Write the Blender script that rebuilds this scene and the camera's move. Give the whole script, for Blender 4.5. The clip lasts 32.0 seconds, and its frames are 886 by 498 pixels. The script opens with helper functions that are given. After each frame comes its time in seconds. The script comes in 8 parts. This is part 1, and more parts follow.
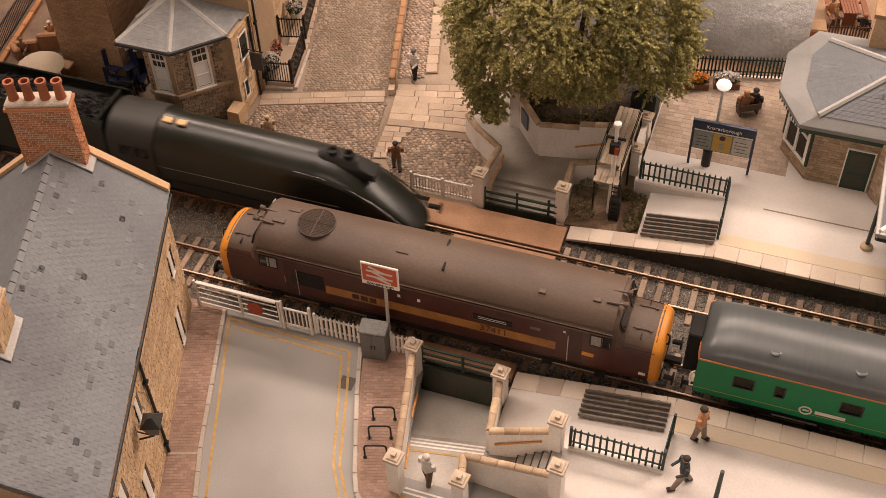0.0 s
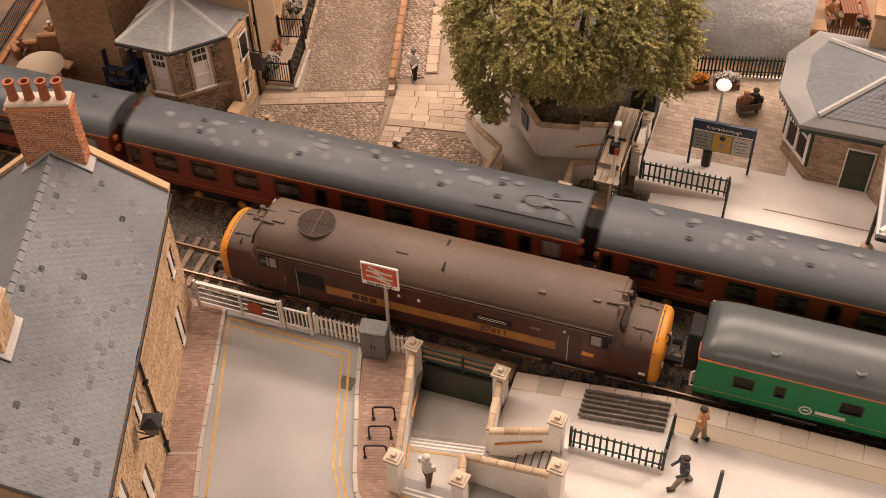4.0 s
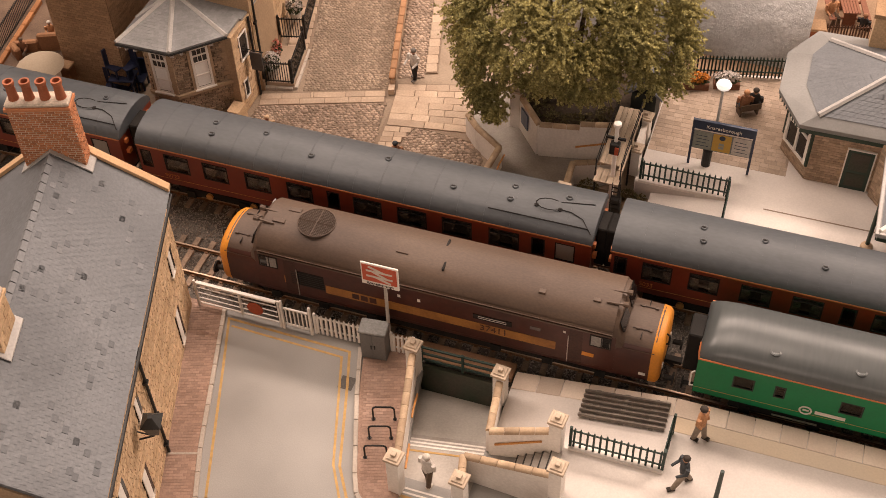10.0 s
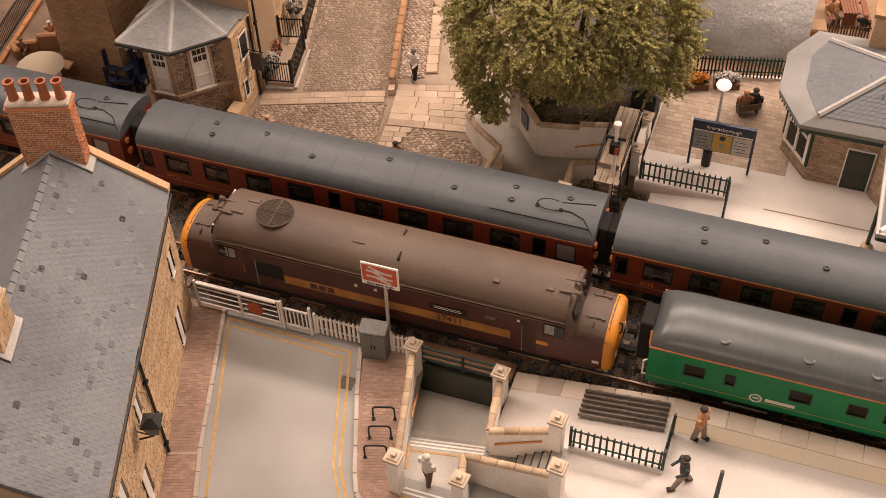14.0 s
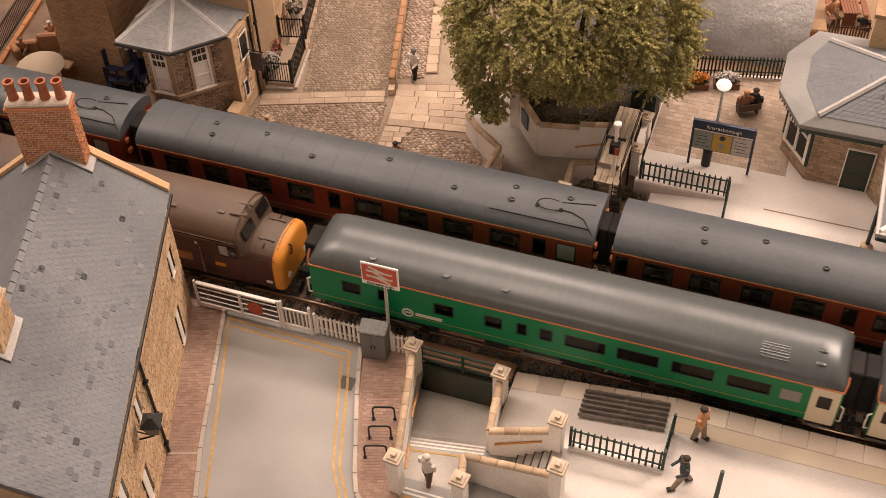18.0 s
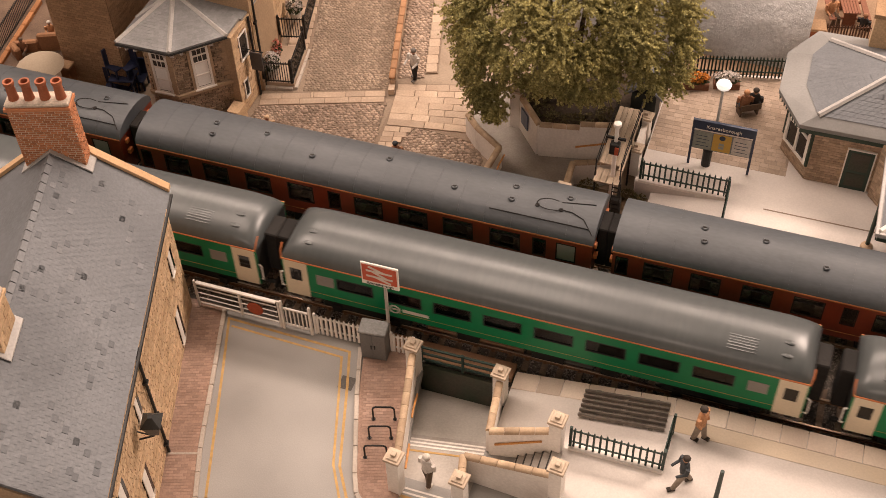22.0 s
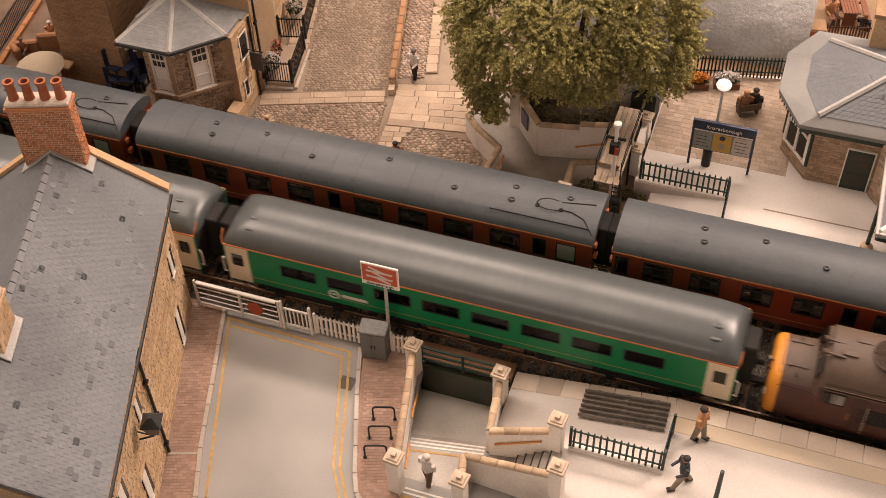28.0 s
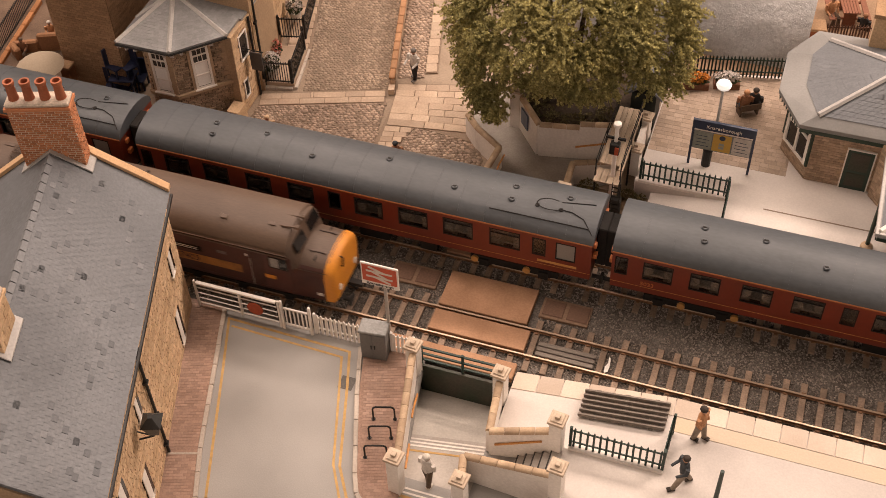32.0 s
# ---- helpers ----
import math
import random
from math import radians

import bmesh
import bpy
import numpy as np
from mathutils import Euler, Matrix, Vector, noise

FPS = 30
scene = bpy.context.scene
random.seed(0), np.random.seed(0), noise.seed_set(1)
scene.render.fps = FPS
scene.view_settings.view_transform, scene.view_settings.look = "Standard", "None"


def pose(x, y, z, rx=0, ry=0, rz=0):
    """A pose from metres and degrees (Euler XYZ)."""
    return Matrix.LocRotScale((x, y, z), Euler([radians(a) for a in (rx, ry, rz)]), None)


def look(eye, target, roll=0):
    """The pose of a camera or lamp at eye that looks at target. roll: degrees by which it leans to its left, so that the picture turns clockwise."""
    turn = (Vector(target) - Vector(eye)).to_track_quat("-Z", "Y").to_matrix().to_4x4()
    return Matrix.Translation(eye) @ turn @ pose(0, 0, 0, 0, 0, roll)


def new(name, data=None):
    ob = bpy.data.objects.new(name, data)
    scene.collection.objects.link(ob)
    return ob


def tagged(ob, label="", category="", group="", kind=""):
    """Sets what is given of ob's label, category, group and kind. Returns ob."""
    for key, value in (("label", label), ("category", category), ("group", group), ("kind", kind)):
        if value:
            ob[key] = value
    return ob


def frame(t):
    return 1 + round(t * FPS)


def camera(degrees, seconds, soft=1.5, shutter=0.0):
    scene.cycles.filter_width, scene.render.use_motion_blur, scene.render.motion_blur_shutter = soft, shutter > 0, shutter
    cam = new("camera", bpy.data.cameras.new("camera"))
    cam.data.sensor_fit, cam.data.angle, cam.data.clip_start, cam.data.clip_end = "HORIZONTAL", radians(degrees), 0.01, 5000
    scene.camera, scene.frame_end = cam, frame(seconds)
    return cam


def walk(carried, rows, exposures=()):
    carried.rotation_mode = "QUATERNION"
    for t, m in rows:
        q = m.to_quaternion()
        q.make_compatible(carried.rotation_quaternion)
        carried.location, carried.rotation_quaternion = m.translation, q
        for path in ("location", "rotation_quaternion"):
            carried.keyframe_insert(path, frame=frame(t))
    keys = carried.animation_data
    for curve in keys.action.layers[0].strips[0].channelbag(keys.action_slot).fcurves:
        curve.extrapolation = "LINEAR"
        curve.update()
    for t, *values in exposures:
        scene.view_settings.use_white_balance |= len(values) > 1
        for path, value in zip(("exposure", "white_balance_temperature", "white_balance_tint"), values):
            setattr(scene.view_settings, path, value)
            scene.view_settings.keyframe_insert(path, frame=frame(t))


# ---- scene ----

cam = camera(39.9, 32.0, soft=0.65, shutter=0.5)

# The layout is a 1:76.2 scale model: lengths below are in metres of the full-size place, and SC turns them into true metres.
SC = 1 / 76.2


def P(x, y, z, rx=0, ry=0, rz=0):
    return pose(x * SC, y * SC, z * SC, rx, ry, rz)


EYE = (0.0, -29.048, 37.61)
TURN, TILT, LEAN = -20.26, 47.164, -2.093


def camera_pose():
    yaw, pit = radians(TURN), radians(TILT)
    way = Vector((math.sin(yaw) * math.cos(pit), math.cos(yaw) * math.cos(pit), -math.sin(pit)))
    eye = Vector(EYE) * SC
    return look(eye, eye + way, LEAN)


walk(cam, [(0.0, camera_pose()), (32.0, camera_pose())], exposures=[(0.0, 0.02), (1.2, 0.10), (2.6, 0.15), (30.0, 0.15), (31.8, 0.04), (32.0, 0.04)])

# ---- light: a dim hall, the lamps of the layout's gantry and an added front fill ----
world = bpy.data.worlds.new("hall_air")
scene.world = world
world.use_nodes = True
wbg = world.node_tree.nodes["Background"]
wbg.inputs[0].default_value = (1.0, 0.76, 0.64, 1)
wbg.inputs[1].default_value = 0.045


def lamp(name, eye, target, size, watts, colour):
    data = bpy.data.lights.new(name, "AREA")
    data.shape, data.size, data.energy, data.color = "DISK", size, watts, colour
    ob = new(name, data)
    ob.matrix_world = look(Vector(eye) * SC, Vector(target) * SC)
    return ob


WARM = (1.0, 0.78, 0.655)
lamp("hall_ceiling_lamp", (-30, 20, 120), (-16, 4, 0), 0.8, 10.5, WARM)
lamp("hall_ceiling_lamp", (-88, 20, 104), (-14, 4, 0), 0.45, 9.5, WARM)
# added fill from the front, standing in for room bounce; no lamp known here
lamp("front_fill_lamp", (-14, -130, 96), (-12, 4, 2), 0.8, 5.4, WARM)
strip_light = lamp("gantry_strip_lamp", (-18, 96, 108), (-16, 2, 0), 2.2, 31.0, WARM)
strip_light.data.shape, strip_light.data.size_y = "RECTANGLE", 0.16
lamp("gantry_lamp", (44, 50, 58), (2, 0, 0), 0.3, 8.6, WARM)


# ---- materials ----
MATS = {}


def nodes_of(name):
    m = bpy.data.materials.new(name)
    m.use_nodes = True
    return m, m.node_tree.nodes, m.node_tree.links, m.node_tree.nodes["Principled BSDF"]


def mat(name, c, rough=0.7, metal=0.0, c2=None, big=0.5, fine=12.0, vary=0.18, bump=0.15, island=0.0, piece=0.0, spec=0.4, coat=0.0, stretch=None, mix=(0.35, 0.65)):
    """A surface of colour c blotched with c2 (scales per full-size metre), with grain, relief and a change from piece to piece."""
    if name in MATS:
        return MATS[name]
    m, N, L, b = nodes_of(name)
    co = N.new("ShaderNodeTexCoord")
    mp = N.new("ShaderNodeMapping")
    k = 76.2
    st = stretch or (1, 1, 1)
    mp.inputs["Scale"].default_value = (k * st[0], k * st[1], k * st[2])
    L.new(co.outputs["Object"], mp.inputs[0])
    info = N.new("ShaderNodeObjectInfo")
    if piece:
        add = N.new("ShaderNodeVectorMath")
        add.operation = "ADD"
        sc = N.new("ShaderNodeMath")
        sc.operation = "MULTIPLY"
        sc.inputs[1].default_value = 50
        L.new(info.outputs["Random"], sc.inputs[0])
        L.new(mp.outputs[0], add.inputs[0])
        L.new(sc.outputs[0], add.inputs[1])
        vec = add.outputs[0]
    else:
        vec = mp.outputs[0]
    n1 = N.new("ShaderNodeTexNoise")
    n1.inputs["Scale"].default_value, n1.inputs["Detail"].default_value = big, 4
    L.new(vec, n1.inputs["Vector"])
    n2 = N.new("ShaderNodeTexNoise")
    n2.inputs["Scale"].default_value, n2.inputs["Detail"].default_value = fine, 3
    L.new(vec, n2.inputs["Vector"])
    r = N.new("ShaderNodeValToRGB")
    r.color_ramp.elements[0].position, r.color_ramp.elements[1].position = mix
    c2 = c2 or tuple(v * (1 - vary) for v in c)
    r.color_ramp.elements[0].color, r.color_ramp.elements[1].color = (*c, 1), (*c2, 1)
    L.new(n1.outputs["Fac"], r.inputs[0])
    h = N.new("ShaderNodeHueSaturation")
    L.new(r.outputs[0], h.inputs["Color"])
    mr = N.new("ShaderNodeMapRange")
    mr.inputs[1].default_value, mr.inputs[2].default_value = 0.3, 0.7
    mr.inputs[3].default_value, mr.inputs[4].default_value = 1 - vary, 1 + vary
    L.new(n2.outputs["Fac"], mr.inputs[0])
    val = mr.outputs[0]
    if island or piece:
        rnd = info.outputs["Random"] if piece else N.new("ShaderNodeNewGeometry").outputs["Random Per Island"]
        amt = piece or island
        mi = N.new("ShaderNodeMapRange")
        mi.inputs[3].default_value, mi.inputs[4].default_value = 1 - amt, 1 + amt
        L.new(rnd, mi.inputs[0])
        mu = N.new("ShaderNodeMath")
        mu.operation = "MULTIPLY"
        L.new(val, mu.inputs[0])
        L.new(mi.outputs[0], mu.inputs[1])
        val = mu.outputs[0]
    L.new(val, h.inputs["Value"])
    L.new(h.outputs[0], b.inputs["Base Color"])
    b.inputs["Metallic"].default_value = metal
    b.inputs["Specular IOR Level"].default_value = spec
    b.inputs["Coat Weight"].default_value = coat
    rr = N.new("ShaderNodeMapRange")
    rr.inputs[3].default_value, rr.inputs[4].default_value = max(0.02, rough - 0.12), min(1, rough + 0.12)
    L.new(n1.outputs["Fac"], rr.inputs[0])
    L.new(rr.outputs[0], b.inputs["Roughness"])
    if bump:
        bp = N.new("ShaderNodeBump")
        bp.inputs["Strength"].default_value, bp.inputs["Distance"].default_value = bump, 0.0006
        L.new(n2.outputs["Fac"], bp.inputs["Height"])
        L.new(bp.outputs[0], b.inputs["Normal"])
    MATS[name] = m
    return m


def glass(name, c, rough=0.05):
    if name in MATS:
        return MATS[name]
    m, N, L, b = nodes_of(name)
    b.inputs["Base Color"].default_value = (*c, 1)
    b.inputs["Roughness"].default_value = rough
    b.inputs["Specular IOR Level"].default_value = 0.3
    MATS[name] = m
    return m


WHITE_WALL = mat("white_render", (0.78, 0.725, 0.665), 0.8, c2=(0.63, 0.57, 0.51), big=0.6, fine=9, vary=0.07, bump=0.2, mix=(0.45, 0.75))
PLATFORM = mat("platform_surface", (0.62, 0.565, 0.515), 0.65, c2=(0.50, 0.455, 0.42), big=0.22, fine=14, vary=0.05, bump=0.1)
SLAB = mat("edge_slab_stone", (0.60, 0.51, 0.42), 0.8, c2=(0.53, 0.43, 0.345), big=0.5, fine=15, vary=0.05, piece=0.13)
YELLOW_STRIP = mat("tactile_strip_paint", (0.60, 0.475, 0.335), 0.75, c2=(0.55, 0.46, 0.355), big=0.3, vary=0.04)
TARMAC = mat("road_tarmac", (0.325, 0.31, 0.29), 0.6, c2=(0.25, 0.238, 0.222), big=0.18, fine=20, vary=0.06, bump=0.08)
YELLOW = mat("yellow_line_paint", (0.50, 0.31, 0.11), 0.7, vary=0.15, fine=5)
BRICKPAVE = mat("red_brick_paving", (0.39, 0.262, 0.20), 0.85, c2=(0.30, 0.195, 0.147), big=0.45, vary=0.1, piece=0.16)
BRICKPAVE_J = mat("red_brick_paving_joined", (0.38, 0.262, 0.203), 0.85, c2=(0.29, 0.19, 0.145), big=0.45, vary=0.1, island=0.16)
KERB = mat("kerb_stone", (0.48, 0.42, 0.36), 0.8, vary=0.1, piece=0.1)
EARTH = mat("baseboard_earth", (0.12, 0.085, 0.055), 0.95, c2=(0.07, 0.05, 0.035), big=0.7, fine=8, vary=0.3, bump=0.5)
BALLAST_BED = mat("ballast_bed", (0.14, 0.122, 0.105), 0.95, c2=(0.08, 0.066, 0.055), big=1.5, fine=14, vary=0.4, bump=0.9)
BALLAST = mat("ballast_stone", (0.29, 0.25, 0.215), 0.95, c2=(0.21, 0.177, 0.15), big=0.35, fine=9, vary=0.2, island=0.42)
SLEEPER = mat("sleeper_timber", (0.30, 0.215, 0.155), 0.85, c2=(0.22, 0.16, 0.118), big=2, fine=14, vary=0.2, piece=0.25)
RAIL_SIDE = mat("rusty_rail_side", (0.22, 0.115, 0.06), 0.8, vary=0.2)
RAIL_TOP = mat("polished_rail_head", (0.46, 0.345, 0.25), 0.5, metal=0.9, vary=0.06, bump=0)
BOARD = mat("crossing_board", (0.42, 0.24, 0.14), 0.85, c2=(0.33, 0.185, 0.105), big=0.8, fine=12, vary=0.1)
DARKWOOD = mat("black_slat_timber", (0.15, 0.125, 0.105), 0.75, c2=(0.215, 0.185, 0.155), big=2, fine=16, vary=0.2, stretch=(0.3, 3, 3))
GREEN_IRON = mat("dark_green_iron", (0.018, 0.04, 0.03), 0.5, vary=0.15)
GREEN_PANEL = mat("dark_green_panel", (0.02, 0.034, 0.018), 0.45, c2=(0.055, 0.046, 0.032), big=0.8, vary=0.2)
WHITE_PAINT = mat("white_gloss_paint", (0.80, 0.75, 0.69), 0.5, vary=0.05, bump=0.05)
COPING = mat("stone_coping", (0.50, 0.37, 0.245), 0.8, c2=(0.36, 0.255, 0.165), big=1.5, vary=0.12, piece=0.2)
CAPSTONE = mat("pillar_capstone", (0.60, 0.49, 0.37), 0.75, c2=(0.44, 0.34, 0.25), big=1.2, vary=0.1)
SLATE_J = mat("roof_slate_joined", (0.160, 0.169, 0.181), 0.55, c2=(0.122, 0.129, 0.139), big=0.22, fine=10, vary=0.1, island=0.05)
SLATE_DARK = mat("dark_slate", (0.128, 0.135, 0.145), 0.6, vary=0.1)
SLATE_PALE = mat("pale_slate", (0.185, 0.192, 0.202), 0.6, vary=0.1)
SLATE_BAY = mat("pale_bay_slate", (0.265, 0.265, 0.265), 0.6, c2=(0.20, 0.20, 0.20), big=0.5, fine=10, vary=0.1, island=0.1)
LEAD = mat("grey_lead_ridge", (0.44, 0.42, 0.40), 0.6, vary=0.1)
STONE = mat("golden_stone_block", (0.62, 0.44, 0.275), 0.9, c2=(0.50, 0.34, 0.20), big=0.8, fine=12, vary=0.14, island=0.14, bump=0.4)
STONE_P = mat("golden_stone_piece", (0.62, 0.44, 0.275), 0.9, c2=(0.50, 0.34, 0.20), big=0.8, fine=12, vary=0.14, piece=0.14, bump=0.4)
MORTAR = mat("stone_mortar", (0.42, 0.295, 0.185), 0.95, vary=0.15)
DARKSTONE = mat("brown_stone_block", (0.43, 0.315, 0.22), 0.9, c2=(0.30, 0.215, 0.145), big=0.8, fine=10, vary=0.18, island=0.25, bump=0.4)
DARKSTONE_P = mat("brown_stone_piece", (0.43, 0.315, 0.22), 0.9, c2=(0.30, 0.215, 0.145), big=0.8, fine=10, vary=0.18, piece=0.25, bump=0.4)
DARKMORTAR = mat("brown_mortar", (0.15, 0.105, 0.07), 0.95, vary=0.15)
BRICK = mat("orange_chimney_brick", (0.52, 0.22, 0.105), 0.85, c2=(0.42, 0.165, 0.075), vary=0.12, island=0.22)
BRICK_P = mat("orange_chimney_brick_piece", (0.52, 0.22, 0.105), 0.85, c2=(0.42, 0.165, 0.075), vary=0.12, piece=0.22)
BRICKMORTAR = mat("pale_brick_mortar", (0.64, 0.52, 0.40), 0.95, vary=0.1)
TERRACOTTA = mat("terracotta_pot", (0.40, 0.13, 0.06), 0.75, c2=(0.30, 0.10, 0.05), vary=0.12)
COBBLE = mat("cobble_stone", (0.40, 0.30, 0.225), 0.75, c2=(0.30, 0.22, 0.165), big=0.7, vary=0.14, island=0.3, bump=0.3)
COBBLE_P = mat("cobble_stone_piece", (0.34, 0.255, 0.19), 0.75, c2=(0.27, 0.20, 0.15), vary=0.14, piece=0.3, bump=0.3)
COBBLE_BED = mat("cobble_bed", (0.22, 0.162, 0.118), 0.95, vary=0.2)
FLAG = mat("yorkstone_flag", (0.50, 0.385, 0.285), 0.85, c2=(0.42, 0.315, 0.23), big=0.7, vary=0.1, piece=0.16)
BLACK = mat("black_paint", (0.012, 0.011, 0.010), 0.5, vary=0.2)
UNDER = mat("sooty_underframe", (0.014, 0.0115, 0.0095), 0.85, vary=0.3)
GLASS = glass("dark_window_glass", (0.015, 0.013, 0.012))


# ---- mesh helpers ----
def box(bm, x0, x1, y0, y1, z0, z1, m=None):
    vs = [bm.verts.new(Vector((x, y, z)) if m is None else m @ Vector((x, y, z))) for x in (x0, x1) for y in (y0, y1) for z in (z0, z1)]
    for q in ((0, 1, 3, 2), (4, 6, 7, 5), (0, 4, 5, 1), (2, 3, 7, 6), (0, 2, 6, 4), (1, 5, 7, 3)):
        bm.faces.new([vs[i] for i in q])
    return vs


def cyl(bm, a, b, r0, r1=None, n=10, cap=True):
    a, b = Vector(a), Vector(b)
    r1 = r0 if r1 is None else r1
    q = (b - a).to_track_quat("Z", "Y")
    rings = []
    for p, r in ((a, r0), (b, r1)):
        rings.append([bm.verts.new(p + q @ Vector((math.cos(t) * r, math.sin(t) * r, 0))) for t in [2 * math.pi * i / n for i in range(n)]])
    for i in range(n):
        bm.faces.new((rings[0][i], rings[0][(i + 1) % n], rings[1][(i + 1) % n], rings[1][i]))
    if cap:
        bm.faces.new(rings[0][::-1])
        bm.faces.new(rings[1])


def tube(bm, pts, r, n=6):
    for a, b in zip(pts, pts[1:]):
        cyl(bm, a, b, r, r, n)


def prism(bm, pts, z0, z1):
    """A flat polygon pts (x, y) drawn up from z0 to z1."""
    lo = [bm.verts.new((x, y, z0)) for x, y in pts]
    hi = [bm.verts.new((x, y, z1)) for x, y in pts]
    bm.faces.new(lo[::-1])
    bm.faces.new(hi)
    for i in range(len(pts)):
        j = (i + 1) % len(pts)
        bm.faces.new((lo[i], lo[j], hi[j], hi[i]))


def loft(bm, rings, closed=True, caps=True):
    vr = [[bm.verts.new(p) for p in ring] for ring in rings]
    n = len(vr[0])
    for a, b in zip(vr, vr[1:]):
        for i in range(n if closed else n - 1):
            j = (i + 1) % n
            bm.faces.new((a[i], a[j], b[j], b[i]))
    if caps and closed:
        bm.faces.new(vr[0][::-1])
        bm.faces.new(vr[-1])


def lathe(bm, prof, c=(0, 0, 0), n=14):
    c = Vector(c)
    loft(bm, [[c + Vector((math.cos(2 * math.pi * i / n) * r, math.sin(2 * math.pi * i / n) * r, z)) for i in range(n)] for r, z in prof])


def finish(bm, name, material, smooth=False, bevel=0.0):
    bmesh.ops.recalc_face_normals(bm, faces=bm.faces)
    if bevel:
        bmesh.ops.bevel(bm, geom=[e for e in bm.edges if e.is_manifold and e.calc_face_angle(0) > 0.6], offset=bevel, segments=1, affect="EDGES", clamp_overlap=True)
    bm.transform(Matrix.Diagonal((SC, SC, SC, 1)))
    me = bpy.data.meshes.new(name)
    bm.to_mesh(me)
    bm.free()
    me.materials.append(material)
    if smooth:
        for p in me.polygons:
            p.use_smooth = True
        me.set_sharp_from_angle(angle=radians(38))
    return me


def thing(name, x, y, z, rz=0, label="", category="", group="", kind=""):
    ob = new(name)
    ob.empty_display_size = 0.01
    ob.matrix_basis = P(x, y, z, 0, 0, rz)
    return tagged(ob, label, category, group, kind)


def part(name, bm, material, parent, label="", smooth=False, bevel=0.0):
    ob = new(name, finish(bm, name, material, smooth, bevel) if isinstance(bm, bmesh.types.BMesh) else bm)
    ob.parent = parent
    return tagged(ob, label)


def solo(name, bm, material, m=None, label="", category="", group="", kind="", smooth=False, bevel=0.0):
    ob = new(name, finish(bm, name, material, smooth, bevel) if isinstance(bm, bmesh.types.BMesh) else bm)
    if m is not None:
        ob.matrix_basis = m
    return tagged(ob, label, category, group, kind)


def B(*a, m=None):
    bm = bmesh.new()
    box(bm, *a, m=m)
    return bm


def mesh_from(name, verts, faces, material, smooth=False):
    me = bpy.data.meshes.new(name)
    v = np.asarray(verts, dtype=float) * SC
    me.from_pydata(v.tolist(), [], faces)
    me.update()
    me.materials.append(material)
    if smooth:
        for p in me.polygons:
            p.use_smooth = True
    return me


RNG = random.Random(7)


BLOCK_FACES = [(4, 5, 6, 7), (0, 1, 5, 4), (1, 2, 6, 5), (2, 3, 7, 6), (3, 0, 4, 7)]


def courses(name, W, H, rowh, ln, gap, depth, material, keep=None, jut=0.3, jit=0.25, fr=None, proud=0.0, singly=None):
    """Blocks laid in courses on the plane u (width), v (height), n (out). fr maps (u, v, n) to the thing's space.
    singly: (owner, piece name, material, how many) of the blocks that are parts of their own."""
    left = singly[3] if singly else 0
    verts, faces = [], []
    v, row = 0.0, 0
    while v < H - 0.02:
        rh = rowh * RNG.uniform(1 - jit * 0.5, 1 + jit * 0.5)
        rh = min(rh, H - v)
        u = -ln * (0.5 if row % 2 else 0.02) * RNG.uniform(0.8, 1.0)
        while u < W:
            w = ln * RNG.uniform(1 - jit, 1 + jit)
            a, b = max(u, 0) + gap / 2, min(u + w, W) - gap / 2
            if b - a > 0.03 and (keep is None or keep((a + b) / 2, v + rh / 2)):
                d = depth * RNG.uniform(1 - jut, 1 + jut)
                c, e = v + gap / 2, v + rh - gap / 2
                i = len(verts)
                k = min(0.012, d * 0.3)
                if left > 0:
                    left -= 1
                    pts = [fr(uu, vv, nn) for (uu, vv, nn) in ((a, c, proud), (b, c, proud), (b, e, proud), (a, e, proud), (a + k, c + k, proud + d), (b - k, c + k, proud + d), (b - k, e - k, proud + d), (a + k, e - k, proud + d))]
                    part(singly[1], mesh_from(singly[1], pts, BLOCK_FACES, singly[2]), singly[2], singly[0])
                    u += w
                    continue
                for (uu, vv, nn) in ((a, c, proud), (b, c, proud), (b, e, proud), (a, e, proud), (a + k, c + k, proud + d), (b - k, c + k, proud + d), (b - k, e - k, proud + d), (a + k, e - k, proud + d)):
                    verts.append(fr(uu, vv, nn))
                faces += [(i + 4, i + 5, i + 6, i + 7), (i, i + 1, i + 5, i + 4), (i + 1, i + 2, i + 6, i + 5), (i + 2, i + 3, i + 7, i + 6), (i + 3, i, i + 4, i + 7)]
            u += w
        v += rh
        row += 1
    return mesh_from(name, verts, faces, material)


def flat(z=0.0):
    return lambda u, v, n: (u, v, z + n)


# ---- ground, track bed and rails ----
bm = bmesh.new()
for x0, x1, y0, y1 in ((-150, -11.35, -30, 45), (-7.3, 130, -30, 45), (-11.35, -7.3, -30, -6.1), (-11.35, -7.3, -2.28, 6.75), (-11.35, -7.3, 8.5, 45)):
    box(bm, x0, x1, y0, y1, -75.0, -0.45)
box(bm, -11.35, -7.3, -6.1, 8.5, -75.0, -2.0)
solo("ground", bm, EARTH, kind="structure", label="brown earth baseboard under the model town")
bm = bmesh.new()
box(bm, -150, 130, -2.0, 6.4, -0.46, -0.24)
bed = solo("track_bed", bm, BALLAST_BED, kind="structure", label="grey-brown ballast bed of both tracks")


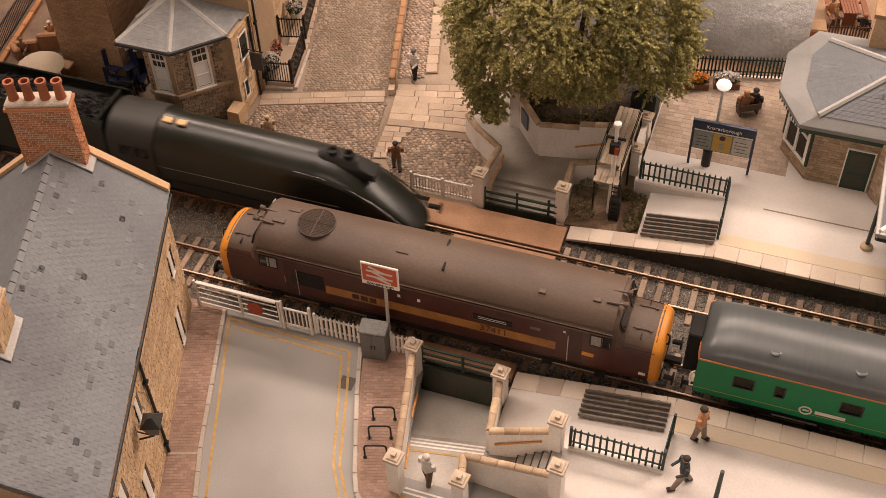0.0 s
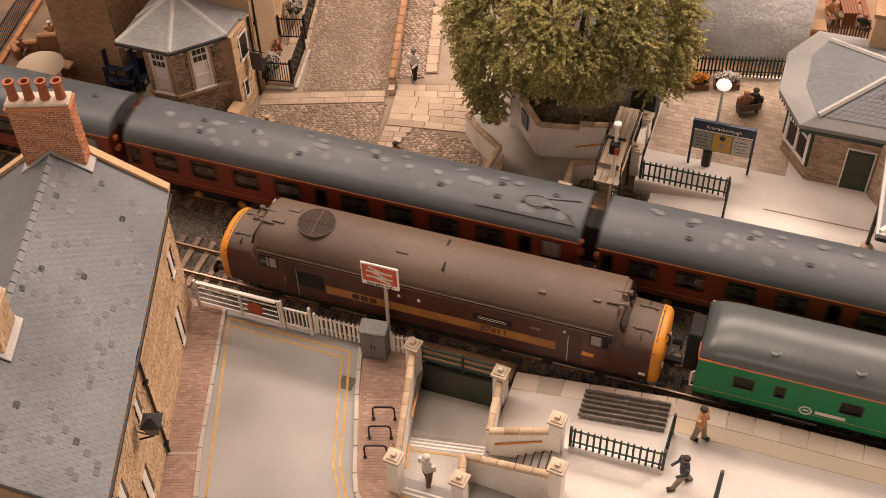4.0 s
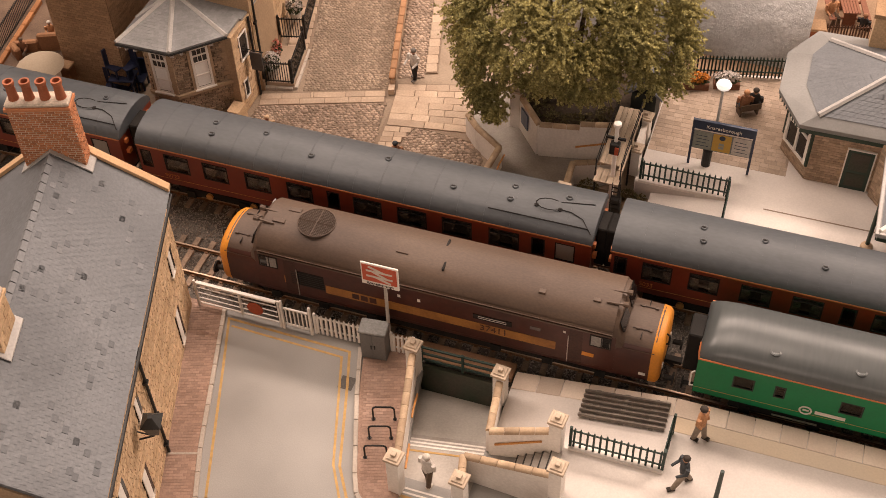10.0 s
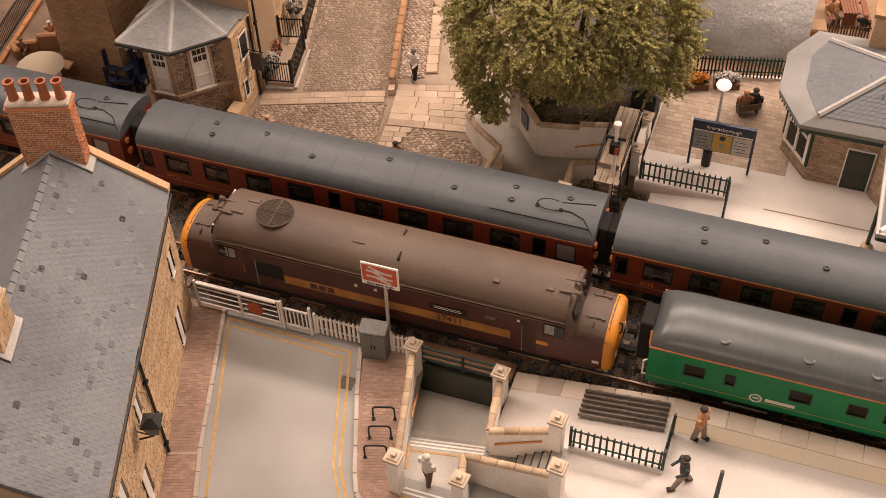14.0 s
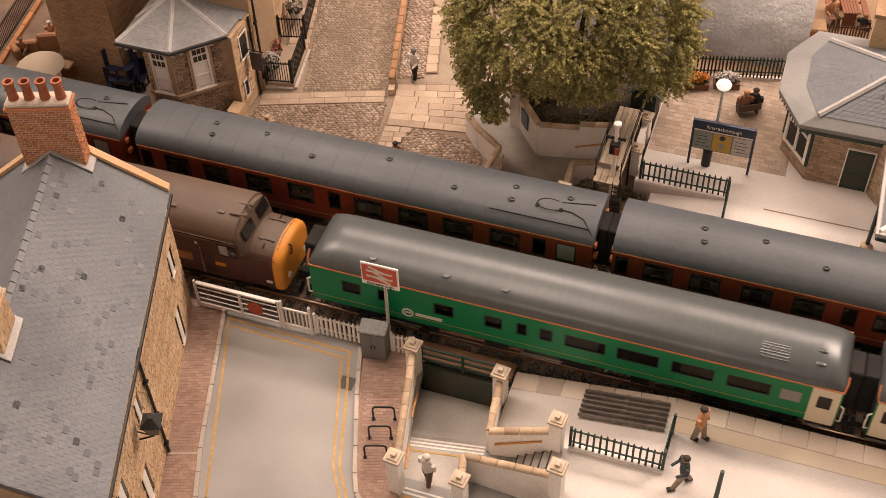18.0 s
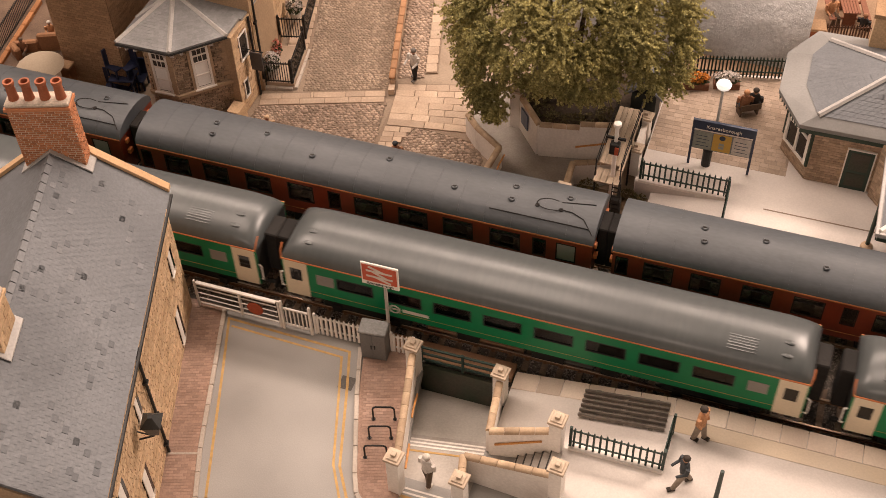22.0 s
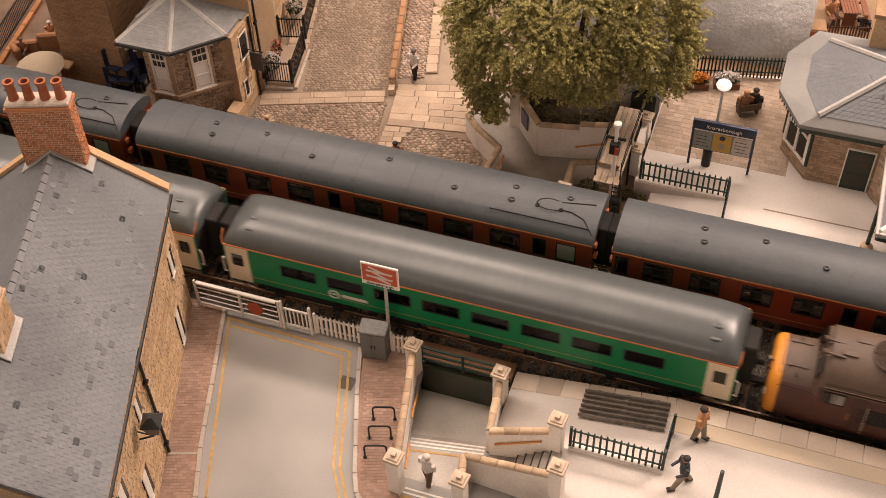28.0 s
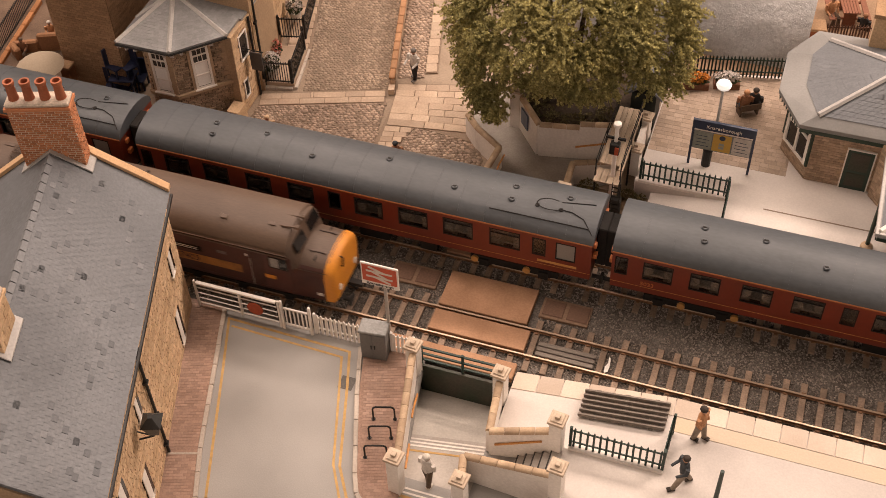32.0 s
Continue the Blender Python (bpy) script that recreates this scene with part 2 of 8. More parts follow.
def ballast():
    rng = np.random.default_rng(5)
    n = 52000
    x, y = rng.uniform(-25, 10, n), rng.uniform(-1.6, 6.35, n)
    ok = ~((x > -11.4) & (x < -7.3) & (y > 0.6) & (y < 2.7))
    x, y = x[ok], y[ok]
    n = len(x)
    s = rng.uniform(0.026, 0.055, n)
    turn = rng.uniform(0, 6.28, n)
    z = -0.245 + rng.uniform(0, 0.055, n)
    rows = []
    for k in range(4):
        t = turn + k * 1.571 + rng.uniform(-0.35, 0.35, n)
        rows.append(np.stack([x + np.cos(t) * s, y + np.sin(t) * s, z - 0.02], 1))
    rows.append(np.stack([x + rng.uniform(-0.5, 0.5, n) * s, y + rng.uniform(-0.5, 0.5, n) * s, z + s * 0.75], 1))
    verts = np.stack(rows, 1).reshape(-1, 3)
    i = np.arange(n)[:, None, None] * 5
    tri = np.array([[k, (k + 1) % 4, 4] for k in range(4)])[None]
    return mesh_from("ballast", verts, (i + tri).reshape(-1, 3).tolist(), BALLAST)


solo("ballast", ballast(), BALLAST, kind="stuff", label="loose grey-brown ballast stones between the sleepers", category="ballast")

GAUGE = 0.668


def track(y, label):
    t = thing("railway_track", -15, y, -0.3, 0, label, "railway track", "railway tracks")
    for s in (-1, 1):
        bm = bmesh.new()
        c = s * GAUGE
        box(bm, -134, 144, c - 0.07, c + 0.07, 0.16, 0.18)
        box(bm, -134, 144, c - 0.02, c + 0.02, 0.18, 0.26)
        r = part("rail", bm, RAIL_SIDE, t, "rusty rail with a bright worn head")
        bm = bmesh.new()
        box(bm, -134, 144, c - 0.042, c + 0.042, 0.26, 0.3)
        part("rail_head", bm, RAIL_TOP, r, "polished rail head", bevel=0.01)
    bm = B(-0.125, 0.125, -1.3, 1.3, 0.0, 0.16)
    me = finish(bm, "sleeper", SLEEPER, bevel=0.015)
    bm = bmesh.new()
    for s in (-1, 1):
        for d in (-0.09, 0.09):
            box(bm, -0.07, 0.07, s * GAUGE + d - 0.04, s * GAUGE + d + 0.04, 0.16, 0.215)
    chair = finish(bm, "rail_chairs", RAIL_SIDE)
    x = -28.0
    while x < 26:
        o = part("sleeper", me, SLEEPER, t)
        o.matrix_basis = P(x + RNG.uniform(-0.03, 0.03), RNG.uniform(-0.03, 0.03), 0, 0, 0, RNG.uniform(-0.8, 0.8))
        o2 = part("rail_chair", chair, RAIL_SIDE, o)
        x += 0.69
    return t


front_track = track(0.0, "straight railway track with timber sleepers, front line")
bm = bmesh.new()
prism(bm, [(10.86, -0.50), (10.98, -0.42), (11.0, -0.1), (10.95, 0.25), (10.88, 0.3), (10.90, 0.0), (10.82, -0.2), (10.84, -0.4)], 0.155, 0.168)
part("paint_splash", bm, WHITE_PAINT, front_track, "spilt white paint on a sleeper")
track(4.15, "straight railway track with timber sleepers, rear line")

# foot crossing boards
def boards(x0, x1, y0, y1, z=0.02, label="flat brown crossing board beside the rails", m=BOARD):
    bm = B(x0, x1, y0, y1, z - 0.25, z)
    return solo("crossing_board", bm, m, kind="", label=label, category="crossing board", group="crossing boards", bevel=0.02)


for r in ((-11.3, -7.35, -0.52, 0.52), (-11.3, -7.6, 0.8, 2.66), (-11.9, -7.45, 3.62, 4.66), (-13.6, -7.4, 4.98, 6.42), (-13.0, -7.4, -1.98, -1.2)):
    boards(*r)
CHAMBER = mat("dark_chamber_cover", (0.15, 0.085, 0.055), 0.8, vary=0.15)
for x0, x1, y0, y1 in ((-13.75, -11.7, 1.55, 2.6), (-7.3, -5.3, 1.45, 2.5)):
    t = thing("cable_chamber", x0, y0, -0.24, 0, "brown trackside cable chamber with two covers", "cable chamber", "cable chambers")
    part("frame", B(0, x1 - x0, 0, y1 - y0, 0, 0.14), mat("chamber_frame", (0.22, 0.14, 0.09), 0.8), t, bevel=0.02)
    w = (x1 - x0) / 2
    for i in range(2):
        part("cover", B(i * w + 0.1, (i + 1) * w - 0.06, 0.12, y1 - y0 - 0.12, 0.14, 0.18), CHAMBER, t, bevel=0.02)
t = thing("timber_stack", -6.9, -0.2, -0.2, 0, "dark old sleepers lying between the rails", "timber stack")
for i in range(3):
    part("plank", B(0, 2.3, -0.32 + i * 0.25, -0.12 + i * 0.25, 0, 0.16), DARKWOOD, t, bevel=0.02)


# ---- near platform with its ramp ----
def ramp_z(x):
    return 0.05 + 0.85 * min(1, max(0, (x + 7.3) / 6.1))


def ramp_block(bm, ya, yb, x_end):
    loft(bm, [[(-7.3, y, -0.5), (x_end, y, -0.5), (x_end, y, 0.9 if x_end >= -1.2 else ramp_z(x_end))] + ([(-1.2, y, 0.9)] if x_end > -1.2 else []) + [(-7.3, y, 0.05)] for y in (ya, yb)])


bm = bmesh.new()
ramp_block(bm, -4.95, -1.75, -1.0)
box(bm, -1.0, 42, -4.95, -1.75, -0.5, 0.9)
box(bm, -4.6, 42, -14, -4.95, -0.5, 0.9)
near_platform = solo("platform_1", bm, PLATFORM, kind="structure", label="pale concrete station platform with a ramped end")
bm = bmesh.new()
ramp_block(bm, 5.85, 6.52, -1.0)
loft(bm, [[(-4.45, y, -0.5), (-1.0, y, -0.5), (-1.0, y, 0.9), (-1.2, y, 0.9), (-4.45, y, ramp_z(-4.45))] for y in (6.521, 9.1)])
box(bm, -1.0, 42, 5.85, 9.1, -0.5, 0.9)
box(bm, -5.15, 42, 9.1, 30, -0.5, 0.9)
far_platform = solo("platform_2", bm, PLATFORM, kind="structure", label="pale concrete station platform with a ramped end")


def slab_run(owner, y0, y1, lift=0.0):
    x = -7.3
    while x < 14:
        w = 0.96 + RNG.uniform(-0.02, 0.02)
        x1 = x + w
        if x < -1.2 < x1:
            x1 = -1.2
        za, zb = ramp_z(x) + 0.03, ramp_z(x1) + 0.03
        bm = bmesh.new()
        g = 0.012
        loft(bm, [[(x + g, y, za - 0.14), (x1 - g, y, zb - 0.14), (x1 - g, y, zb), (x + g, y, za)] for y in (y0, y1)])
        part("edge_slab", bm, SLAB, owner, bevel=0.012)
        x = x1


slab_run(near_platform, -2.42, -1.62)
slab_run(far_platform, 5.72, 6.5)
for (y0, y1, owner) in ((-3.08, -2.44, near_platform), (6.52, 7.15, far_platform)):
    part("warning_strip", B(-1.15, 42, y0, y1, 0.88, 0.918), YELLOW_STRIP, owner, "worn yellow warning strip")
WALLFACE = mat("platform_wall_stone", (0.06, 0.045, 0.035), 0.9, vary=0.3, fine=4)
solo("platform_wall", B(-1.2, 42, -1.76, -1.70, -0.4, 0.88), WALLFACE, kind="structure", label="dark sooty platform face")
solo("platform_wall", B(-1.2, 42, 5.79, 5.85, -0.4, 0.88), WALLFACE, kind="structure", label="dark sooty platform face")


bm = bmesh.new()
loft(bm, [[(-7.3, y, -0.4), (-1.2, y, -0.4), (-1.2, y, 0.88), (-7.3, y, 0.03)] for y in (5.79, 5.849)])
solo("platform_wall", bm, WALLFACE, kind="structure", label="dark sooty face of the platform ramp")


def slat_panel(x0, x1, y0, y1, label, n=6):
    t = thing("trespass_panel", x0, y0, ramp_z(x0) + 0.05, 0, label, "trespass panel", "trespass panels")
    sl = math.degrees(math.atan(0.85 / 6.1))
    t.matrix_basis = P(x0, y0, ramp_z(x0) + 0.03, 0, -sl, 0)
    L = (x1 - x0) / math.cos(radians(sl))
    w = (y1 - y0) / n
    for i in range(n):
        tri = bmesh.new()
        loft(tri, [[(x, i * w + 0.02, 0.06), (x, (i + 1) * w - 0.06, 0.06), (x, (i + 1) * w - 0.07, 0.13), (x, i * w + 0.03, 0.21)] for x in (0, L)])
        part("slat", tri, DARKWOOD, t)
    for x in (0.5, L * 0.5, L - 0.5):
        part("bearer", B(x - 0.08, x + 0.08, 0, y1 - y0, 0, 0.07), DARKWOOD, t)


slat_panel(-4.5, -1.35, -3.25, -1.9, "dark slatted timber trespass guard on the platform ramp")
slat_panel(-4.3, -1.3, 6.35, 7.75, "dark slatted timber trespass guard on the platform ramp")


def picket_fence(x0, y0, x1, y1, z, h, n, label, m=GREEN_IRON, base=None, w=0.075, group="picket fences", zr=(0.25, 0.8)):
    L = math.hypot(x1 - x0, y1 - y0)
    rz = math.degrees(math.atan2(y1 - y0, x1 - x0))
    t = thing("picket_fence", x0, y0, z, rz, label, "fence", group)
    bm = bmesh.new()
    loft(bm, [[(-w / 2, y, 0.04), (w / 2, y, 0.04), (w / 2, y, h - 0.1), (0, y, h), (-w / 2, y, h - 0.1)] for y in (-0.03, 0.03)])
    me = finish(bm, "picket", m)
    for i in range(n):
        o = part("picket", me, m, t)
        o.matrix_basis = P(L * (i + 0.5) / n, 0, RNG.uniform(-0.015, 0.015), 0, RNG.uniform(-1, 1), 0)
    for f in zr:
        part("rail", B(0, L, 0.03, 0.07, h * f - 0.032, h * f + 0.032), m, t)
    for x in (0.0, L):
        part("post", B(x - 0.05, x + 0.05, -0.05, 0.05, 0, h + 0.04), m, t)
    if base:
        part("plinth", B(-0.05, L + 0.05, -0.14, 0.14, -0.02, base), WHITE_WALL, t, "white plinth")
    return t


picket_fence(-4.4, -4.85, -1.1, -4.85, 0.9, 1.2, 14, "dark green picket fence on a white plinth", base=0.12)
picket_fence(-1.1, -4.75, -1.07, -3.2, 0.9, 1.15, 7, "dark green picket fence closing the ramp")
picket_fence(-5.0, 9.25, -1.3, 9.22, 0.9, 1.2, 16, "dark green picket fence on a white plinth", base=0.12)
picket_fence(-1.27, 9.1, -1.22, 6.8, 0.9, 1.15, 9, "dark green picket fence closing the ramp")


# ---- rolling stock ----
MAROON = mat("maroon_coach_paint", (0.175, 0.026, 0.0095), 0.36, c2=(0.14, 0.022, 0.0085), big=0.3, fine=6, vary=0.06, bump=0.03, spec=0.5)
GREEN = mat("green_coach_paint", (0.003, 0.185, 0.066), 0.36, c2=(0.003, 0.16, 0.057), big=0.3, fine=6, vary=0.05, bump=0.02, spec=0.3)
CREAM = mat("cream_door_paint", (0.68, 0.585, 0.43), 0.45, vary=0.06)
ROOF_GREY = mat("grey_coach_roof", (0.080, 0.088, 0.088), 0.31, c2=(0.064, 0.071, 0.072), big=0.5, fine=9, vary=0.09, bump=0.02, spec=0.5, stretch=(0.9, 0.12, 0.12))
ROOF_DARK = mat("dark_grey_coach_roof", (0.075, 0.082, 0.09), 0.45, c2=(0.06, 0.066, 0.072), big=0.7, fine=9, vary=0.10, bump=0.06, stretch=(0.4, 1, 1))
LINE_ORANGE = mat("orange_lining", (0.55, 0.18, 0.06), 0.5, vary=0.1)
MAROON_LINE = mat("dull_orange_lining", (0.42, 0.15, 0.05), 0.5, vary=0.12)
BROWN_SEATS = mat("brown_seat_cloth", (0.07, 0.04, 0.033), 0.9, vary=0.2)
LINE_GOLD = mat("gold_lining", (0.50, 0.26, 0.08), 0.5, vary=0.1)
WHITE_MARK = mat("white_marking", (0.65, 0.60, 0.54), 0.6, vary=0.05)
DIESEL = mat("brown_maroon_diesel_paint", (0.066, 0.0165, 0.0095), 0.45, c2=(0.042, 0.0135, 0.0095), big=0.6, fine=7, vary=0.14, bump=0.03)
DIESEL_ROOF = mat("dusty_brown_diesel_roof", (0.108, 0.071, 0.049), 0.55, c2=(0.074, 0.048, 0.035), big=0.35, fine=14, vary=0.13, bump=0.03, stretch=(0.6, 1.2, 1))
DIESEL_YELLOW = mat("golden_yellow_stripe", (0.37, 0.165, 0.036), 0.55, c2=(0.22, 0.095, 0.026), big=0.8, vary=0.12)
NOSE_YELLOW = mat("warning_yellow_nose", (0.63, 0.245, 0.024), 0.5, c2=(0.51, 0.195, 0.024), vary=0.08)
STEAM = mat("black_locomotive_paint", (0.009, 0.0105, 0.0065), 0.33, c2=(0.015, 0.0155, 0.011), big=0.4, fine=6, vary=0.15, bump=0.03, spec=0.5)
STEAM_SKIRT = mat("weathered_black_casing", (0.014, 0.013, 0.012), 0.6, vary=0.2)
COAL = mat("coal", (0.014, 0.013, 0.012), 0.45, vary=0.3, island=0.4, bump=0.5)
STEEL = mat("bright_steel", (0.5, 0.45, 0.4), 0.35, metal=0.9, vary=0.1)
TAN_PLATE = mat("tan_roof_plate", (0.62, 0.40, 0.20), 0.6, vary=0.1)
INTERIOR = mat("coach_interior", (0.05, 0.035, 0.028), 0.9, vary=0.2)
SEATS = mat("grey_seat_cloth", (0.30, 0.27, 0.24), 0.9, vary=0.2)
FROST = mat("frosted_pane", (0.24, 0.22, 0.20), 0.5, vary=0.05)

pane_m, N_, L_, b_ = nodes_of("tinted_carriage_glass")
tr_ = N_.new("ShaderNodeBsdfTransparent")
tr_.inputs[0].default_value = (0.82, 0.79, 0.76, 1)
gl_ = N_.new("ShaderNodeBsdfGlossy")
gl_.inputs["Roughness"].default_value = 0.05
mx_ = N_.new("ShaderNodeMixShader")
mx_.inputs[0].default_value = 0.10
L_.new(tr_.outputs[0], mx_.inputs[1])
L_.new(gl_.outputs[0], mx_.inputs[2])
L_.new(mx_.outputs[0], N_["Material Output"].inputs[0])
PANE = pane_m
brown_pane = pane_m.copy()
brown_pane.name = "smoked_carriage_glass"
for nd_ in brown_pane.node_tree.nodes:
    if nd_.type == "BSDF_TRANSPARENT":
        nd_.inputs[0].default_value = (0.30, 0.22, 0.18, 1)
    if nd_.type == "MIX_SHADER":
        nd_.inputs[0].default_value = 0.05


def text_mesh(s, size, depth=0.01):
    cu = bpy.data.curves.new("lettering", "FONT")
    cu.body, cu.size, cu.extrude, cu.align_x, cu.align_y = s, size * SC, depth * SC, "CENTER", "CENTER"
    ob = bpy.data.objects.new("lettering", cu)
    me = bpy.data.meshes.new_from_object(ob)
    bpy.data.objects.remove(ob)
    return me


def lettering(s, size, material, parent, m, name="lettering", label=""):
    me = text_mesh(s, size)
    me.materials.clear()
    me.materials.append(material)
    o = part(name, me, material, parent, label)
    o.matrix_basis = m
    return o


def wheelset_mesh():
    bm = bmesh.new()
    for s in (-1, 1):
        cyl(bm, (0, s * 0.60, 0.5), (0, s * 0.72, 0.5), 0.5, 0.5, 16)
    cyl(bm, (0, -0.72, 0.5), (0, 0.72, 0.5), 0.09, 0.09, 8)
    return finish(bm, "wheelset", UNDER)


WHEELSET = wheelset_mesh()


def bogie(parent, x, wb=2.5, n=2):
    bm = bmesh.new()
    for s in (-1, 1):
        box(bm, x - wb / 2 - 0.6, x + wb / 2 + 0.6, s * 0.95 - 0.07, s * 0.95 + 0.07, 0.45, 0.8)
        for k in range(n):
            xx = x - wb / 2 + wb * k / max(1, n - 1)
            box(bm, xx - 0.2, xx + 0.2, s * 1.03 - 0.08, s * 1.03 + 0.08, 0.35, 0.7)
    box(bm, x - 0.4, x + 0.4, -1.0, 1.0, 0.5, 0.85)
    b = part("bogie", bm, UNDER, parent, "sooty black bogie")
    for k in range(n):
        o = part("wheelset", WHEELSET, UNDER, b)
        o.matrix_basis = P(x - wb / 2 + wb * k / max(1, n - 1), 0, 0)


def roof_profile(hw, zc, zt, n=9):
    return [(hw * math.cos(math.pi * i / n), zc + (zt - zc) * (math.sin(math.pi * i / n) ** 0.85)) for i in range(n + 1)]


def coach(name, x, y, L, hw, side, roof, wins, label, group, zs, zc=3.2, zt=3.93, zb=1.22, lining=None, round_end=0.0, sash=False):
    """A carriage of length L. wins: (x0, x1, kind) along it."""
    t = thing(name, x, y, 0, 0, label, "railway coach", group)
    z0, z1 = zs
    h = L / 2
    bm = bmesh.new()
    for s in (-1, 1):
        a, b = sorted((s * hw, s * (hw - 0.07)))
        box(bm, -h, h, a, b, zb + 0.3, z0)
        lo = sorted((s * (hw - 0.04), s * (hw - 0.12)))
        box(bm, -h, h, lo[0], lo[1], zb, zb + 0.3)
        box(bm, -h, h, a, b, z1, zc)
        edge = -h
        for (xa, xb, kind) in sorted(wins) + [(h, h, "")]:
            if xa > edge + 0.005:
                box(bm, edge, xa, a, b, z0, z1)
            edge = xb
    for e in (-h, h - 0.08):
        box(bm, e, e + 0.08, -hw + 0.07, hw - 0.07, zb, zc)
    body = part("body", bm, side, t)
    part("floor", B(-h + 0.1, h - 0.1, -hw + 0.13, hw - 0.13, zb + 0.02, zb + 0.12), INTERIOR, t)
    bm = bmesh.new()
    rows = 9
    rings = []
    prof = roof_profile(hw + 0.02, zc, zt, 12)
    ends = [(-h, 1.0)] + ([(h, 1.0)])
    if round_end:
        k = round_end
        sx = [(-h - 0.05, 0.0), (-h + 0.12 * k, 0.55), (-h + 0.45 * k, 0.85), (-h + 1.1 * k, 1.0), (h - 1.1 * k, 1.0), (h - 0.45 * k, 0.85), (h - 0.12 * k, 0.55), (h + 0.05, 0.0)]
    else:
        sx = [(-h - 0.03, 0.97), (-h + 0.06, 1.0), (h - 0.06, 1.0), (h + 0.03, 0.97)]
    for xx, f in sx:
        rings.append([(xx, yy * (0.93 + 0.07 * f), zc + max(0.0, (zz - zc)) * (f * 0.9 + 0.1 if round_end else f)) for yy, zz in prof])
    loft(bm, rings)
    rf = part("roof", bm, roof, t, smooth=True)
    part("gutter", B(-h, h, -hw - 0.035, -hw, zc - 0.04, zc + 0.02), lining or side, t, "thin lining along the eaves")
    part("gutter", B(-h, h, hw, hw + 0.035, zc - 0.04, zc + 0.02), lining or side, t, "thin lining along the eaves")
    if lining:
        for s in (-1, 1):
            yy = sorted((s * hw, s * (hw + 0.008)))
            part("lining", B(-h, h, yy[0], yy[1], zb + 0.345, zb + 0.361), LINE_GOLD, t)
    for xa, xb, kind in wins:
        for s in (-1, 1):
            yy = sorted((s * (hw - 0.045), s * (hw - 0.03)))
            g = part("window", B(xa, xb, yy[0], yy[1], z0, z1), FROST if kind == "f" else (brown_pane if side is GREEN else PANE), t, "frosted window" if kind == "f" else "")
            bm = bmesh.new()
            ya, yb = sorted((s * (hw - 0.03), s * (hw + 0.006)))
            for q in ((xa - 0.03, xa + 0.02, z0 - 0.03, z1 + 0.03), (xb - 0.02, xb + 0.03, z0 - 0.03, z1 + 0.03)):
                box(bm, q[0], q[1], ya, yb, q[2], q[3])
            for q in ((z0 - 0.03, z0 + 0.02), (z1 - 0.02, z1 + 0.03)):
                box(bm, xa + 0.02, xb - 0.02, ya, yb, q[0], q[1])
            if sash and kind == "w":
                box(bm, xa + 0.02, xb - 0.02, ya, yb, z1 - 0.22, z1 - 0.18)
            part("window_frame", bm, BLACK if side is GREEN else UNDER, g)
    cloth = SEATS if sash else BROWN_SEATS
    seat = finish(B(-0.25, 0.25, -1.1, 1.1, zb + 0.12, zb + 1.15), "seat_row", cloth, bevel=0.06)
    for xa, xb, kind in wins:
        if kind == "w":
            for xx in (xa + 0.1, xb - 0.1):
                o = part("seat_row", seat, cloth, t)
                o.matrix_basis = P(xx, 0, 0)
            if sash:
                part("table", B((xa + xb) / 2 - 0.3, (xa + xb) / 2 + 0.3, -1.15, 1.15, zb + 0.8, zb + 0.86), FROST, t, "pale folded table cloth")
    bm = bmesh.new()
    box(bm, -h + 0.2, h - 0.2, -0.9, 0.9, zb - 0.35, zb)
    for xx, w in ((-2.6, 0.9), (0.6, 1.3), (3.0, 0.7)):
        box(bm, xx - w / 2, xx + w / 2, -1.05, 1.05, 0.45, zb - 0.3)
    part("underframe", bm, UNDER, t, "sooty underframe with equipment boxes")
    for xx in (-L / 2 + 3.2, L / 2 - 3.2):
        bogie(t, xx)
    for e in (-1, 1):
        bm = bmesh.new()
        box(bm, *sorted((e * h, e * (h + (0.41 if sash else 0.54)))), -0.55, 0.55, zb + 0.1, zc + 0.15)
        part("gangway", bm, UNDER, t, "black corridor connection", bevel=0.05)
        if not sash:
            part("end_panel", B(*sorted((e * h, e * (h + 0.012))), -hw + 0.05, hw - 0.05, zb, zc - 0.02), UNDER, t, "sooty end panel")
        for s in (-1, 1):
            bm = bmesh.new()
            cyl(bm, (e * h, s * 0.87, 0.98), (e * (h + 0.4), s * 0.87, 0.98), 0.09, 0.09, 8)
            cyl(bm, (e * (h + 0.4), s * 0.87, 0.98), (e * (h + 0.46), s * 0.87, 0.98), 0.24, 0.24, 12)
            part("buffer", bm, UNDER, t)
    return t


def roof_vents(t, spots, zt=3.93, zc=3.2, hw=1.4, small=False):
    for xx, yy in spots:
        z = zc + (zt - zc) * (math.sqrt(max(0.0, 1 - (yy / hw) ** 2)) ** 0.85)
        bm = bmesh.new()
        lathe(bm, [(0.135, -0.06), (0.135, 0.03), (0.11, 0.06), (0.02, 0.05)], (xx, yy, z), 12)
        v = part("roof_vent", bm, ROOF_DARK, t, smooth=True)
        part("vent_slot", B(xx - 0.08, xx + 0.08, yy - 0.035, yy + 0.035, z + 0.04, z + 0.068), UNDER, v)


# maroon coaches
MW = [(-9.7, -9.25, "s"), (-8.6, -7.5, "w"), (-6.8, -5.7, "w"), (-4.85, -3.75, "w"), (-2.95, -1.85, "w"), (-1.15, -0.65, "s"), (0.0, 1.18, "w"), (1.9, 3.1, "w"), (3.8, 5.0, "w"), (5.75, 6.95, "w"), (7.5, 8.0, "s"), (8.45, 9.2, "f")]


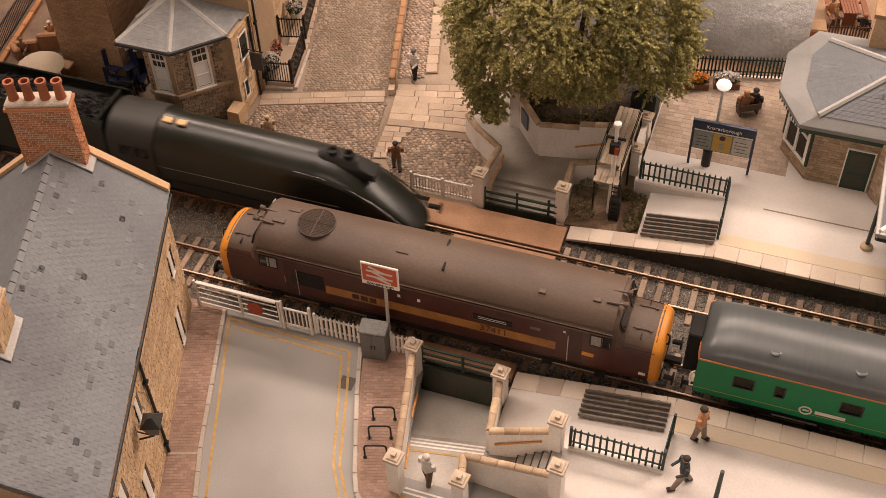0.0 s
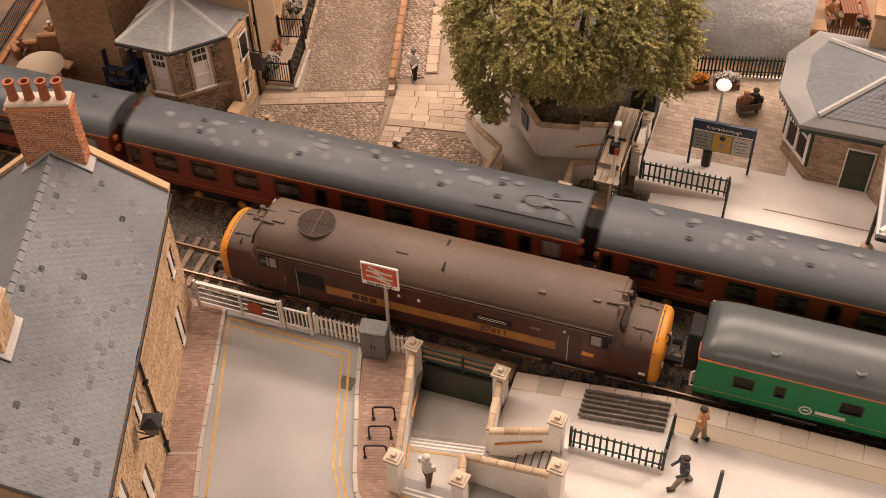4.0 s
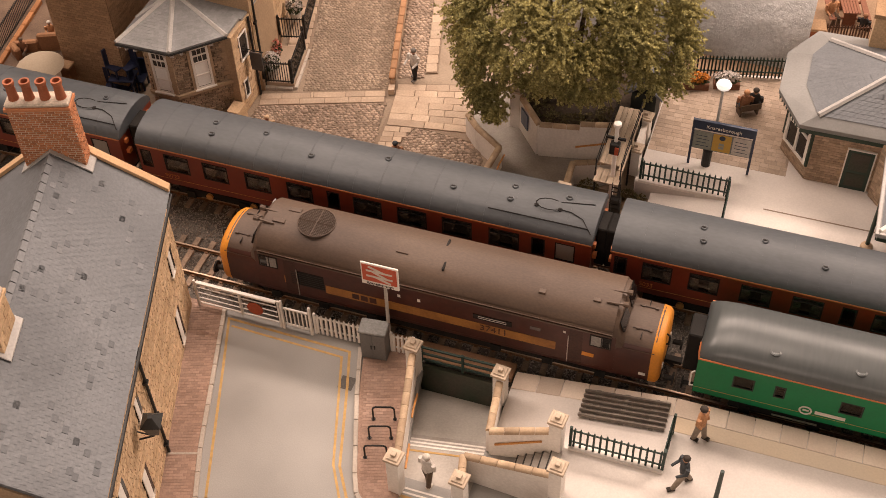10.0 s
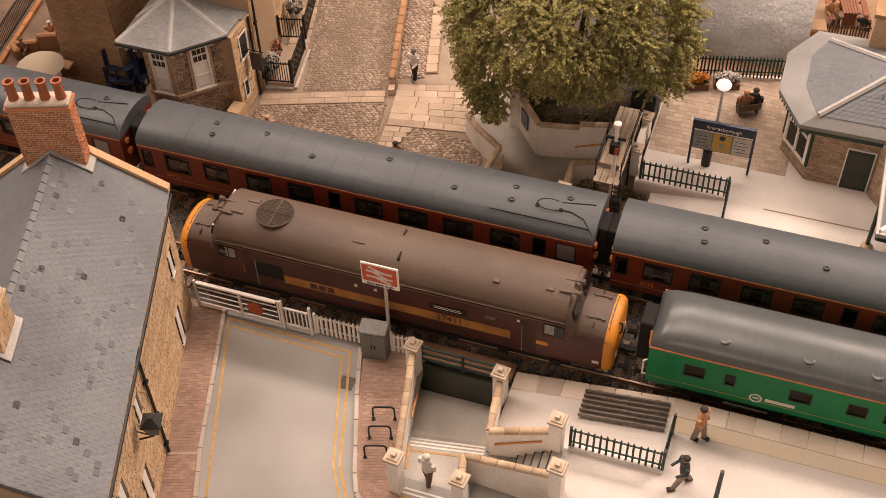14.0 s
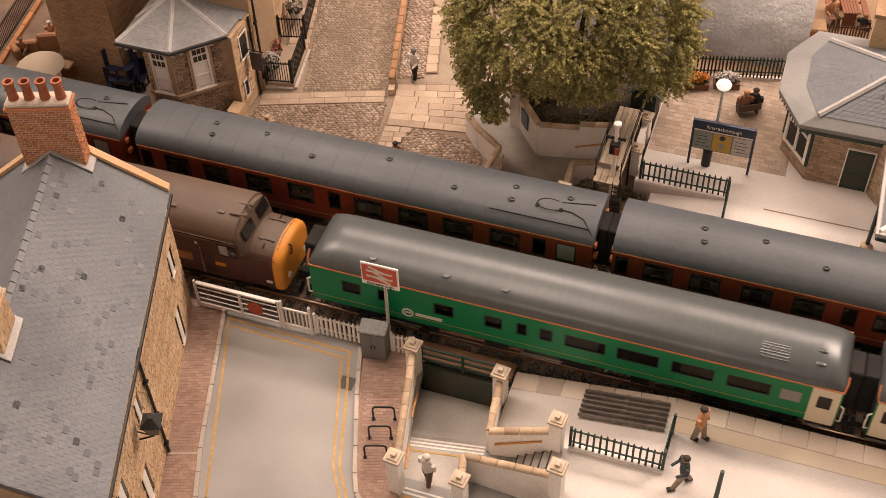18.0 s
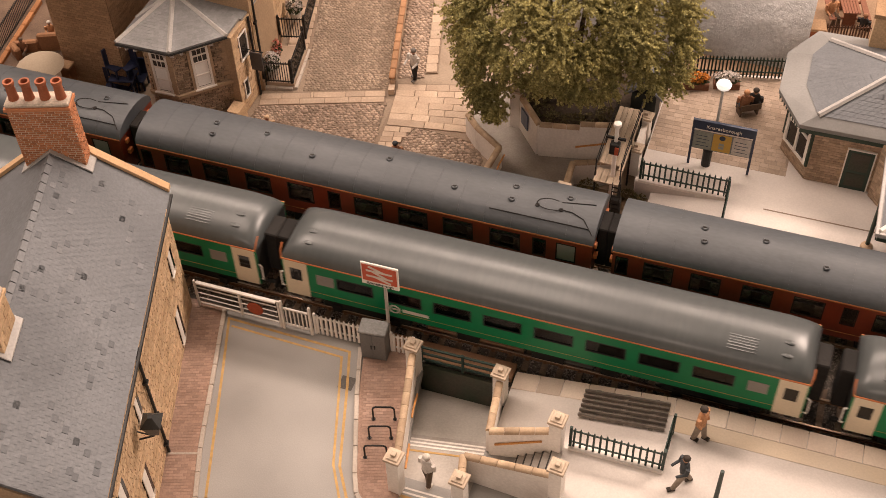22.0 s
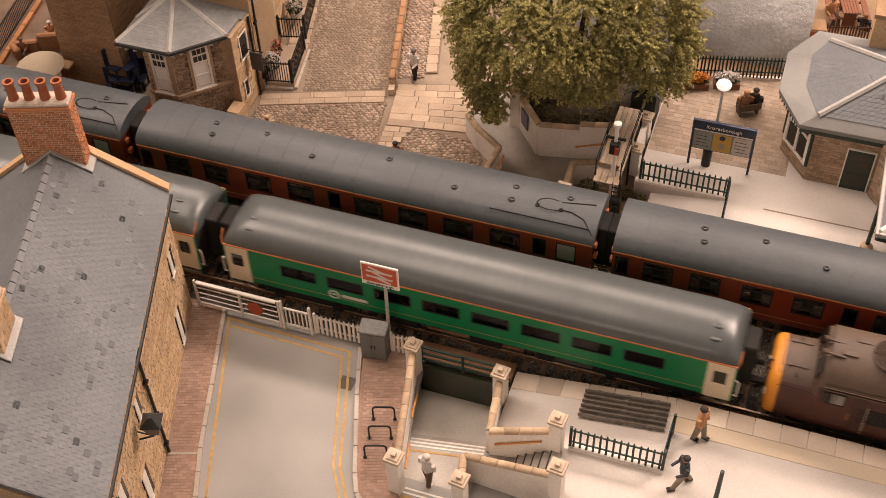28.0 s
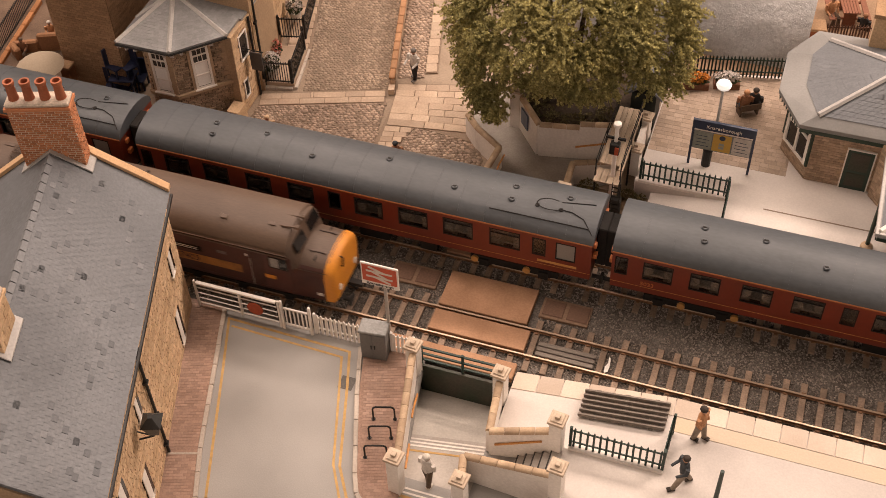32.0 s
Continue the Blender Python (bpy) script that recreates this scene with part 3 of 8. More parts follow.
def mcoach(x, vents=True, spots=False, pipes=True, number=""):
    t = coach("railway_coach", x, 4.1, 19.7, 1.38, MAROON, ROOF_DARK, MW, "maroon passenger coach with a dark grey roof" + (" with pale spots" if spots else ""), "maroon coaches", (2.05, 2.95), lining=MAROON_LINE, sash=True)
    roof_vents(t, [(-6.6, -0.5), (-6.7, 0.15), (-4.4, 0.15), (-2.1, -0.5), (1.0, 0.2), (4.0, -0.5), (6.35, -0.48), (6.35, 0.2), (8.55, 0.2)])
    if pipes:
        bm = bmesh.new()
        z = 3.95
        ring = [(7.9 + 0.55 * math.cos(a), -0.35 + 0.30 * math.sin(a), 3.925) for a in [i * 0.524 for i in range(2, 12)]]
        tube(bm, ring, 0.02, 5)
        tube(bm, [(8.3, -0.12, 3.93), (8.9, -0.02, 3.94), (9.6, 0.1, 3.95)], 0.02, 5)
        tube(bm, [(8.35, -0.5, 3.91), (8.8, -0.52, 3.905), (9.3, -0.72, 3.86), (9.75, -1.22, 3.63)], 0.02, 5)
        tube(bm, [(5.6, -1.05, 3.73), (9.6, -1.05, 3.73)], 0.02, 5)
        for q in (7.4, 8.35):
            cyl(bm, (q, -0.5, 3.8), (q, -0.5, 3.92), 0.09, 0.09, 8)
        part("roof_pipe", bm, UNDER, t, "thin curled roof pipe")
    for k in range(1, 18):
        bm = bmesh.new()
        xx = -9.85 + 19.7 * k / 18
        prof = roof_profile(1.413, 3.2, 3.940, 12)
        loft(bm, [[(xx + d, yy, zz) for yy, zz in prof] for d in (-0.006, 0.006)])
        part("roof_seam", bm, ROOF_DARK, t)
    for s in (-1, 1):
        for xx in (-7.0, -4.9, 5.0, 7.2):
            bm = bmesh.new()
            cyl(bm, (xx, s * 1.02, 0.62), (xx, s * 1.12, 0.62), 0.16, 0.16, 12)
            part("axlebox_cover", bm, LINE_GOLD, t, "yellow axlebox cover")
    for e in (-1, 1):
        for yy in (-0.95, 0.95):
            bm = bmesh.new()
            box(bm, *sorted((e * 9.85, e * 10.0)), yy - 0.12, yy + 0.12, 2.2, 2.4)
            box(bm, *sorted((e * 9.85, e * 9.96)), yy - 0.1, yy + 0.1, 2.75, 2.95)
            part("end_bracket", bm, LINE_ORANGE, t)
    if number:
        lettering(number, 0.28, MAROON_LINE, t, P(-8.4, -1.395, 1.75, 90, 0, 0))
        part("lettering_bar", B(7.7, 9.3, -1.388, -1.38, 1.70, 1.82), LINE_GOLD, t, "gold lettering bar")
    if spots:
        rng = random.Random(3 + int(x))
        for i in range(46):
            xx, yy = rng.uniform(-9.4, 9.4), rng.choice((-0.75, -0.35, 0.1, 0.5)) + rng.uniform(-0.08, 0.08)
            zz = 3.2 + 0.73 * (math.sqrt(1 - (yy / 1.4) ** 2) ** 0.85) + 0.012
            r = rng.uniform(0.10, 0.19)
            sl = -(yy / 1.4) * 0.75
            bm = bmesh.new()
            vs = [bm.verts.new((xx + r * 1.25 * math.cos(a), yy + r * math.sin(a), zz + sl * r * math.sin(a))) for a in [i * 0.7854 for i in range(8)]]
            bm.faces.new(vs)
            part("roof_spot", bm, mat("pale_roof_spot", (0.15, 0.155, 0.16), 0.5), t, "pale spot on the roof")
    return t


Q = [(0, -90.8), (0.5, -84.5), (1, -78.2), (1.5, -71.95), (2, -65.7), (2.5, -59.6), (3, -53.55), (3.5, -47.5), (4, -41.6), (4.5, -35.85), (5, -30.3), (5.5, -24.95), (6, -19.75), (6.5, -15.3), (7, -11.85), (7.5, -9.1), (8, -6.75), (8.5, -4.5), (9, -2.38), (9.5, -0.66), (10, -0.04), (10.5, 0), (12, 0), (20, 0), (32, 0)]
RUN = [(0, 0), (6, 0), (11.4, 0), (12, -0.05), (12.5, -0.26), (13, -0.65), (13.5, -1.19), (14, -1.75), (14.5, -2.62), (15, -3.8), (15.5, -5.3), (16, -7.0), (16.5, -8.9), (17, -10.86), (17.5, -12.84), (18, -14.96), (18.5, -17.2), (19, -19.8), (19.5, -22.56), (20, -25.15), (20.5, -27.95), (21, -30.93), (21.5, -33.97), (22, -37.2), (22.5, -40.5), (23, -43.7), (23.5, -46.86), (24, -50.2), (24.5, -53.93), (25, -57.87), (25.5, -61.75), (26, -65.75), (26.5, -69.8), (27, -73.9), (27.5, -78.05), (28, -82.35), (28.5, -86.65), (29, -90.95), (29.5, -95.3), (30, -99.55), (30.5, -103.8), (31, -108.05), (31.5, -112.35), (32, -116.6)]
STEAM_TRAIN, DIESEL_TRAIN = [], []
for x, sp, pp, num in ((46.06, True, False, ""), (25.55, True, True, ""), (5.04, False, False, "5033"), (-15.47, False, True, "99722"), (-35.98, False, True, "")):
    STEAM_TRAIN.append((mcoach(x, spots=sp, pipes=pp, number=num), x, 4.1))


# green coaches
def even(x0, x1, n, w):
    return [(x0 + (x1 - w - x0) * i / (n - 1), x0 + (x1 - w - x0) * i / (n - 1) + w, "w") for i in range(n)]


def gdoor(t, xc, w=0.98):
    for s in (-1, 1):
        y0, y1 = sorted((s * 1.38, s * 1.405))
        d = part("door", B(xc - w / 2, xc + w / 2, y0, y1, 1.22, 3.16), CREAM, t, "cream end door", bevel=0.01)
        y0, y1 = sorted((s * 1.40, s * 1.412))
        part("door_window", B(xc - 0.24, xc + 0.24, y0, y1, 2.1, 2.75), GLASS, d, "dark droplight")
        y0, y1 = sorted((s * 1.40, s * 1.44))
        part("step_board", B(xc - w / 2, xc + w / 2, y0, y1, 1.05, 1.11), STEEL, d, "pale step board")


def logo(t, xc, z, w=1.5):
    bm = bmesh.new()
    n = 20
    ring = [(xc - w * 0.42 + 0.2 * math.cos(2 * math.pi * i / n), -1.392, z + 0.2 * math.sin(2 * math.pi * i / n)) for i in range(n + 1)]
    tube(bm, ring, 0.035, 4)
    box(bm, xc - w * 0.42 - 0.1, xc - w * 0.42 + 0.12, -1.4, -1.385, z - 0.03, z + 0.05)
    box(bm, xc - 0.3, xc + w * 0.5, -1.4, -1.385, z - 0.07, z + 0.09)
    part("emblem", bm, WHITE_MARK, t, "pale operator emblem bar")


def gcoach(x, wins, doors, n, stickers=False, grille=True):
    t = coach("railway_coach", x, 0, 20.0, 1.385, GREEN, ROOF_GREY, wins, "green passenger coach with cream end doors and a rounded grey roof", "green coaches", (2.1, 2.68), zc=3.2, zt=3.95, lining=LINE_ORANGE, round_end=1.0)
    for d in doors:
        gdoor(t, d)
    for xx in ((-9.0, 9.0) if len(doors) > 1 else (9.0,)):
        for yy in (-0.85, -0.35):
            bm = bmesh.new()
            zz = 3.2 + 0.75 * (math.sqrt(1 - (yy / 1.4) ** 2) ** 0.85)
            lathe(bm, [(0.15, -0.08), (0.15, 0.005), (0.09, 0.025), (0.02, 0.03)], n=12)
            bm.transform(Matrix.Translation((xx, yy, zz)) @ Matrix.Diagonal((1.2, 0.6, 1, 1)))
            v = part("roof_vent", bm, ROOF_GREY, t, "low oval roof vent", smooth=True)
            part("vent_slot", B(xx - 0.1, xx + 0.1, yy - 0.075, yy - 0.06, zz - 0.06, zz + 0.012), UNDER, v)
    if grille:
        for e in (1,):
            bm = bmesh.new()
            for k in range(6):
                yy = -1.02 + k * 0.1
                zz = 3.2 + 0.75 * (math.sqrt(1 - (yy / 1.4) ** 2) ** 0.85)
                box(bm, 6.95, 7.95, yy - 0.025, yy + 0.025, zz - 0.06, zz + 0.003)
            part("roof_grille", bm, ROOF_GREY, t)
    if stickers:
        for xx in (-8.25, 8.3):
            part("window", B(xx - 0.36, xx + 0.36, -1.395, -1.38, 2.1, 2.66), FROST, t, "frosted lavatory window")
    for e in (-1, 1):
        bm = bmesh.new()
        tube(bm, [(e * 10.02, -1.3, 1.5), (e * 10.14, -1.36, 1.55), (e * 10.14, -1.36, 2.3), (e * 10.02, -1.3, 2.35)], 0.03, 6)
        part("end_handrail", bm, WHITE_PAINT, t, "white end handrail")
        bm = bmesh.new()
        tube(bm, [(e * 9.98, -1.41, 3.17), (e * 10.03, -1.3, 3.45), (e * 10.04, -1.05, 3.7)], 0.03, 6)
        part("end_lining", bm, LINE_ORANGE, t, "orange end lining")
    logo(t, n, 1.75)
    return t


W1 = [(-8.66, -7.95, "s"), (-7.2, -6.86, "s"), (-4.94, -4.2, "s"), (-2.95, -2.3, "s"), (-1.7, -1.34, "s"), (-0.81, -0.36, "s"), (0.14, 1.63, "w"), (2.1, 3.6, "w"), (4.1, 5.58, "w"), (6.09, 7.58, "w")]
t = gcoach(9.25, W1, (9.45,), -5.4)
part("window", B(7.95, 8.66, -1.395, -1.38, 2.1, 2.66), FROST, t, "frosted lavatory window")
for xx, yy in ((-7.5, -0.8), (-4.6, -0.8), (-2.3, -0.8)):
    bm = bmesh.new()
    lathe(bm, [(0.20, -0.14), (0.20, -0.01), (0.15, 0.01), (0.12, -0.02), (0.02, -0.02)], (xx, yy, 3.2 + 0.75 * (math.sqrt(1 - (yy / 1.4) ** 2) ** 0.85)), 12)
    part("roof_vent", bm, ROOF_GREY, t, smooth=True)
for x0 in (-7.1, -1.5):
    part("step_board", B(x0, x0 + 1.6, -1.44, -1.385, 1.06, 1.10), STEEL, t, "pale step board")
DIESEL_TRAIN.append((t, 9.25, 0))
W2 = even(-7.75, 7.45, 8, 1.45)
DIESEL_TRAIN.append((gcoach(30.35, W2, (-9.45, 9.45), -4.8, stickers=True), 30.35, 0))
DIESEL_TRAIN.append((gcoach(51.78, W2, (-9.45, 9.45), -4.8, grille=False), 51.78, 0))
DIESEL_TRAIN.append((gcoach(73.0, even(-7.6, 7.45, 8, 1.45), (-9.45, 9.45), -4.8, grille=False), 73.0, 0))


# diesel locomotives
def diesel(x, number):
    t = thing("diesel_locomotive", x, 0, 0, 0, "weathered brown diesel locomotive with yellow nose ends", "locomotive", "diesel locomotives")
    hw = 1.36

    def section(xx, w, zb, zc, zt):
        pts = [(xx, -w + 0.06, zb), (xx, -w, zb + 0.25), (xx, -w, zc)]
        pts += [(xx, -w * math.cos(a), zc + (zt - zc) * math.sin(a) ** 0.9) for a in [math.pi * i / 12 for i in range(1, 12)]]
        return pts + [(xx, w, zc), (xx, w, zb + 0.25), (xx, w - 0.06, zb)]
    bm = bmesh.new()
    loft(bm, [section(xx, hw, 1.02, 3.15, 3.16) for xx in (-7.15, 7.15)])
    body = part("body", bm, DIESEL, t)
    bm = bmesh.new()
    loft(bm, [section(xx, hw + 0.01, 3.16, 3.22, 4.1) for xx in (-7.0, 7.0)])
    part("roof", bm, DIESEL_ROOF, t, "dusty brown roof", smooth=True)
    part("cantrail_strip", B(-7.0, 7.0, -hw - 0.03, -hw, 3.10, 3.17), DIESEL_ROOF, t)
    for e in (-1, 1):
        bm = bmesh.new()
        loft(bm, [[(e * q[0], q[1], q[2]) for q in section(xx, w, 1.02, zc, zt)] for xx, w, zc, zt in ((7.15, 1.35, 2.35, 3.05), (8.58, 1.29, 2.32, 3.02))])
        nose = part("nose", bm, DIESEL, t, smooth=True)
        bm = bmesh.new()
        loft(bm, [[(e * q[0], q[1] * 0.97, q[2]) for q in section(xx, w, 2.37, zc, zt)] for xx, w, zc, zt in ((7.18, 1.32, 2.42, 3.09), (8.56, 1.27, 2.40, 3.06))])
        part("nose_top", bm, DIESEL_ROOF, t, "dusty brown nose top", smooth=True)
        bm = bmesh.new()
        loft(bm, [[(e * q[0], q[1], q[2]) for q in section(xx, w, zb, zc, zt)] for xx, w, zb, zc, zt in ((8.46, 1.305, 1.0, 2.34, 3.07), (8.70, 1.28, 1.0, 2.31, 3.03), (8.81, 1.20, 1.02, 2.26, 2.95), (8.86, 1.06, 1.08, 2.18, 2.8))])
        nf = part("nose_front", bm, NOSE_YELLOW, t, "bright yellow warning nose", smooth=True)
        bm = bmesh.new()
        loft(bm, [[(e * q[0], q[1], q[2]) for q in section(xx, w, zb, zc, zt)] for xx, w, zb, zc, zt in ((6.98, 1.36, 2.35, 3.18, 4.04), (7.16, 1.34, 2.35, 3.12, 3.95), (7.42, 1.22, 2.35, 2.6, 2.95))])
        cab = part("cab_front", bm, DIESEL_ROOF, t, "raked windscreen fairing", smooth=True)
        for s in (-0.62, 0.62):
            bm = bmesh.new()
            a = Vector((e * 7.20, s, 3.72)), Vector((e * 7.36, s, 3.2))
            d = Vector((e * 0.03, 0, 0.02))
            loft(bm, [[p + Vector((0, -0.42, 0)) + d, p + Vector((0, 0.42, 0)) + d, p + Vector((0, 0.42, 0)) - d, p + Vector((0, -0.42, 0)) - d] for p in a])
            part("windscreen", bm, GLASS, cab, "dark windscreen")
        for s in (-1, 1):
            y0, y1 = sorted((s * hw, s * (hw + 0.012)))
            xc = e * 6.6
            cw = part("cab_window", B(xc - 0.36, xc + 0.36, y0, y1, 2.45, 3.0), mat("silvery_cab_glass", (0.25, 0.23, 0.21), 0.12), t, "silvery side window", bevel=0.02)
            bm = bmesh.new()
            for a, b, c, d in ((-0.40, 0.40, 2.41, 2.46), (-0.40, 0.40, 2.99, 3.04), (-0.40, -0.35, 2.46, 2.99), (0.35, 0.40, 2.46, 2.99), (0.02, 0.06, 2.46, 2.99)):
                box(bm, xc + a, xc + b, *sorted((s * (hw + 0.002), s * (hw + 0.022))), c, d)
            part("window_frame", bm, UNDER, cw, "dark window frame")
            part("open_pane", B(*sorted((xc + e * 0.07, xc + e * 0.34)), *sorted((s * (hw + 0.011), s * (hw + 0.016))), 2.47, 2.98), GLASS, cw, "dark sliding pane")
            d = part("cab_door", B(*sorted((e * 5.45, e * 5.95)), *sorted((s * hw, s * (hw + 0.01))), 1.25, 3.05), mat("dark_diesel_door", (0.05, 0.018, 0.012), 0.6), t, "dark recessed cab door")
            part("handrail", B(*sorted((e * 5.40, e * 5.43)), *sorted((s * (hw + 0.03), s * (hw + 0.06))), 1.2, 2.7), STEEL, d)
            bm = bmesh.new()
            cyl(bm, (e * 9.0, s * 0.87, 1.02), (e * 9.3, s * 0.87, 1.02), 0.1, 0.1, 8)
            cyl(bm, (e * 9.3, s * 0.87, 1.02), (e * 9.37, s * 0.87, 1.02), 0.26, 0.26, 12)
            part("buffer", bm, UNDER, t)
            bm = bmesh.new()
            tube(bm, [(e * 6.55, s * 0.3 - 0.25, 4.06), (e * 7.2, s * 0.3 - 0.25, 4.12)], 0.045, 6)
            cyl(bm, (e * 7.15, s * 0.3 - 0.25, 4.14), (e * 7.35, s * 0.3 - 0.25, 4.15), 0.09, 0.11, 8)
            part("horn", bm, DIESEL_ROOF, t, "roof horn")
        bm = bmesh.new()
        tube(bm, [(e * 8.97, -0.1, 1.0), (e * 9.2, -0.1, 0.8), (e * 9.15, 0.15, 0.55)], 0.06, 6)
        box(bm, *sorted((e * 8.9, e * 9.5)), -0.12, 0.12, 0.95, 1.12)
        part("coupling", bm, UNDER, t)
        for s in (-0.75, 0.75):
            bm = bmesh.new()
            cyl(bm, (e * 8.82, s, 1.5), (e * 8.9, s, 1.5), 0.13, 0.13, 12)
            part("tail_lamp", bm, WHITE_MARK, nf)
        bm = bmesh.new()
        tube(bm, [(e * 8.84, -0.5, 2.45), (e * 8.95, -0.5, 2.5), (e * 8.95, -0.42, 2.85), (e * 8.82, -0.4, 2.9)], 0.035, 5)
        part("nose_handrail", bm, UNDER, t)
        bogie(t, e * 4.6, 4.1, 3)
    # roof fan with its grille
    bm = bmesh.new()
    cyl(bm, (-4.95, -0.05, 3.98), (-4.95, -0.05, 4.105), 0.74, 0.74, 32)
    fan = part("roof_fan", bm, mat("dark_fan_recess", (0.072, 0.052, 0.040), 0.8), t, "round dark roof fan")
    bm = bmesh.new()
    n = 32
    tube(bm, [(-4.95 + 0.74 * math.cos(2 * math.pi * i / n), -0.05 + 0.74 * math.sin(2 * math.pi * i / n), 4.11) for i in range(n + 1)], 0.025, 5)
    for k in range(-9, 10):
        u = k * 0.075
        v = math.sqrt(max(0, 0.72 ** 2 - u * u))
        r = 0.04 if k == 0 else 0.012
        tube(bm, [(-4.95 + u, -0.05 - v, 4.115), (-4.95 + u, -0.05 + v, 4.115)], r, 4)
        tube(bm, [(-4.95 - v, -0.05 + u, 4.12), (-4.95 + v, -0.05 + u, 4.12)], r, 4)
    part("fan_grille", bm, DIESEL_ROOF, fan, "crossed fan guard")
    for xx, yy, w, d in ((-6.4, -0.35, 0.5, 0.2), (-6.0, 0.35, 0.5, 0.2), (-1.3, -0.5, 0.5, 0.03), (0.2, 0.5, 0.08, 0.35), (0.4, -0.62, 0.08, 0.4), (4.2, -0.7, 0.25, 0.2), (6.2, -0.55, 0.28, 0.16)):
        zz = 3.22 + 0.88 * math.sqrt(max(0, 1 - (yy / 1.37) ** 2)) ** 0.9
        part("roof_fitting", B(xx - w / 2, xx + w / 2, yy - d / 2, yy + d / 2, zz - 0.1, zz + 0.04), UNDER if w < 0.2 and d > 0.3 and d < 1 else DIESEL_ROOF, t, bevel=0.01)
    part("roof_pipe", B(-3.3, 1.9, -1.26, -1.2, 3.42, 3.52), DIESEL_ROOF, t)
    for s in (-1, 1):
        y0, y1 = sorted((s * hw, s * (hw + 0.008)))
        part("stripe", B(-4.25, 4.95, y0, y1, 1.68, 2.12), DIESEL_YELLOW, t, "faded golden stripe")
        part("stripe", B(-6.0, -5.75, y0, y1, 1.72, 2.12), DIESEL_YELLOW, t, "faded golden stripe")
        g = part("side_grille", B(-5.7, -4.3, y0, y1, 1.78, 2.58), UNDER, t, "black side grille")
        for k in range(7):
            part("slat", B(-5.68, -4.32, *sorted((s * hw, s * (hw + 0.02))), 1.8 + k * 0.11, 1.83 + k * 0.11), BLACK, g)
        p = part("name_plate", B(1.75, 3.25, *sorted((s * hw, s * (hw + 0.02))), 2.35, 2.62), UNDER, t, "black plate with pale bars")
        for k in (2.44, 2.53):
            part("plate_bar", B(1.95, 3.05, *sorted((s * (hw + 0.02), s * (hw + 0.025))), k - 0.015, k + 0.015), WHITE_MARK, p)
        for xx in (-1.2, -0.4):
            part("data_label", B(xx - 0.06, xx + 0.06, y0, y1, 2.5, 2.65), WHITE_MARK, t, "small white label")
        part("emblem", B(5.95, 6.4, y0, y1, 1.75, 1.95), NOSE_YELLOW, t, "yellow depot emblem")
        part("data_label", B(5.2, 5.3, y0, y1, 2.75, 2.87), WHITE_MARK, t, "small white label")
    for k in range(3):
        part("lettering_bar", B(-3.15 + k * 0.36, -2.87 + k * 0.36, -hw - 0.014, -hw - 0.008, 1.76, 2.04), DIESEL, t, "dark red lettering bar")
    # gutter, nose hatch and hinges
    for s in (-1, 1):
        bm = bmesh.new()
        tube(bm, [(-7.0, s * (hw + 0.015), 3.27), (7.0, s * (hw + 0.015), 3.27)], 0.022, 5)
        part("gutter", bm, mat("pale_gutter_edge", (0.30, 0.22, 0.17), 0.5), t, "thin pale gutter edge")
        part("radiator_grille", B(3.95, 4.35, *sorted((s * hw, s * (hw + 0.012))), 2.52, 2.68), mat("grey_louvre", (0.13, 0.11, 0.10), 0.6), t, "small grey louvre")
        part("nose_label", B(8.1, 8.35, *sorted((s * 1.30, s * 1.318))  , 1.35, 1.5), WHITE_MARK, t, "small white label")
    for e in (-1, 1):
        for yy in (-0.55, 0.55):
            part("nose_hinge", B(*sorted((e * 7.6, e * 8.3)), yy - 0.02, yy + 0.02, 2.98, 3.045), mat("dark_roof_seam", (0.07, 0.05, 0.04), 0.8), t)
            for xh in (7.7, 8.2):
                part("hinge_lug", B(*sorted((e * xh, e * (xh + 0.12))), yy - 0.05, yy + 0.05, 2.98, 3.07), DIESEL_ROOF, t, bevel=0.01)
        part("nose_seam", B(*sorted((e * 7.95, e * 7.975)), -0.95, 0.95, 2.9, 2.98), UNDER, t)
    lettering(number, 0.44, DIESEL, t, P(2.55, -hw - 0.012, 1.9, 90, 0, 0))
    bm = bmesh.new()
    box(bm, -2.4, 2.4, -1.05, 1.05, 0.35, 1.0)
    box(bm, -8.9, 8.9, -1.0, 1.0, 0.85, 1.05)
    part("fuel_tank", bm, UNDER, t, "sooty black fuel tank", bevel=0.05)
    return t


DIESEL_TRAIN.append((diesel(-10.87, "37411"), -10.87, 0))
DIESEL_TRAIN.append((diesel(92.95, "37403"), 92.95, 0))


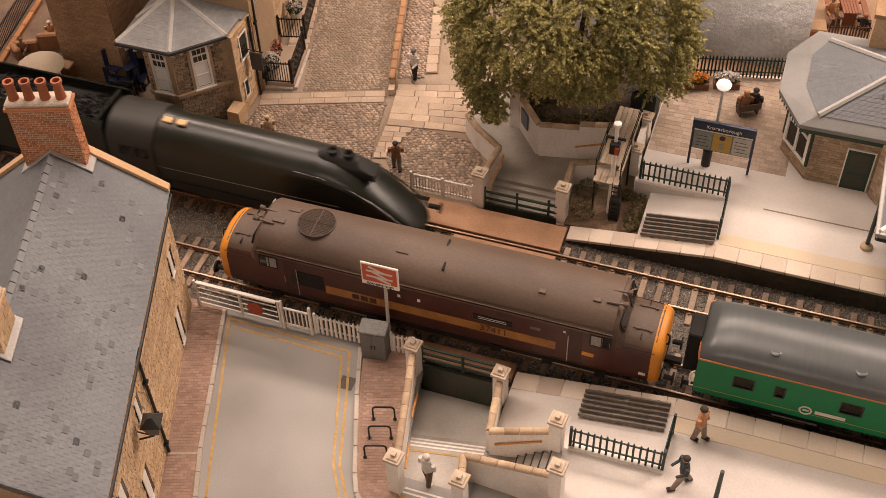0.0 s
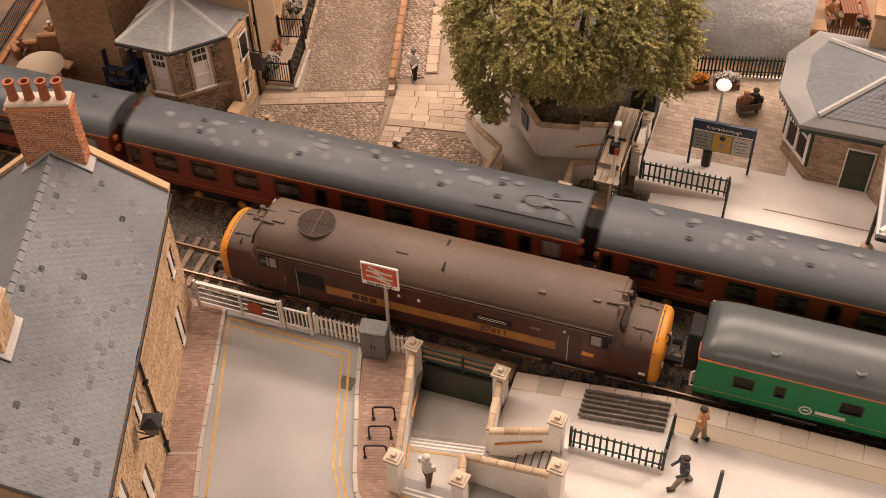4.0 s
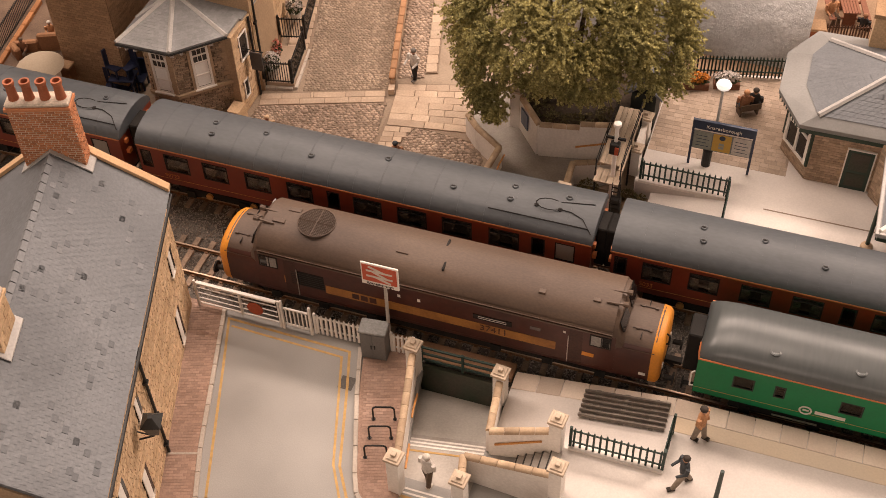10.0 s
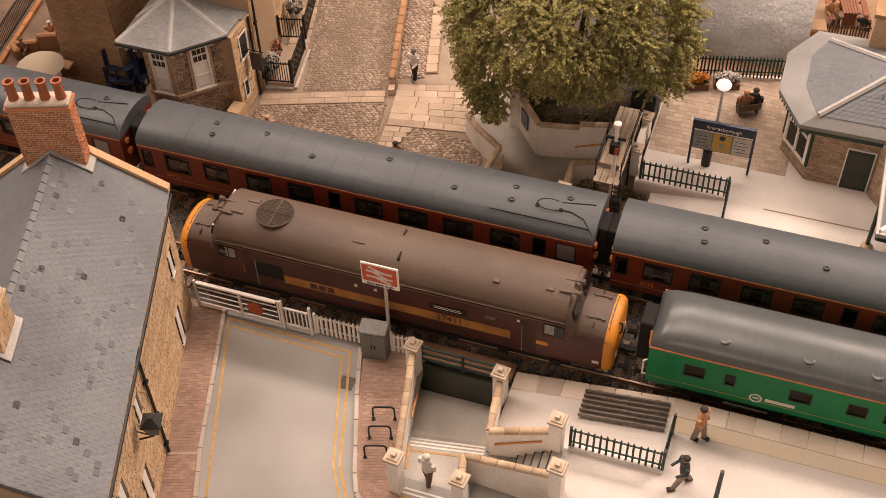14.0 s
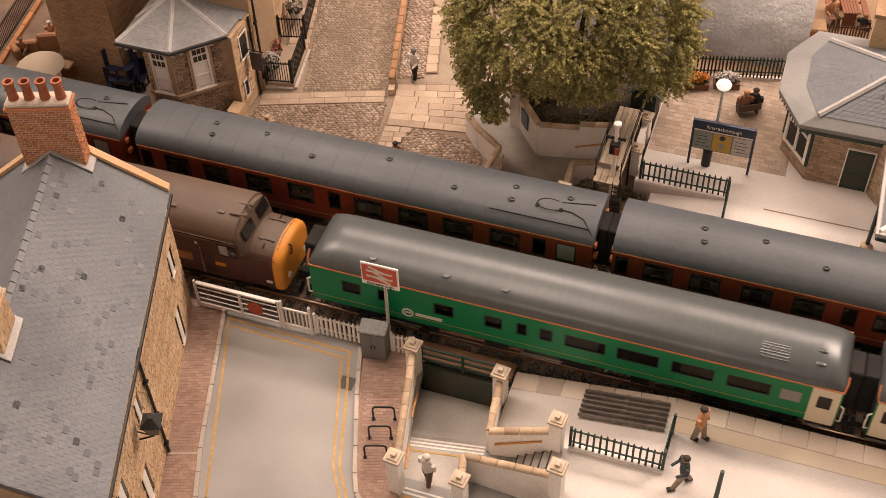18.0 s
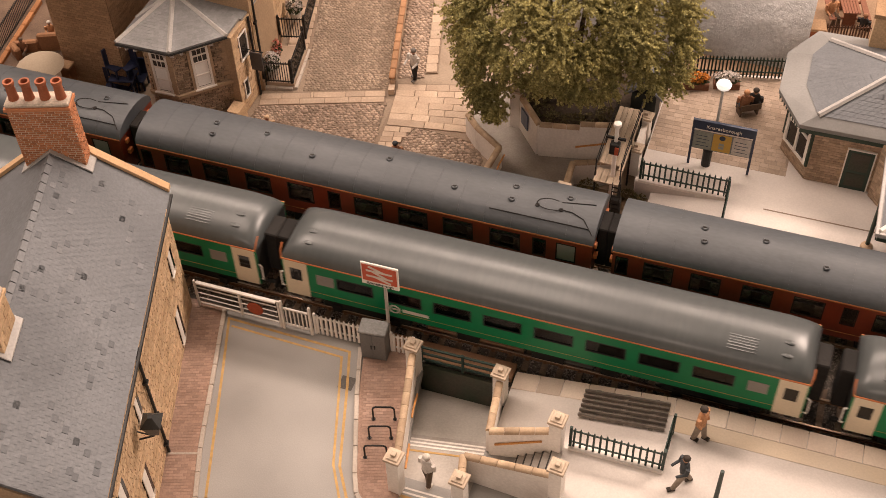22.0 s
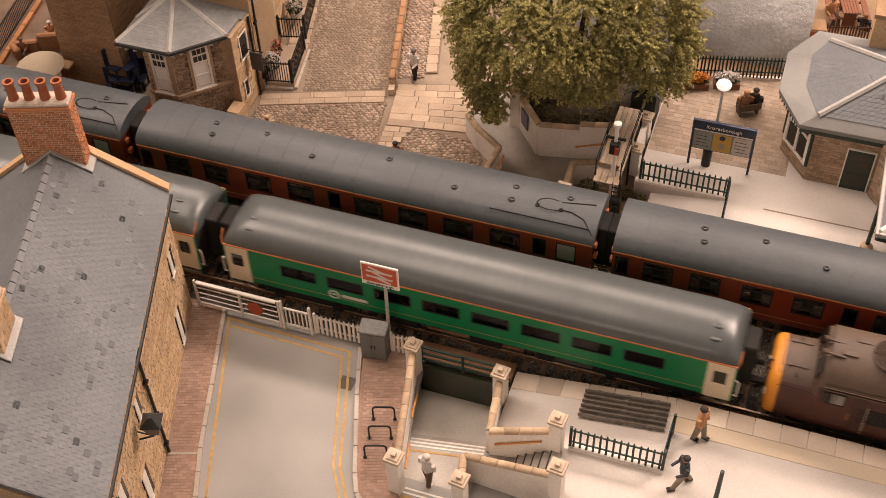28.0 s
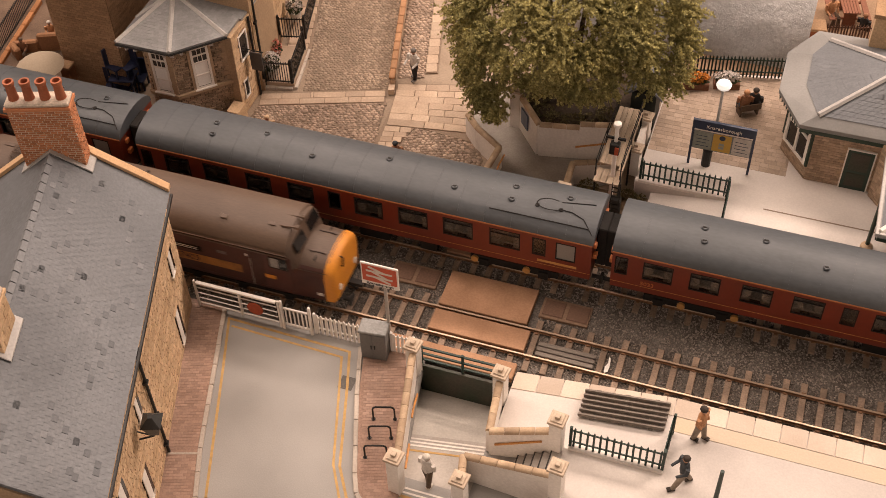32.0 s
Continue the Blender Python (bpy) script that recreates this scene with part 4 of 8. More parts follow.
# streamlined steam locomotive, its nose towards +x at x = 13.9, and its tender
def steam_loco(x):
    t = thing("steam_locomotive", x, 4.15, 0, 0, "streamlined black steam locomotive with a sloping wedge nose", "locomotive")

    def ring(xx, w, zb, zs, zt, wt):
        """Half-width w at the foot, wt at the shoulder, crown at zt."""
        pts = [(xx, -w, zb), (xx, -w, zs * 0.55 + zb * 0.45), (xx, -wt, zs)]
        pts += [(xx, -wt * math.cos(a), zs + (zt - zs) * math.sin(a)) for a in [math.pi * i / 14 for i in range(1, 14)]]
        return pts + [(xx, wt, zs), (xx, w, zs * 0.55 + zb * 0.45), (xx, w, zb)]
    bm = bmesh.new()
    loft(bm, [ring(*r) for r in ((0.0, 1.30, 1.3, 2.75, 3.85, 1.28), (2.6, 1.30, 1.3, 2.75, 3.85, 1.26), (2.9, 1.30, 1.3, 2.7, 3.80, 1.2), (9.4, 1.30, 1.3, 2.75, 3.68, 1.12), (10.2, 1.30, 1.25, 2.85, 3.55, 1.06), (11.0, 1.29, 1.15, 2.75, 3.2, 1.02), (12.0, 1.24, 0.95, 2.25, 2.55, 0.98), (12.8, 1.14, 0.75, 1.7, 1.9, 0.9), (13.4, 0.98, 0.6, 1.2, 1.35, 0.8), (13.75, 0.8, 0.55, 0.9, 1.02, 0.7), (13.9, 0.5, 0.6, 0.75, 0.85, 0.45))])
    part("casing", bm, STEAM, t, smooth=True)
    bm = bmesh.new()
    for s in (-1, 1):
        y0, y1 = sorted((s * 1.26, s * 1.34))
        loft(bm, [[(a, y, b) for a, b in ((1.2, 1.32), (2.5, 0.95), (4.5, 0.8), (10, 0.7), (12.2, 0.55), (13.3, 0.55), (12.6, 1.0), (11.0, 1.32))] for y in (y0, y1)])
    part("valance", bm, STEAM_SKIRT, t, "curved side valance")
    bm = bmesh.new()
    loft(bm, [ring(xx, 1.36, 1.2, 2.9, 3.9, 1.34) for xx in (0.0, 2.2)])
    cab = part("cab", bm, mat("sooty_grey_cab", (0.026, 0.024, 0.021), 0.5, vary=0.2), t, "sooty grey cab", smooth=True)
    for s in (-1, 1):
        for xa in (0.55, 1.3):
            part("cab_window", B(xa, xa + 0.6, *sorted((s * 1.345, s * 1.375)), 2.35, 2.85), GLASS, cab)
        part("lining", B(0.1, 10.6, *sorted((s * 1.295, s * 1.312)), 2.0, 2.03), mat("dull_silver_lining", (0.25, 0.23, 0.2), 0.5), t)
    for xa in (2.35, 3.0):
        part("roof_plate", B(xa, xa + 0.45, -0.42, -0.08, 3.78, 3.89), TAN_PLATE, t, "tan safety valve cover", bevel=0.03)
    # twin chimney recess
    bm = bmesh.new()
    loft(bm, [ring(xx, 0.42, 3.0, 3.3, zt, 0.40) for xx, zt in ((9.3, 3.66), (9.6, 3.86), (11.2, 3.74), (11.9, 3.1))])
    ch = part("chimney_casing", bm, STEAM_SKIRT, t, smooth=True)
    for xa in (10.0, 10.7):
        bm = bmesh.new()
        lathe(bm, [(0.24, 3.6), (0.24, 3.93), (0.17, 3.93), (0.15, 3.7)], (xa, 0, 0), 14)
        part("chimney", bm, UNDER, ch, "double chimney")
    for s in (-1, 1):
        bm = bmesh.new()
        loft(bm, [[(a, s * 0.98 + d, b) for d in (-0.04, 0.04)] + [(a, s * 1.05 + d, b - 0.12) for d in (0.04, -0.04)] for a, b in ((8.6, 3.22), (9.8, 3.16), (11.0, 2.84), (12.0, 2.33), (12.8, 1.77), (13.4, 1.26))])
        part("nose_fin", bm, STEAM, t, "raised edge beside the sloping nose")
        bm = bmesh.new()
        cyl(bm, (13.7, s * 0.87, 0.98), (14.25, s * 0.87, 0.98), 0.11, 0.11, 8)
        cyl(bm, (14.25, s * 0.87, 0.98), (14.3, s * 0.87, 0.98), 0.25, 0.25, 12)
        part("buffer", bm, UNDER, t)
        for i in range(3):
            bm = bmesh.new()
            cyl(bm, (3.9 + i * 2.1, s * 0.62, 0.98), (3.9 + i * 2.1, s * 0.74, 0.98), 0.97, 0.97, 24)
            part("driving_wheel", bm, UNDER, t)
    bm = bmesh.new()
    box(bm, 0.2, 13.2, -0.6, 0.6, 0.5, 1.3)
    part("frame", bm, UNDER, t)
    bogie(t, 11.4, 1.9, 2)
    o = part("trailing_wheelset", WHEELSET, UNDER, t)
    o.matrix_basis = P(1.6, 0, 0)
    return t


def tender(x):
    t = thing("tender", x, 4.15, 0, 0, "black corridor tender loaded with coal", "tender")
    bm = bmesh.new()
    for s in (-1, 1):
        a, b = sorted((s * 1.32, s * 1.24))
        box(bm, 0, 7.5, a, b, 1.1, 3.55)
        loft(bm, [[(xx, s * 1.32, 3.55), (xx, s * 1.24, 3.55), (xx, s * 1.05, 3.78), (xx, s * 1.1, 3.82)] for xx in (0.4, 7.5)])
    box(bm, 0, 0.1, -1.24, 1.24, 1.1, 3.6)
    box(bm, 7.1, 7.2, -1.24, 1.24, 1.1, 3.75)
    box(bm, 0.1, 7.1, -1.24, 1.24, 1.1, 2.9)
    part("tank", bm, STEAM, t)
    rng = random.Random(11)
    verts, faces = [], []
    for i in range(2200):
        xx, yy = rng.uniform(1.5, 7.05), rng.uniform(-1.18, 1.18)
        z = 3.12 + 0.35 * math.cos(yy * 1.2) + 0.12 * math.sin(xx)
        s = rng.uniform(0.06, 0.12)
        k = len(verts)
        for d in range(6):
            v = Vector((rng.gauss(0, 1), rng.gauss(0, 1), rng.gauss(0, 1))).normalized() * s
            verts.append((xx + v.x, yy + v.y, z + v.z))
        faces += [(k, k + 1, k + 2), (k + 2, k + 3, k + 4), (k + 4, k + 5, k), (k, k + 2, k + 4), (k + 1, k + 3, k + 5)]
    part("coal", mesh_from("coal", verts, faces, COAL), COAL, t, "heaped black coal")
    part("coal_bed", B(1.5, 7.1, -1.24, 1.24, 2.9, 3.3), COAL, t)
    bm = bmesh.new()
    lathe(bm, [(0.3, 2.9), (0.3, 3.5), (0.24, 3.55), (0.05, 3.6)], (0.8, 0.2, 0), 14)
    part("filler_cap", bm, STEEL, t, "pale water filler")
    bm = bmesh.new()
    box(bm, 0.3, 1.4, -1.2, -0.5, 2.9, 3.45)
    part("tool_box", bm, STEAM_SKIRT, t)
    bm = bmesh.new()
    box(bm, 0.1, 7.4, -1.0, 1.0, 0.55, 1.1)
    part("frame", bm, UNDER, t)
    bogie(t, 2.2, 2.0, 2)
    bogie(t, 5.4, 2.0, 2)
    return t


STEAM_TRAIN.append((steam_loco(63.9), 63.9, 4.15))
STEAM_TRAIN.append((tender(56.3), 56.3, 4.15))


def motions():
    for ob, x, y in STEAM_TRAIN:
        walk(ob, [(t, P(x + d, y, 0)) for t, d in Q])
    for ob, x, y in DIESEL_TRAIN:
        walk(ob, [(t, P(x + d, y, 0)) for t, d in RUN])


# ---- front: road, pavements, house ----
RD = -70.73           # the road's bearing
DU, DN = Vector((0.33, -0.944)), Vector((0.944, 0.33))


bm = bmesh.new()
prism(bm, [(-60, -2.0), (-10.9, -2.0), (-10.75, -3.0), (-9.9, -7.3), (-7.4, -7.3), (-7.4, -5.2), (-4.6, -5.2), (-4.6, -28), (-60, -28)], -0.5, 0.0)
road = solo("road", bm, TARMAC, kind="structure", label="worn grey tarmac road leading to the crossing gate")


def strip(name, pts, z0, z1, m, parent=None, label=""):
    bm = bmesh.new()
    prism(bm, pts, z0, z1)
    return part(name, bm, m, parent, label) if parent else solo(name, bm, m, kind="structure", label=label)


# pavements: the left one beside the house, the right one beside the steps
pav1 = strip("pavement_1", [(-21.0, -2.05), (-19.52, -2.05), (-16.2, -11.7), (-15.5, -14), (-18.2, -14), (-20.9, -2.4)], -0.4, 0.09, mat("pavement_mortar", (0.34, 0.225, 0.17), 0.95), label="red brick pavement beside the stone house")
pav2 = strip("pavement_2", [(-13.35, -2.05), (-11.0, -2.05), (-10.9, -3.0), (-9.75, -8.0), (-9.6, -10.2), (-10.35, -9.2), (-11.1, -8.6), (-11.45, -7.8), (-12.7, -4.4)], -0.4, 0.09, MATS["pavement_mortar"], label="red brick pavement with cycle hoops")


def inside(poly, x, y):
    c = False
    for (x1, y1), (x2, y2) in zip(poly, poly[1:] + poly[:1]):
        if (y1 > y) != (y2 > y) and x < (x2 - x1) * (y - y1) / (y2 - y1) + x1:
            c = not c
    return c


P1 = [(-20.9, -2.15), (-19.62, -2.15), (-16.3, -11.7), (-15.7, -13.7), (-18.0, -13.7), (-20.75, -2.6)]
P2 = [(-13.2, -2.15), (-11.3, -2.15), (-10.0, -8.0), (-10.0, -8.9), (-10.75, -8.65), (-11.25, -7.8), (-12.5, -4.4)]
BRK = finish(B(-0.122, 0.122, -0.058, 0.058, 0, 0.008), "brick", BRICKPAVE)


def brick_field(owner, poly, ang, limit):
    """Bricks laid in courses at the bearing ang inside poly: the first limit of them singly, the rest joined."""
    ca, sa = math.cos(radians(ang)), math.sin(radians(ang))
    cx, cy = sum(p[0] for p in poly) / len(poly), sum(p[1] for p in poly) / len(poly)
    spots = []
    for j in range(-75, 76):
        for i in range(-36, 37):
            u, v = i * 0.255 + (0.127 if j % 2 else 0), j * 0.128
            x, y = cx + u * ca - v * sa, cy + u * sa + v * ca
            if inside(poly, x, y):
                spots.append((x, y))
    spots.sort(key=lambda p: -p[0] * 0.3 + p[1] * -0.1)
    verts, faces = [], []
    for k, (x, y) in enumerate(spots):
        if k < limit:
            o = part("brick", BRK, BRICKPAVE, owner)
            o.matrix_basis = P(x, y, 0.09, 0, 0, ang + RNG.uniform(-0.8, 0.8))
        else:
            i = len(verts)
            for (u, v, z) in ((-0.122, -0.058, 0.09), (0.122, -0.058, 0.09), (0.122, 0.058, 0.09), (-0.122, 0.058, 0.09), (-0.12, -0.056, 0.098), (0.12, -0.056, 0.098), (0.12, 0.056, 0.098), (-0.12, 0.056, 0.098)):
                verts.append((x + u * ca - v * sa, y + u * sa + v * ca, z))
            faces += [(i + 4, i + 5, i + 6, i + 7), (i, i + 1, i + 5, i + 4), (i + 1, i + 2, i + 6, i + 5), (i + 2, i + 3, i + 7, i + 6), (i + 3, i, i + 4, i + 7)]
    if faces:
        tagged(part("brick_bed", mesh_from("brick_bed", verts, faces, BRICKPAVE_J), BRICKPAVE_J, owner), kind="stuff")


# kerbs: short stones laid end to end
def kerb_run(pts, w=0.17, label="pale stone kerb"):
    t = thing("kerb", 0, 0, 0, 0, label, "kerb", "kerbs")
    for (xa, ya), (xb, yb) in zip(pts, pts[1:]):
        L = math.hypot(xb - xa, yb - ya)
        n = max(1, round(L / 1.0))
        a = math.degrees(math.atan2(yb - ya, xb - xa))
        me = finish(B(0.01, L / n - 0.01, -w / 2, w / 2, -0.3, 0.115), "kerb_stone", KERB, bevel=0.02)
        for i in range(n):
            o = part("kerb_stone", me, KERB, t)
            o.matrix_basis = P(xa + (xb - xa) * i / n, ya + (yb - ya) * i / n, RNG.uniform(0, 0.008), 0, 0, a)
    return t


kerb_run([(-19.42, -2.1), (-17.35, -8.5), (-16.6, -10.4), (-15.5, -14.0)])
kerb_run([(-18.4, -9.08), (-17.3, -8.72)], w=0.09, label="pale edging stone across the brick pavement")
kerb_run([(-13.45, -2.3), (-12.75, -4.5), (-11.55, -7.75), (-11.2, -8.5), (-10.5, -9.15), (-9.6, -10.3)])


def line(pts, w, z=0.004):
    bm = bmesh.new()
    for (xa, ya), (xb, yb) in zip(pts, pts[1:]):
        d = Vector((xb - xa, yb - ya)).normalized()
        n = Vector((-d.y, d.x)) * w / 2
        e = d * w * 0.45
        z += 0.0017
        prism(bm, [(xa - e.x - n.x, ya - e.y - n.y), (xb + e.x - n.x, yb + e.y - n.y), (xb + e.x + n.x, yb + e.y + n.y), (xa - e.x + n.x, ya - e.y + n.y)], -0.02, z)
    return part("yellow_line", bm, YELLOW, road, "worn yellow road line")


line([(-16.25, -10.3), (-15.2, -13.4)], 0.10)
line([(-16.27, -10.25), (-18.21, -4.8), (-19.05, -2.5), (-13.8, -2.62), (-13.3, -4.1), (-12.2, -7.6), (-11.2, -9.2), (-10.0, -10.9)], 0.10, 0.004)
line([(-18.75, -2.82), (-14.0, -2.95), (-13.55, -4.3), (-12.45, -7.6), (-11.45, -9.3), (-10.3, -11.0)], 0.09, 0.006)
part("drain_cover", B(-13.62, -13.05, -4.35, -3.75, -0.02, 0.008), mat("iron_drain", (0.10, 0.09, 0.08), 0.6), road, "dark iron drain cover")

# ---- stone house in the front corner: its long wall faces the road ----
HOUSE = thing("stone_house", -20.8, -2.3, 0, RD, "golden stone house with a slate roof and brick chimney", "house")
WLEN, EAVE, RIDGE, RY, DEEP = 13.5, 6.3, 9.0, -3.3, -6.8
bm = bmesh.new()
loft(bm, [[(x, -0.02, -0.4), (x, -0.02, EAVE - 0.1), (x, RY, RIDGE - 0.15), (x, DEEP, EAVE - 0.1), (x, DEEP, -0.4)] for x in (0.02, WLEN)])
wall = part("wall", bm, MORTAR, HOUSE)
OPEN = [(1.85, 2.35, 0.4, 2.1), (0.95, 1.4, 3.3, 4.4), (9.25, 9.8, 0.9, 2.5), (8.05, 8.45, 3.9, 4.9), (11.2, 11.75, 3.5, 4.7)]


def clear(u, v):
    return not any(a - 0.12 < u < b + 0.12 and c - 0.12 < v < d + 0.12 for a, b, c, d in OPEN)


tagged(part("stone_course", courses("stone_course", WLEN, EAVE, 0.15, 0.33, 0.018, 0.03, STONE, keep=clear, fr=lambda u, v, n: (u, -0.02 + n, v), jit=0.5, singly=(wall, "stone", STONE_P, 300)), STONE, wall), kind="stuff")
tagged(part("stone_course", courses("stone_course", -DEEP, RIDGE, 0.19, 0.5, 0.02, 0.035, STONE, keep=lambda u, v: v < EAVE - 0.1 + 2.6 * (1 - abs(u + RY) / 3.4) - 0.1, fr=lambda u, v, n: (0.02 - n, -u, v)), STONE, wall), kind="stuff")
for a, b, c, d in OPEN:
    door = c < 0.2
    w = part("door" if door else "window", B(a - 0.14, b, -0.12, 0.03, c, d), mat("grey_green_door", (0.16, 0.15, 0.12), 0.6) if door else GLASS, HOUSE, "plain planked door" if door else "dark sash window")
    if not door:
        bm = bmesh.new()
        box(bm, a + 0.12, b, 0.02, 0.05, c, d)
        box(bm, a + 0.12, b + 0.05, 0.02, 0.09, c - 0.05, c - 0.002)
        part("window_frame", bm, WHITE_PAINT, w, "white sash frame")
        part("sill", B(a - 0.1, b + 0.1, -0.05, 0.07, c - 0.12, c - 0.01), CAPSTONE, w)
    part("lintel", B(a - 0.12, b + 0.12, -0.05, 0.035, d + 0.01, d + 0.2), STONE, w)
# slate roof: two sloping sheets with slates in rows
for side in (1, -1):
    y0 = 0.24 if side == 1 else DEEP - 0.24
    run = abs(RY - y0)
    rise = RIDGE - (EAVE - 0.05)
    L = math.hypot(run, rise)
    ey, ez = (RY - y0) / L, rise / L

    def place(u, v, n, y0=y0, ey=ey, ez=ez, side=side):
        return (u - 0.25, y0 + ey * v - side * -ez * n * 1.0, EAVE - 0.05 + ez * v + abs(ey) * n)
    bm = bmesh.new()
    loft(bm, [[place(u, 0, -0.12), place(u, 0, 0.0), place(u, L, 0.0), place(u, L, -0.12)] for u in (0, WLEN + 0.2)])
    deck = part("roof", bm, SLATE_J, HOUSE, "weathered grey slate roof")
    rows = int(L / 0.2)
    verts, faces = [], []
    for r in range(rows + 1):
        k = 0
        u = -0.13 if r % 2 else 0.0
        while u < WLEN + 0.2:
            a, b = max(u, 0) + 0.006, min(u + 0.26, WLEN + 0.2) - 0.006
            v0, v1 = r * 0.2, min(r * 0.2 + 0.24, L)
            if b > a and v1 > v0:
                n0, n1 = 0.0155 + RNG.uniform(-0.002, 0.002), 0.006
                if side == 1 and 1.0 < u < 5.0 and 4 <= r < 22:
                    part("slate", mesh_from("slate", [place(a, v0, n0), place(b, v0, n0), place(b, v1, n1), place(a, v1, n1), place(a, v0, 0.0), place(b, v0, 0.0)], [(0, 1, 2, 3), (4, 5, 1, 0)], SLATE_J), SLATE_J, deck)
                    u += 0.26
                    continue
                i = len(verts)
                verts += [place(a, v0, n0), place(b, v0, n0), place(b, v1, n1), place(a, v1, n1), place(a, v0, 0.0), place(b, v0, 0.0)]
                faces += [(i, i + 1, i + 2, i + 3), (i + 4, i + 5, i + 1, i)]
            u += 0.26
    tagged(part("slate_field", mesh_from("slate_field", verts, faces, SLATE_J), SLATE_J, deck), kind="stuff")
    # odd slates that stand out in tone
    if side == 1:
        for k in range(95):
            r, c = RNG.randrange(2, rows - 1), RNG.randrange(1, 50)
            u = c * 0.26 - (0.13 if r % 2 else 0)
            v0 = r * 0.2
            i0 = [place(u + 0.01, v0, 0.020), place(u + 0.25, v0, 0.020), place(u + 0.25, v0 + 0.2, 0.013), place(u + 0.01, v0 + 0.2, 0.013)]
            lo = [place(u + 0.01, v0, 0.0), place(u + 0.25, v0, 0.0), place(u + 0.25, v0 + 0.2, 0.0), place(u + 0.01, v0 + 0.2, 0.0)]
            bm = bmesh.new()
            loft(bm, [lo, i0])
            part("slate", bm, SLATE_DARK if k % 6 else SLATE_PALE, deck)
bm = bmesh.new()
for i in range(int(WLEN / 0.45)):
    a = i * 0.45 + 0.3
    loft(bm, [[(x, RY - 0.15, RIDGE - 0.07), (x, RY, RIDGE + 0.07), (x, RY + 0.15, RIDGE - 0.07), (x, RY, RIDGE - 0.04)] for x in (a, a + 0.405)])
tagged(part("ridge_tiles", bm, SLATE_PALE, HOUSE, "grey ridge tiles"), kind="stuff")
for s, ys in ((1, 0.24), (-1, DEEP - 0.24)):
    bm = bmesh.new()
    a, b = Vector((-0.42, ys, EAVE - 0.02)), Vector((-0.42, RY + s * 0.9, RIDGE - 0.62))
    loft(bm, [[p, p + Vector((0.32, 0, 0)), p + Vector((0.32, 0, 0.16)), p + Vector((0, 0, 0.16))] for p in (a, b)])
    part("verge_coping", bm, mat("orange_sandstone_coping", (0.56, 0.36, 0.20), 0.85, vary=0.1), HOUSE, "orange sandstone verge")
part("gutter", B(-0.1, WLEN, 0.26, 0.34, EAVE - 0.2, EAVE - 0.08), BLACK, HOUSE)
bm = bmesh.new()
tube(bm, [(7.1, 0.22, EAVE - 0.15), (7.1, 0.09, EAVE - 0.6), (7.1, 0.09, 0.0)], 0.06, 8)
for z in (0.6, 2.4, 4.3):
    box(bm, 6.98, 7.22, 0.0, 0.17, z - 0.05, z + 0.05)
part("downpipe", bm, BLACK, HOUSE, "black cast iron downpipe")
bm = bmesh.new()
tube(bm, [(8.9, 0.02, 3.55), (8.9, 0.55, 3.75), (8.9, 0.6, 4.0)], 0.035, 6)
tube(bm, [(8.9, 0.02, 4.0), (8.9, 0.5, 3.75)], 0.03, 6)
lan = part("lantern_bracket", bm, BLACK, HOUSE, "scrolled lantern bracket")
bm = bmesh.new()
loft(bm, [[(8.9 + dx * r, 0.62 + dy * r, z) for dx, dy in ((-1, -1), (1, -1), (1, 1), (-1, 1))] for r, z in ((0.16, 4.0), (0.3, 4.55), (0.34, 4.57), (0.08, 4.85))])
part("lantern", bm, mat("dark_lantern_glass", (0.03, 0.03, 0.028), 0.3), lan, "square black wall lantern")


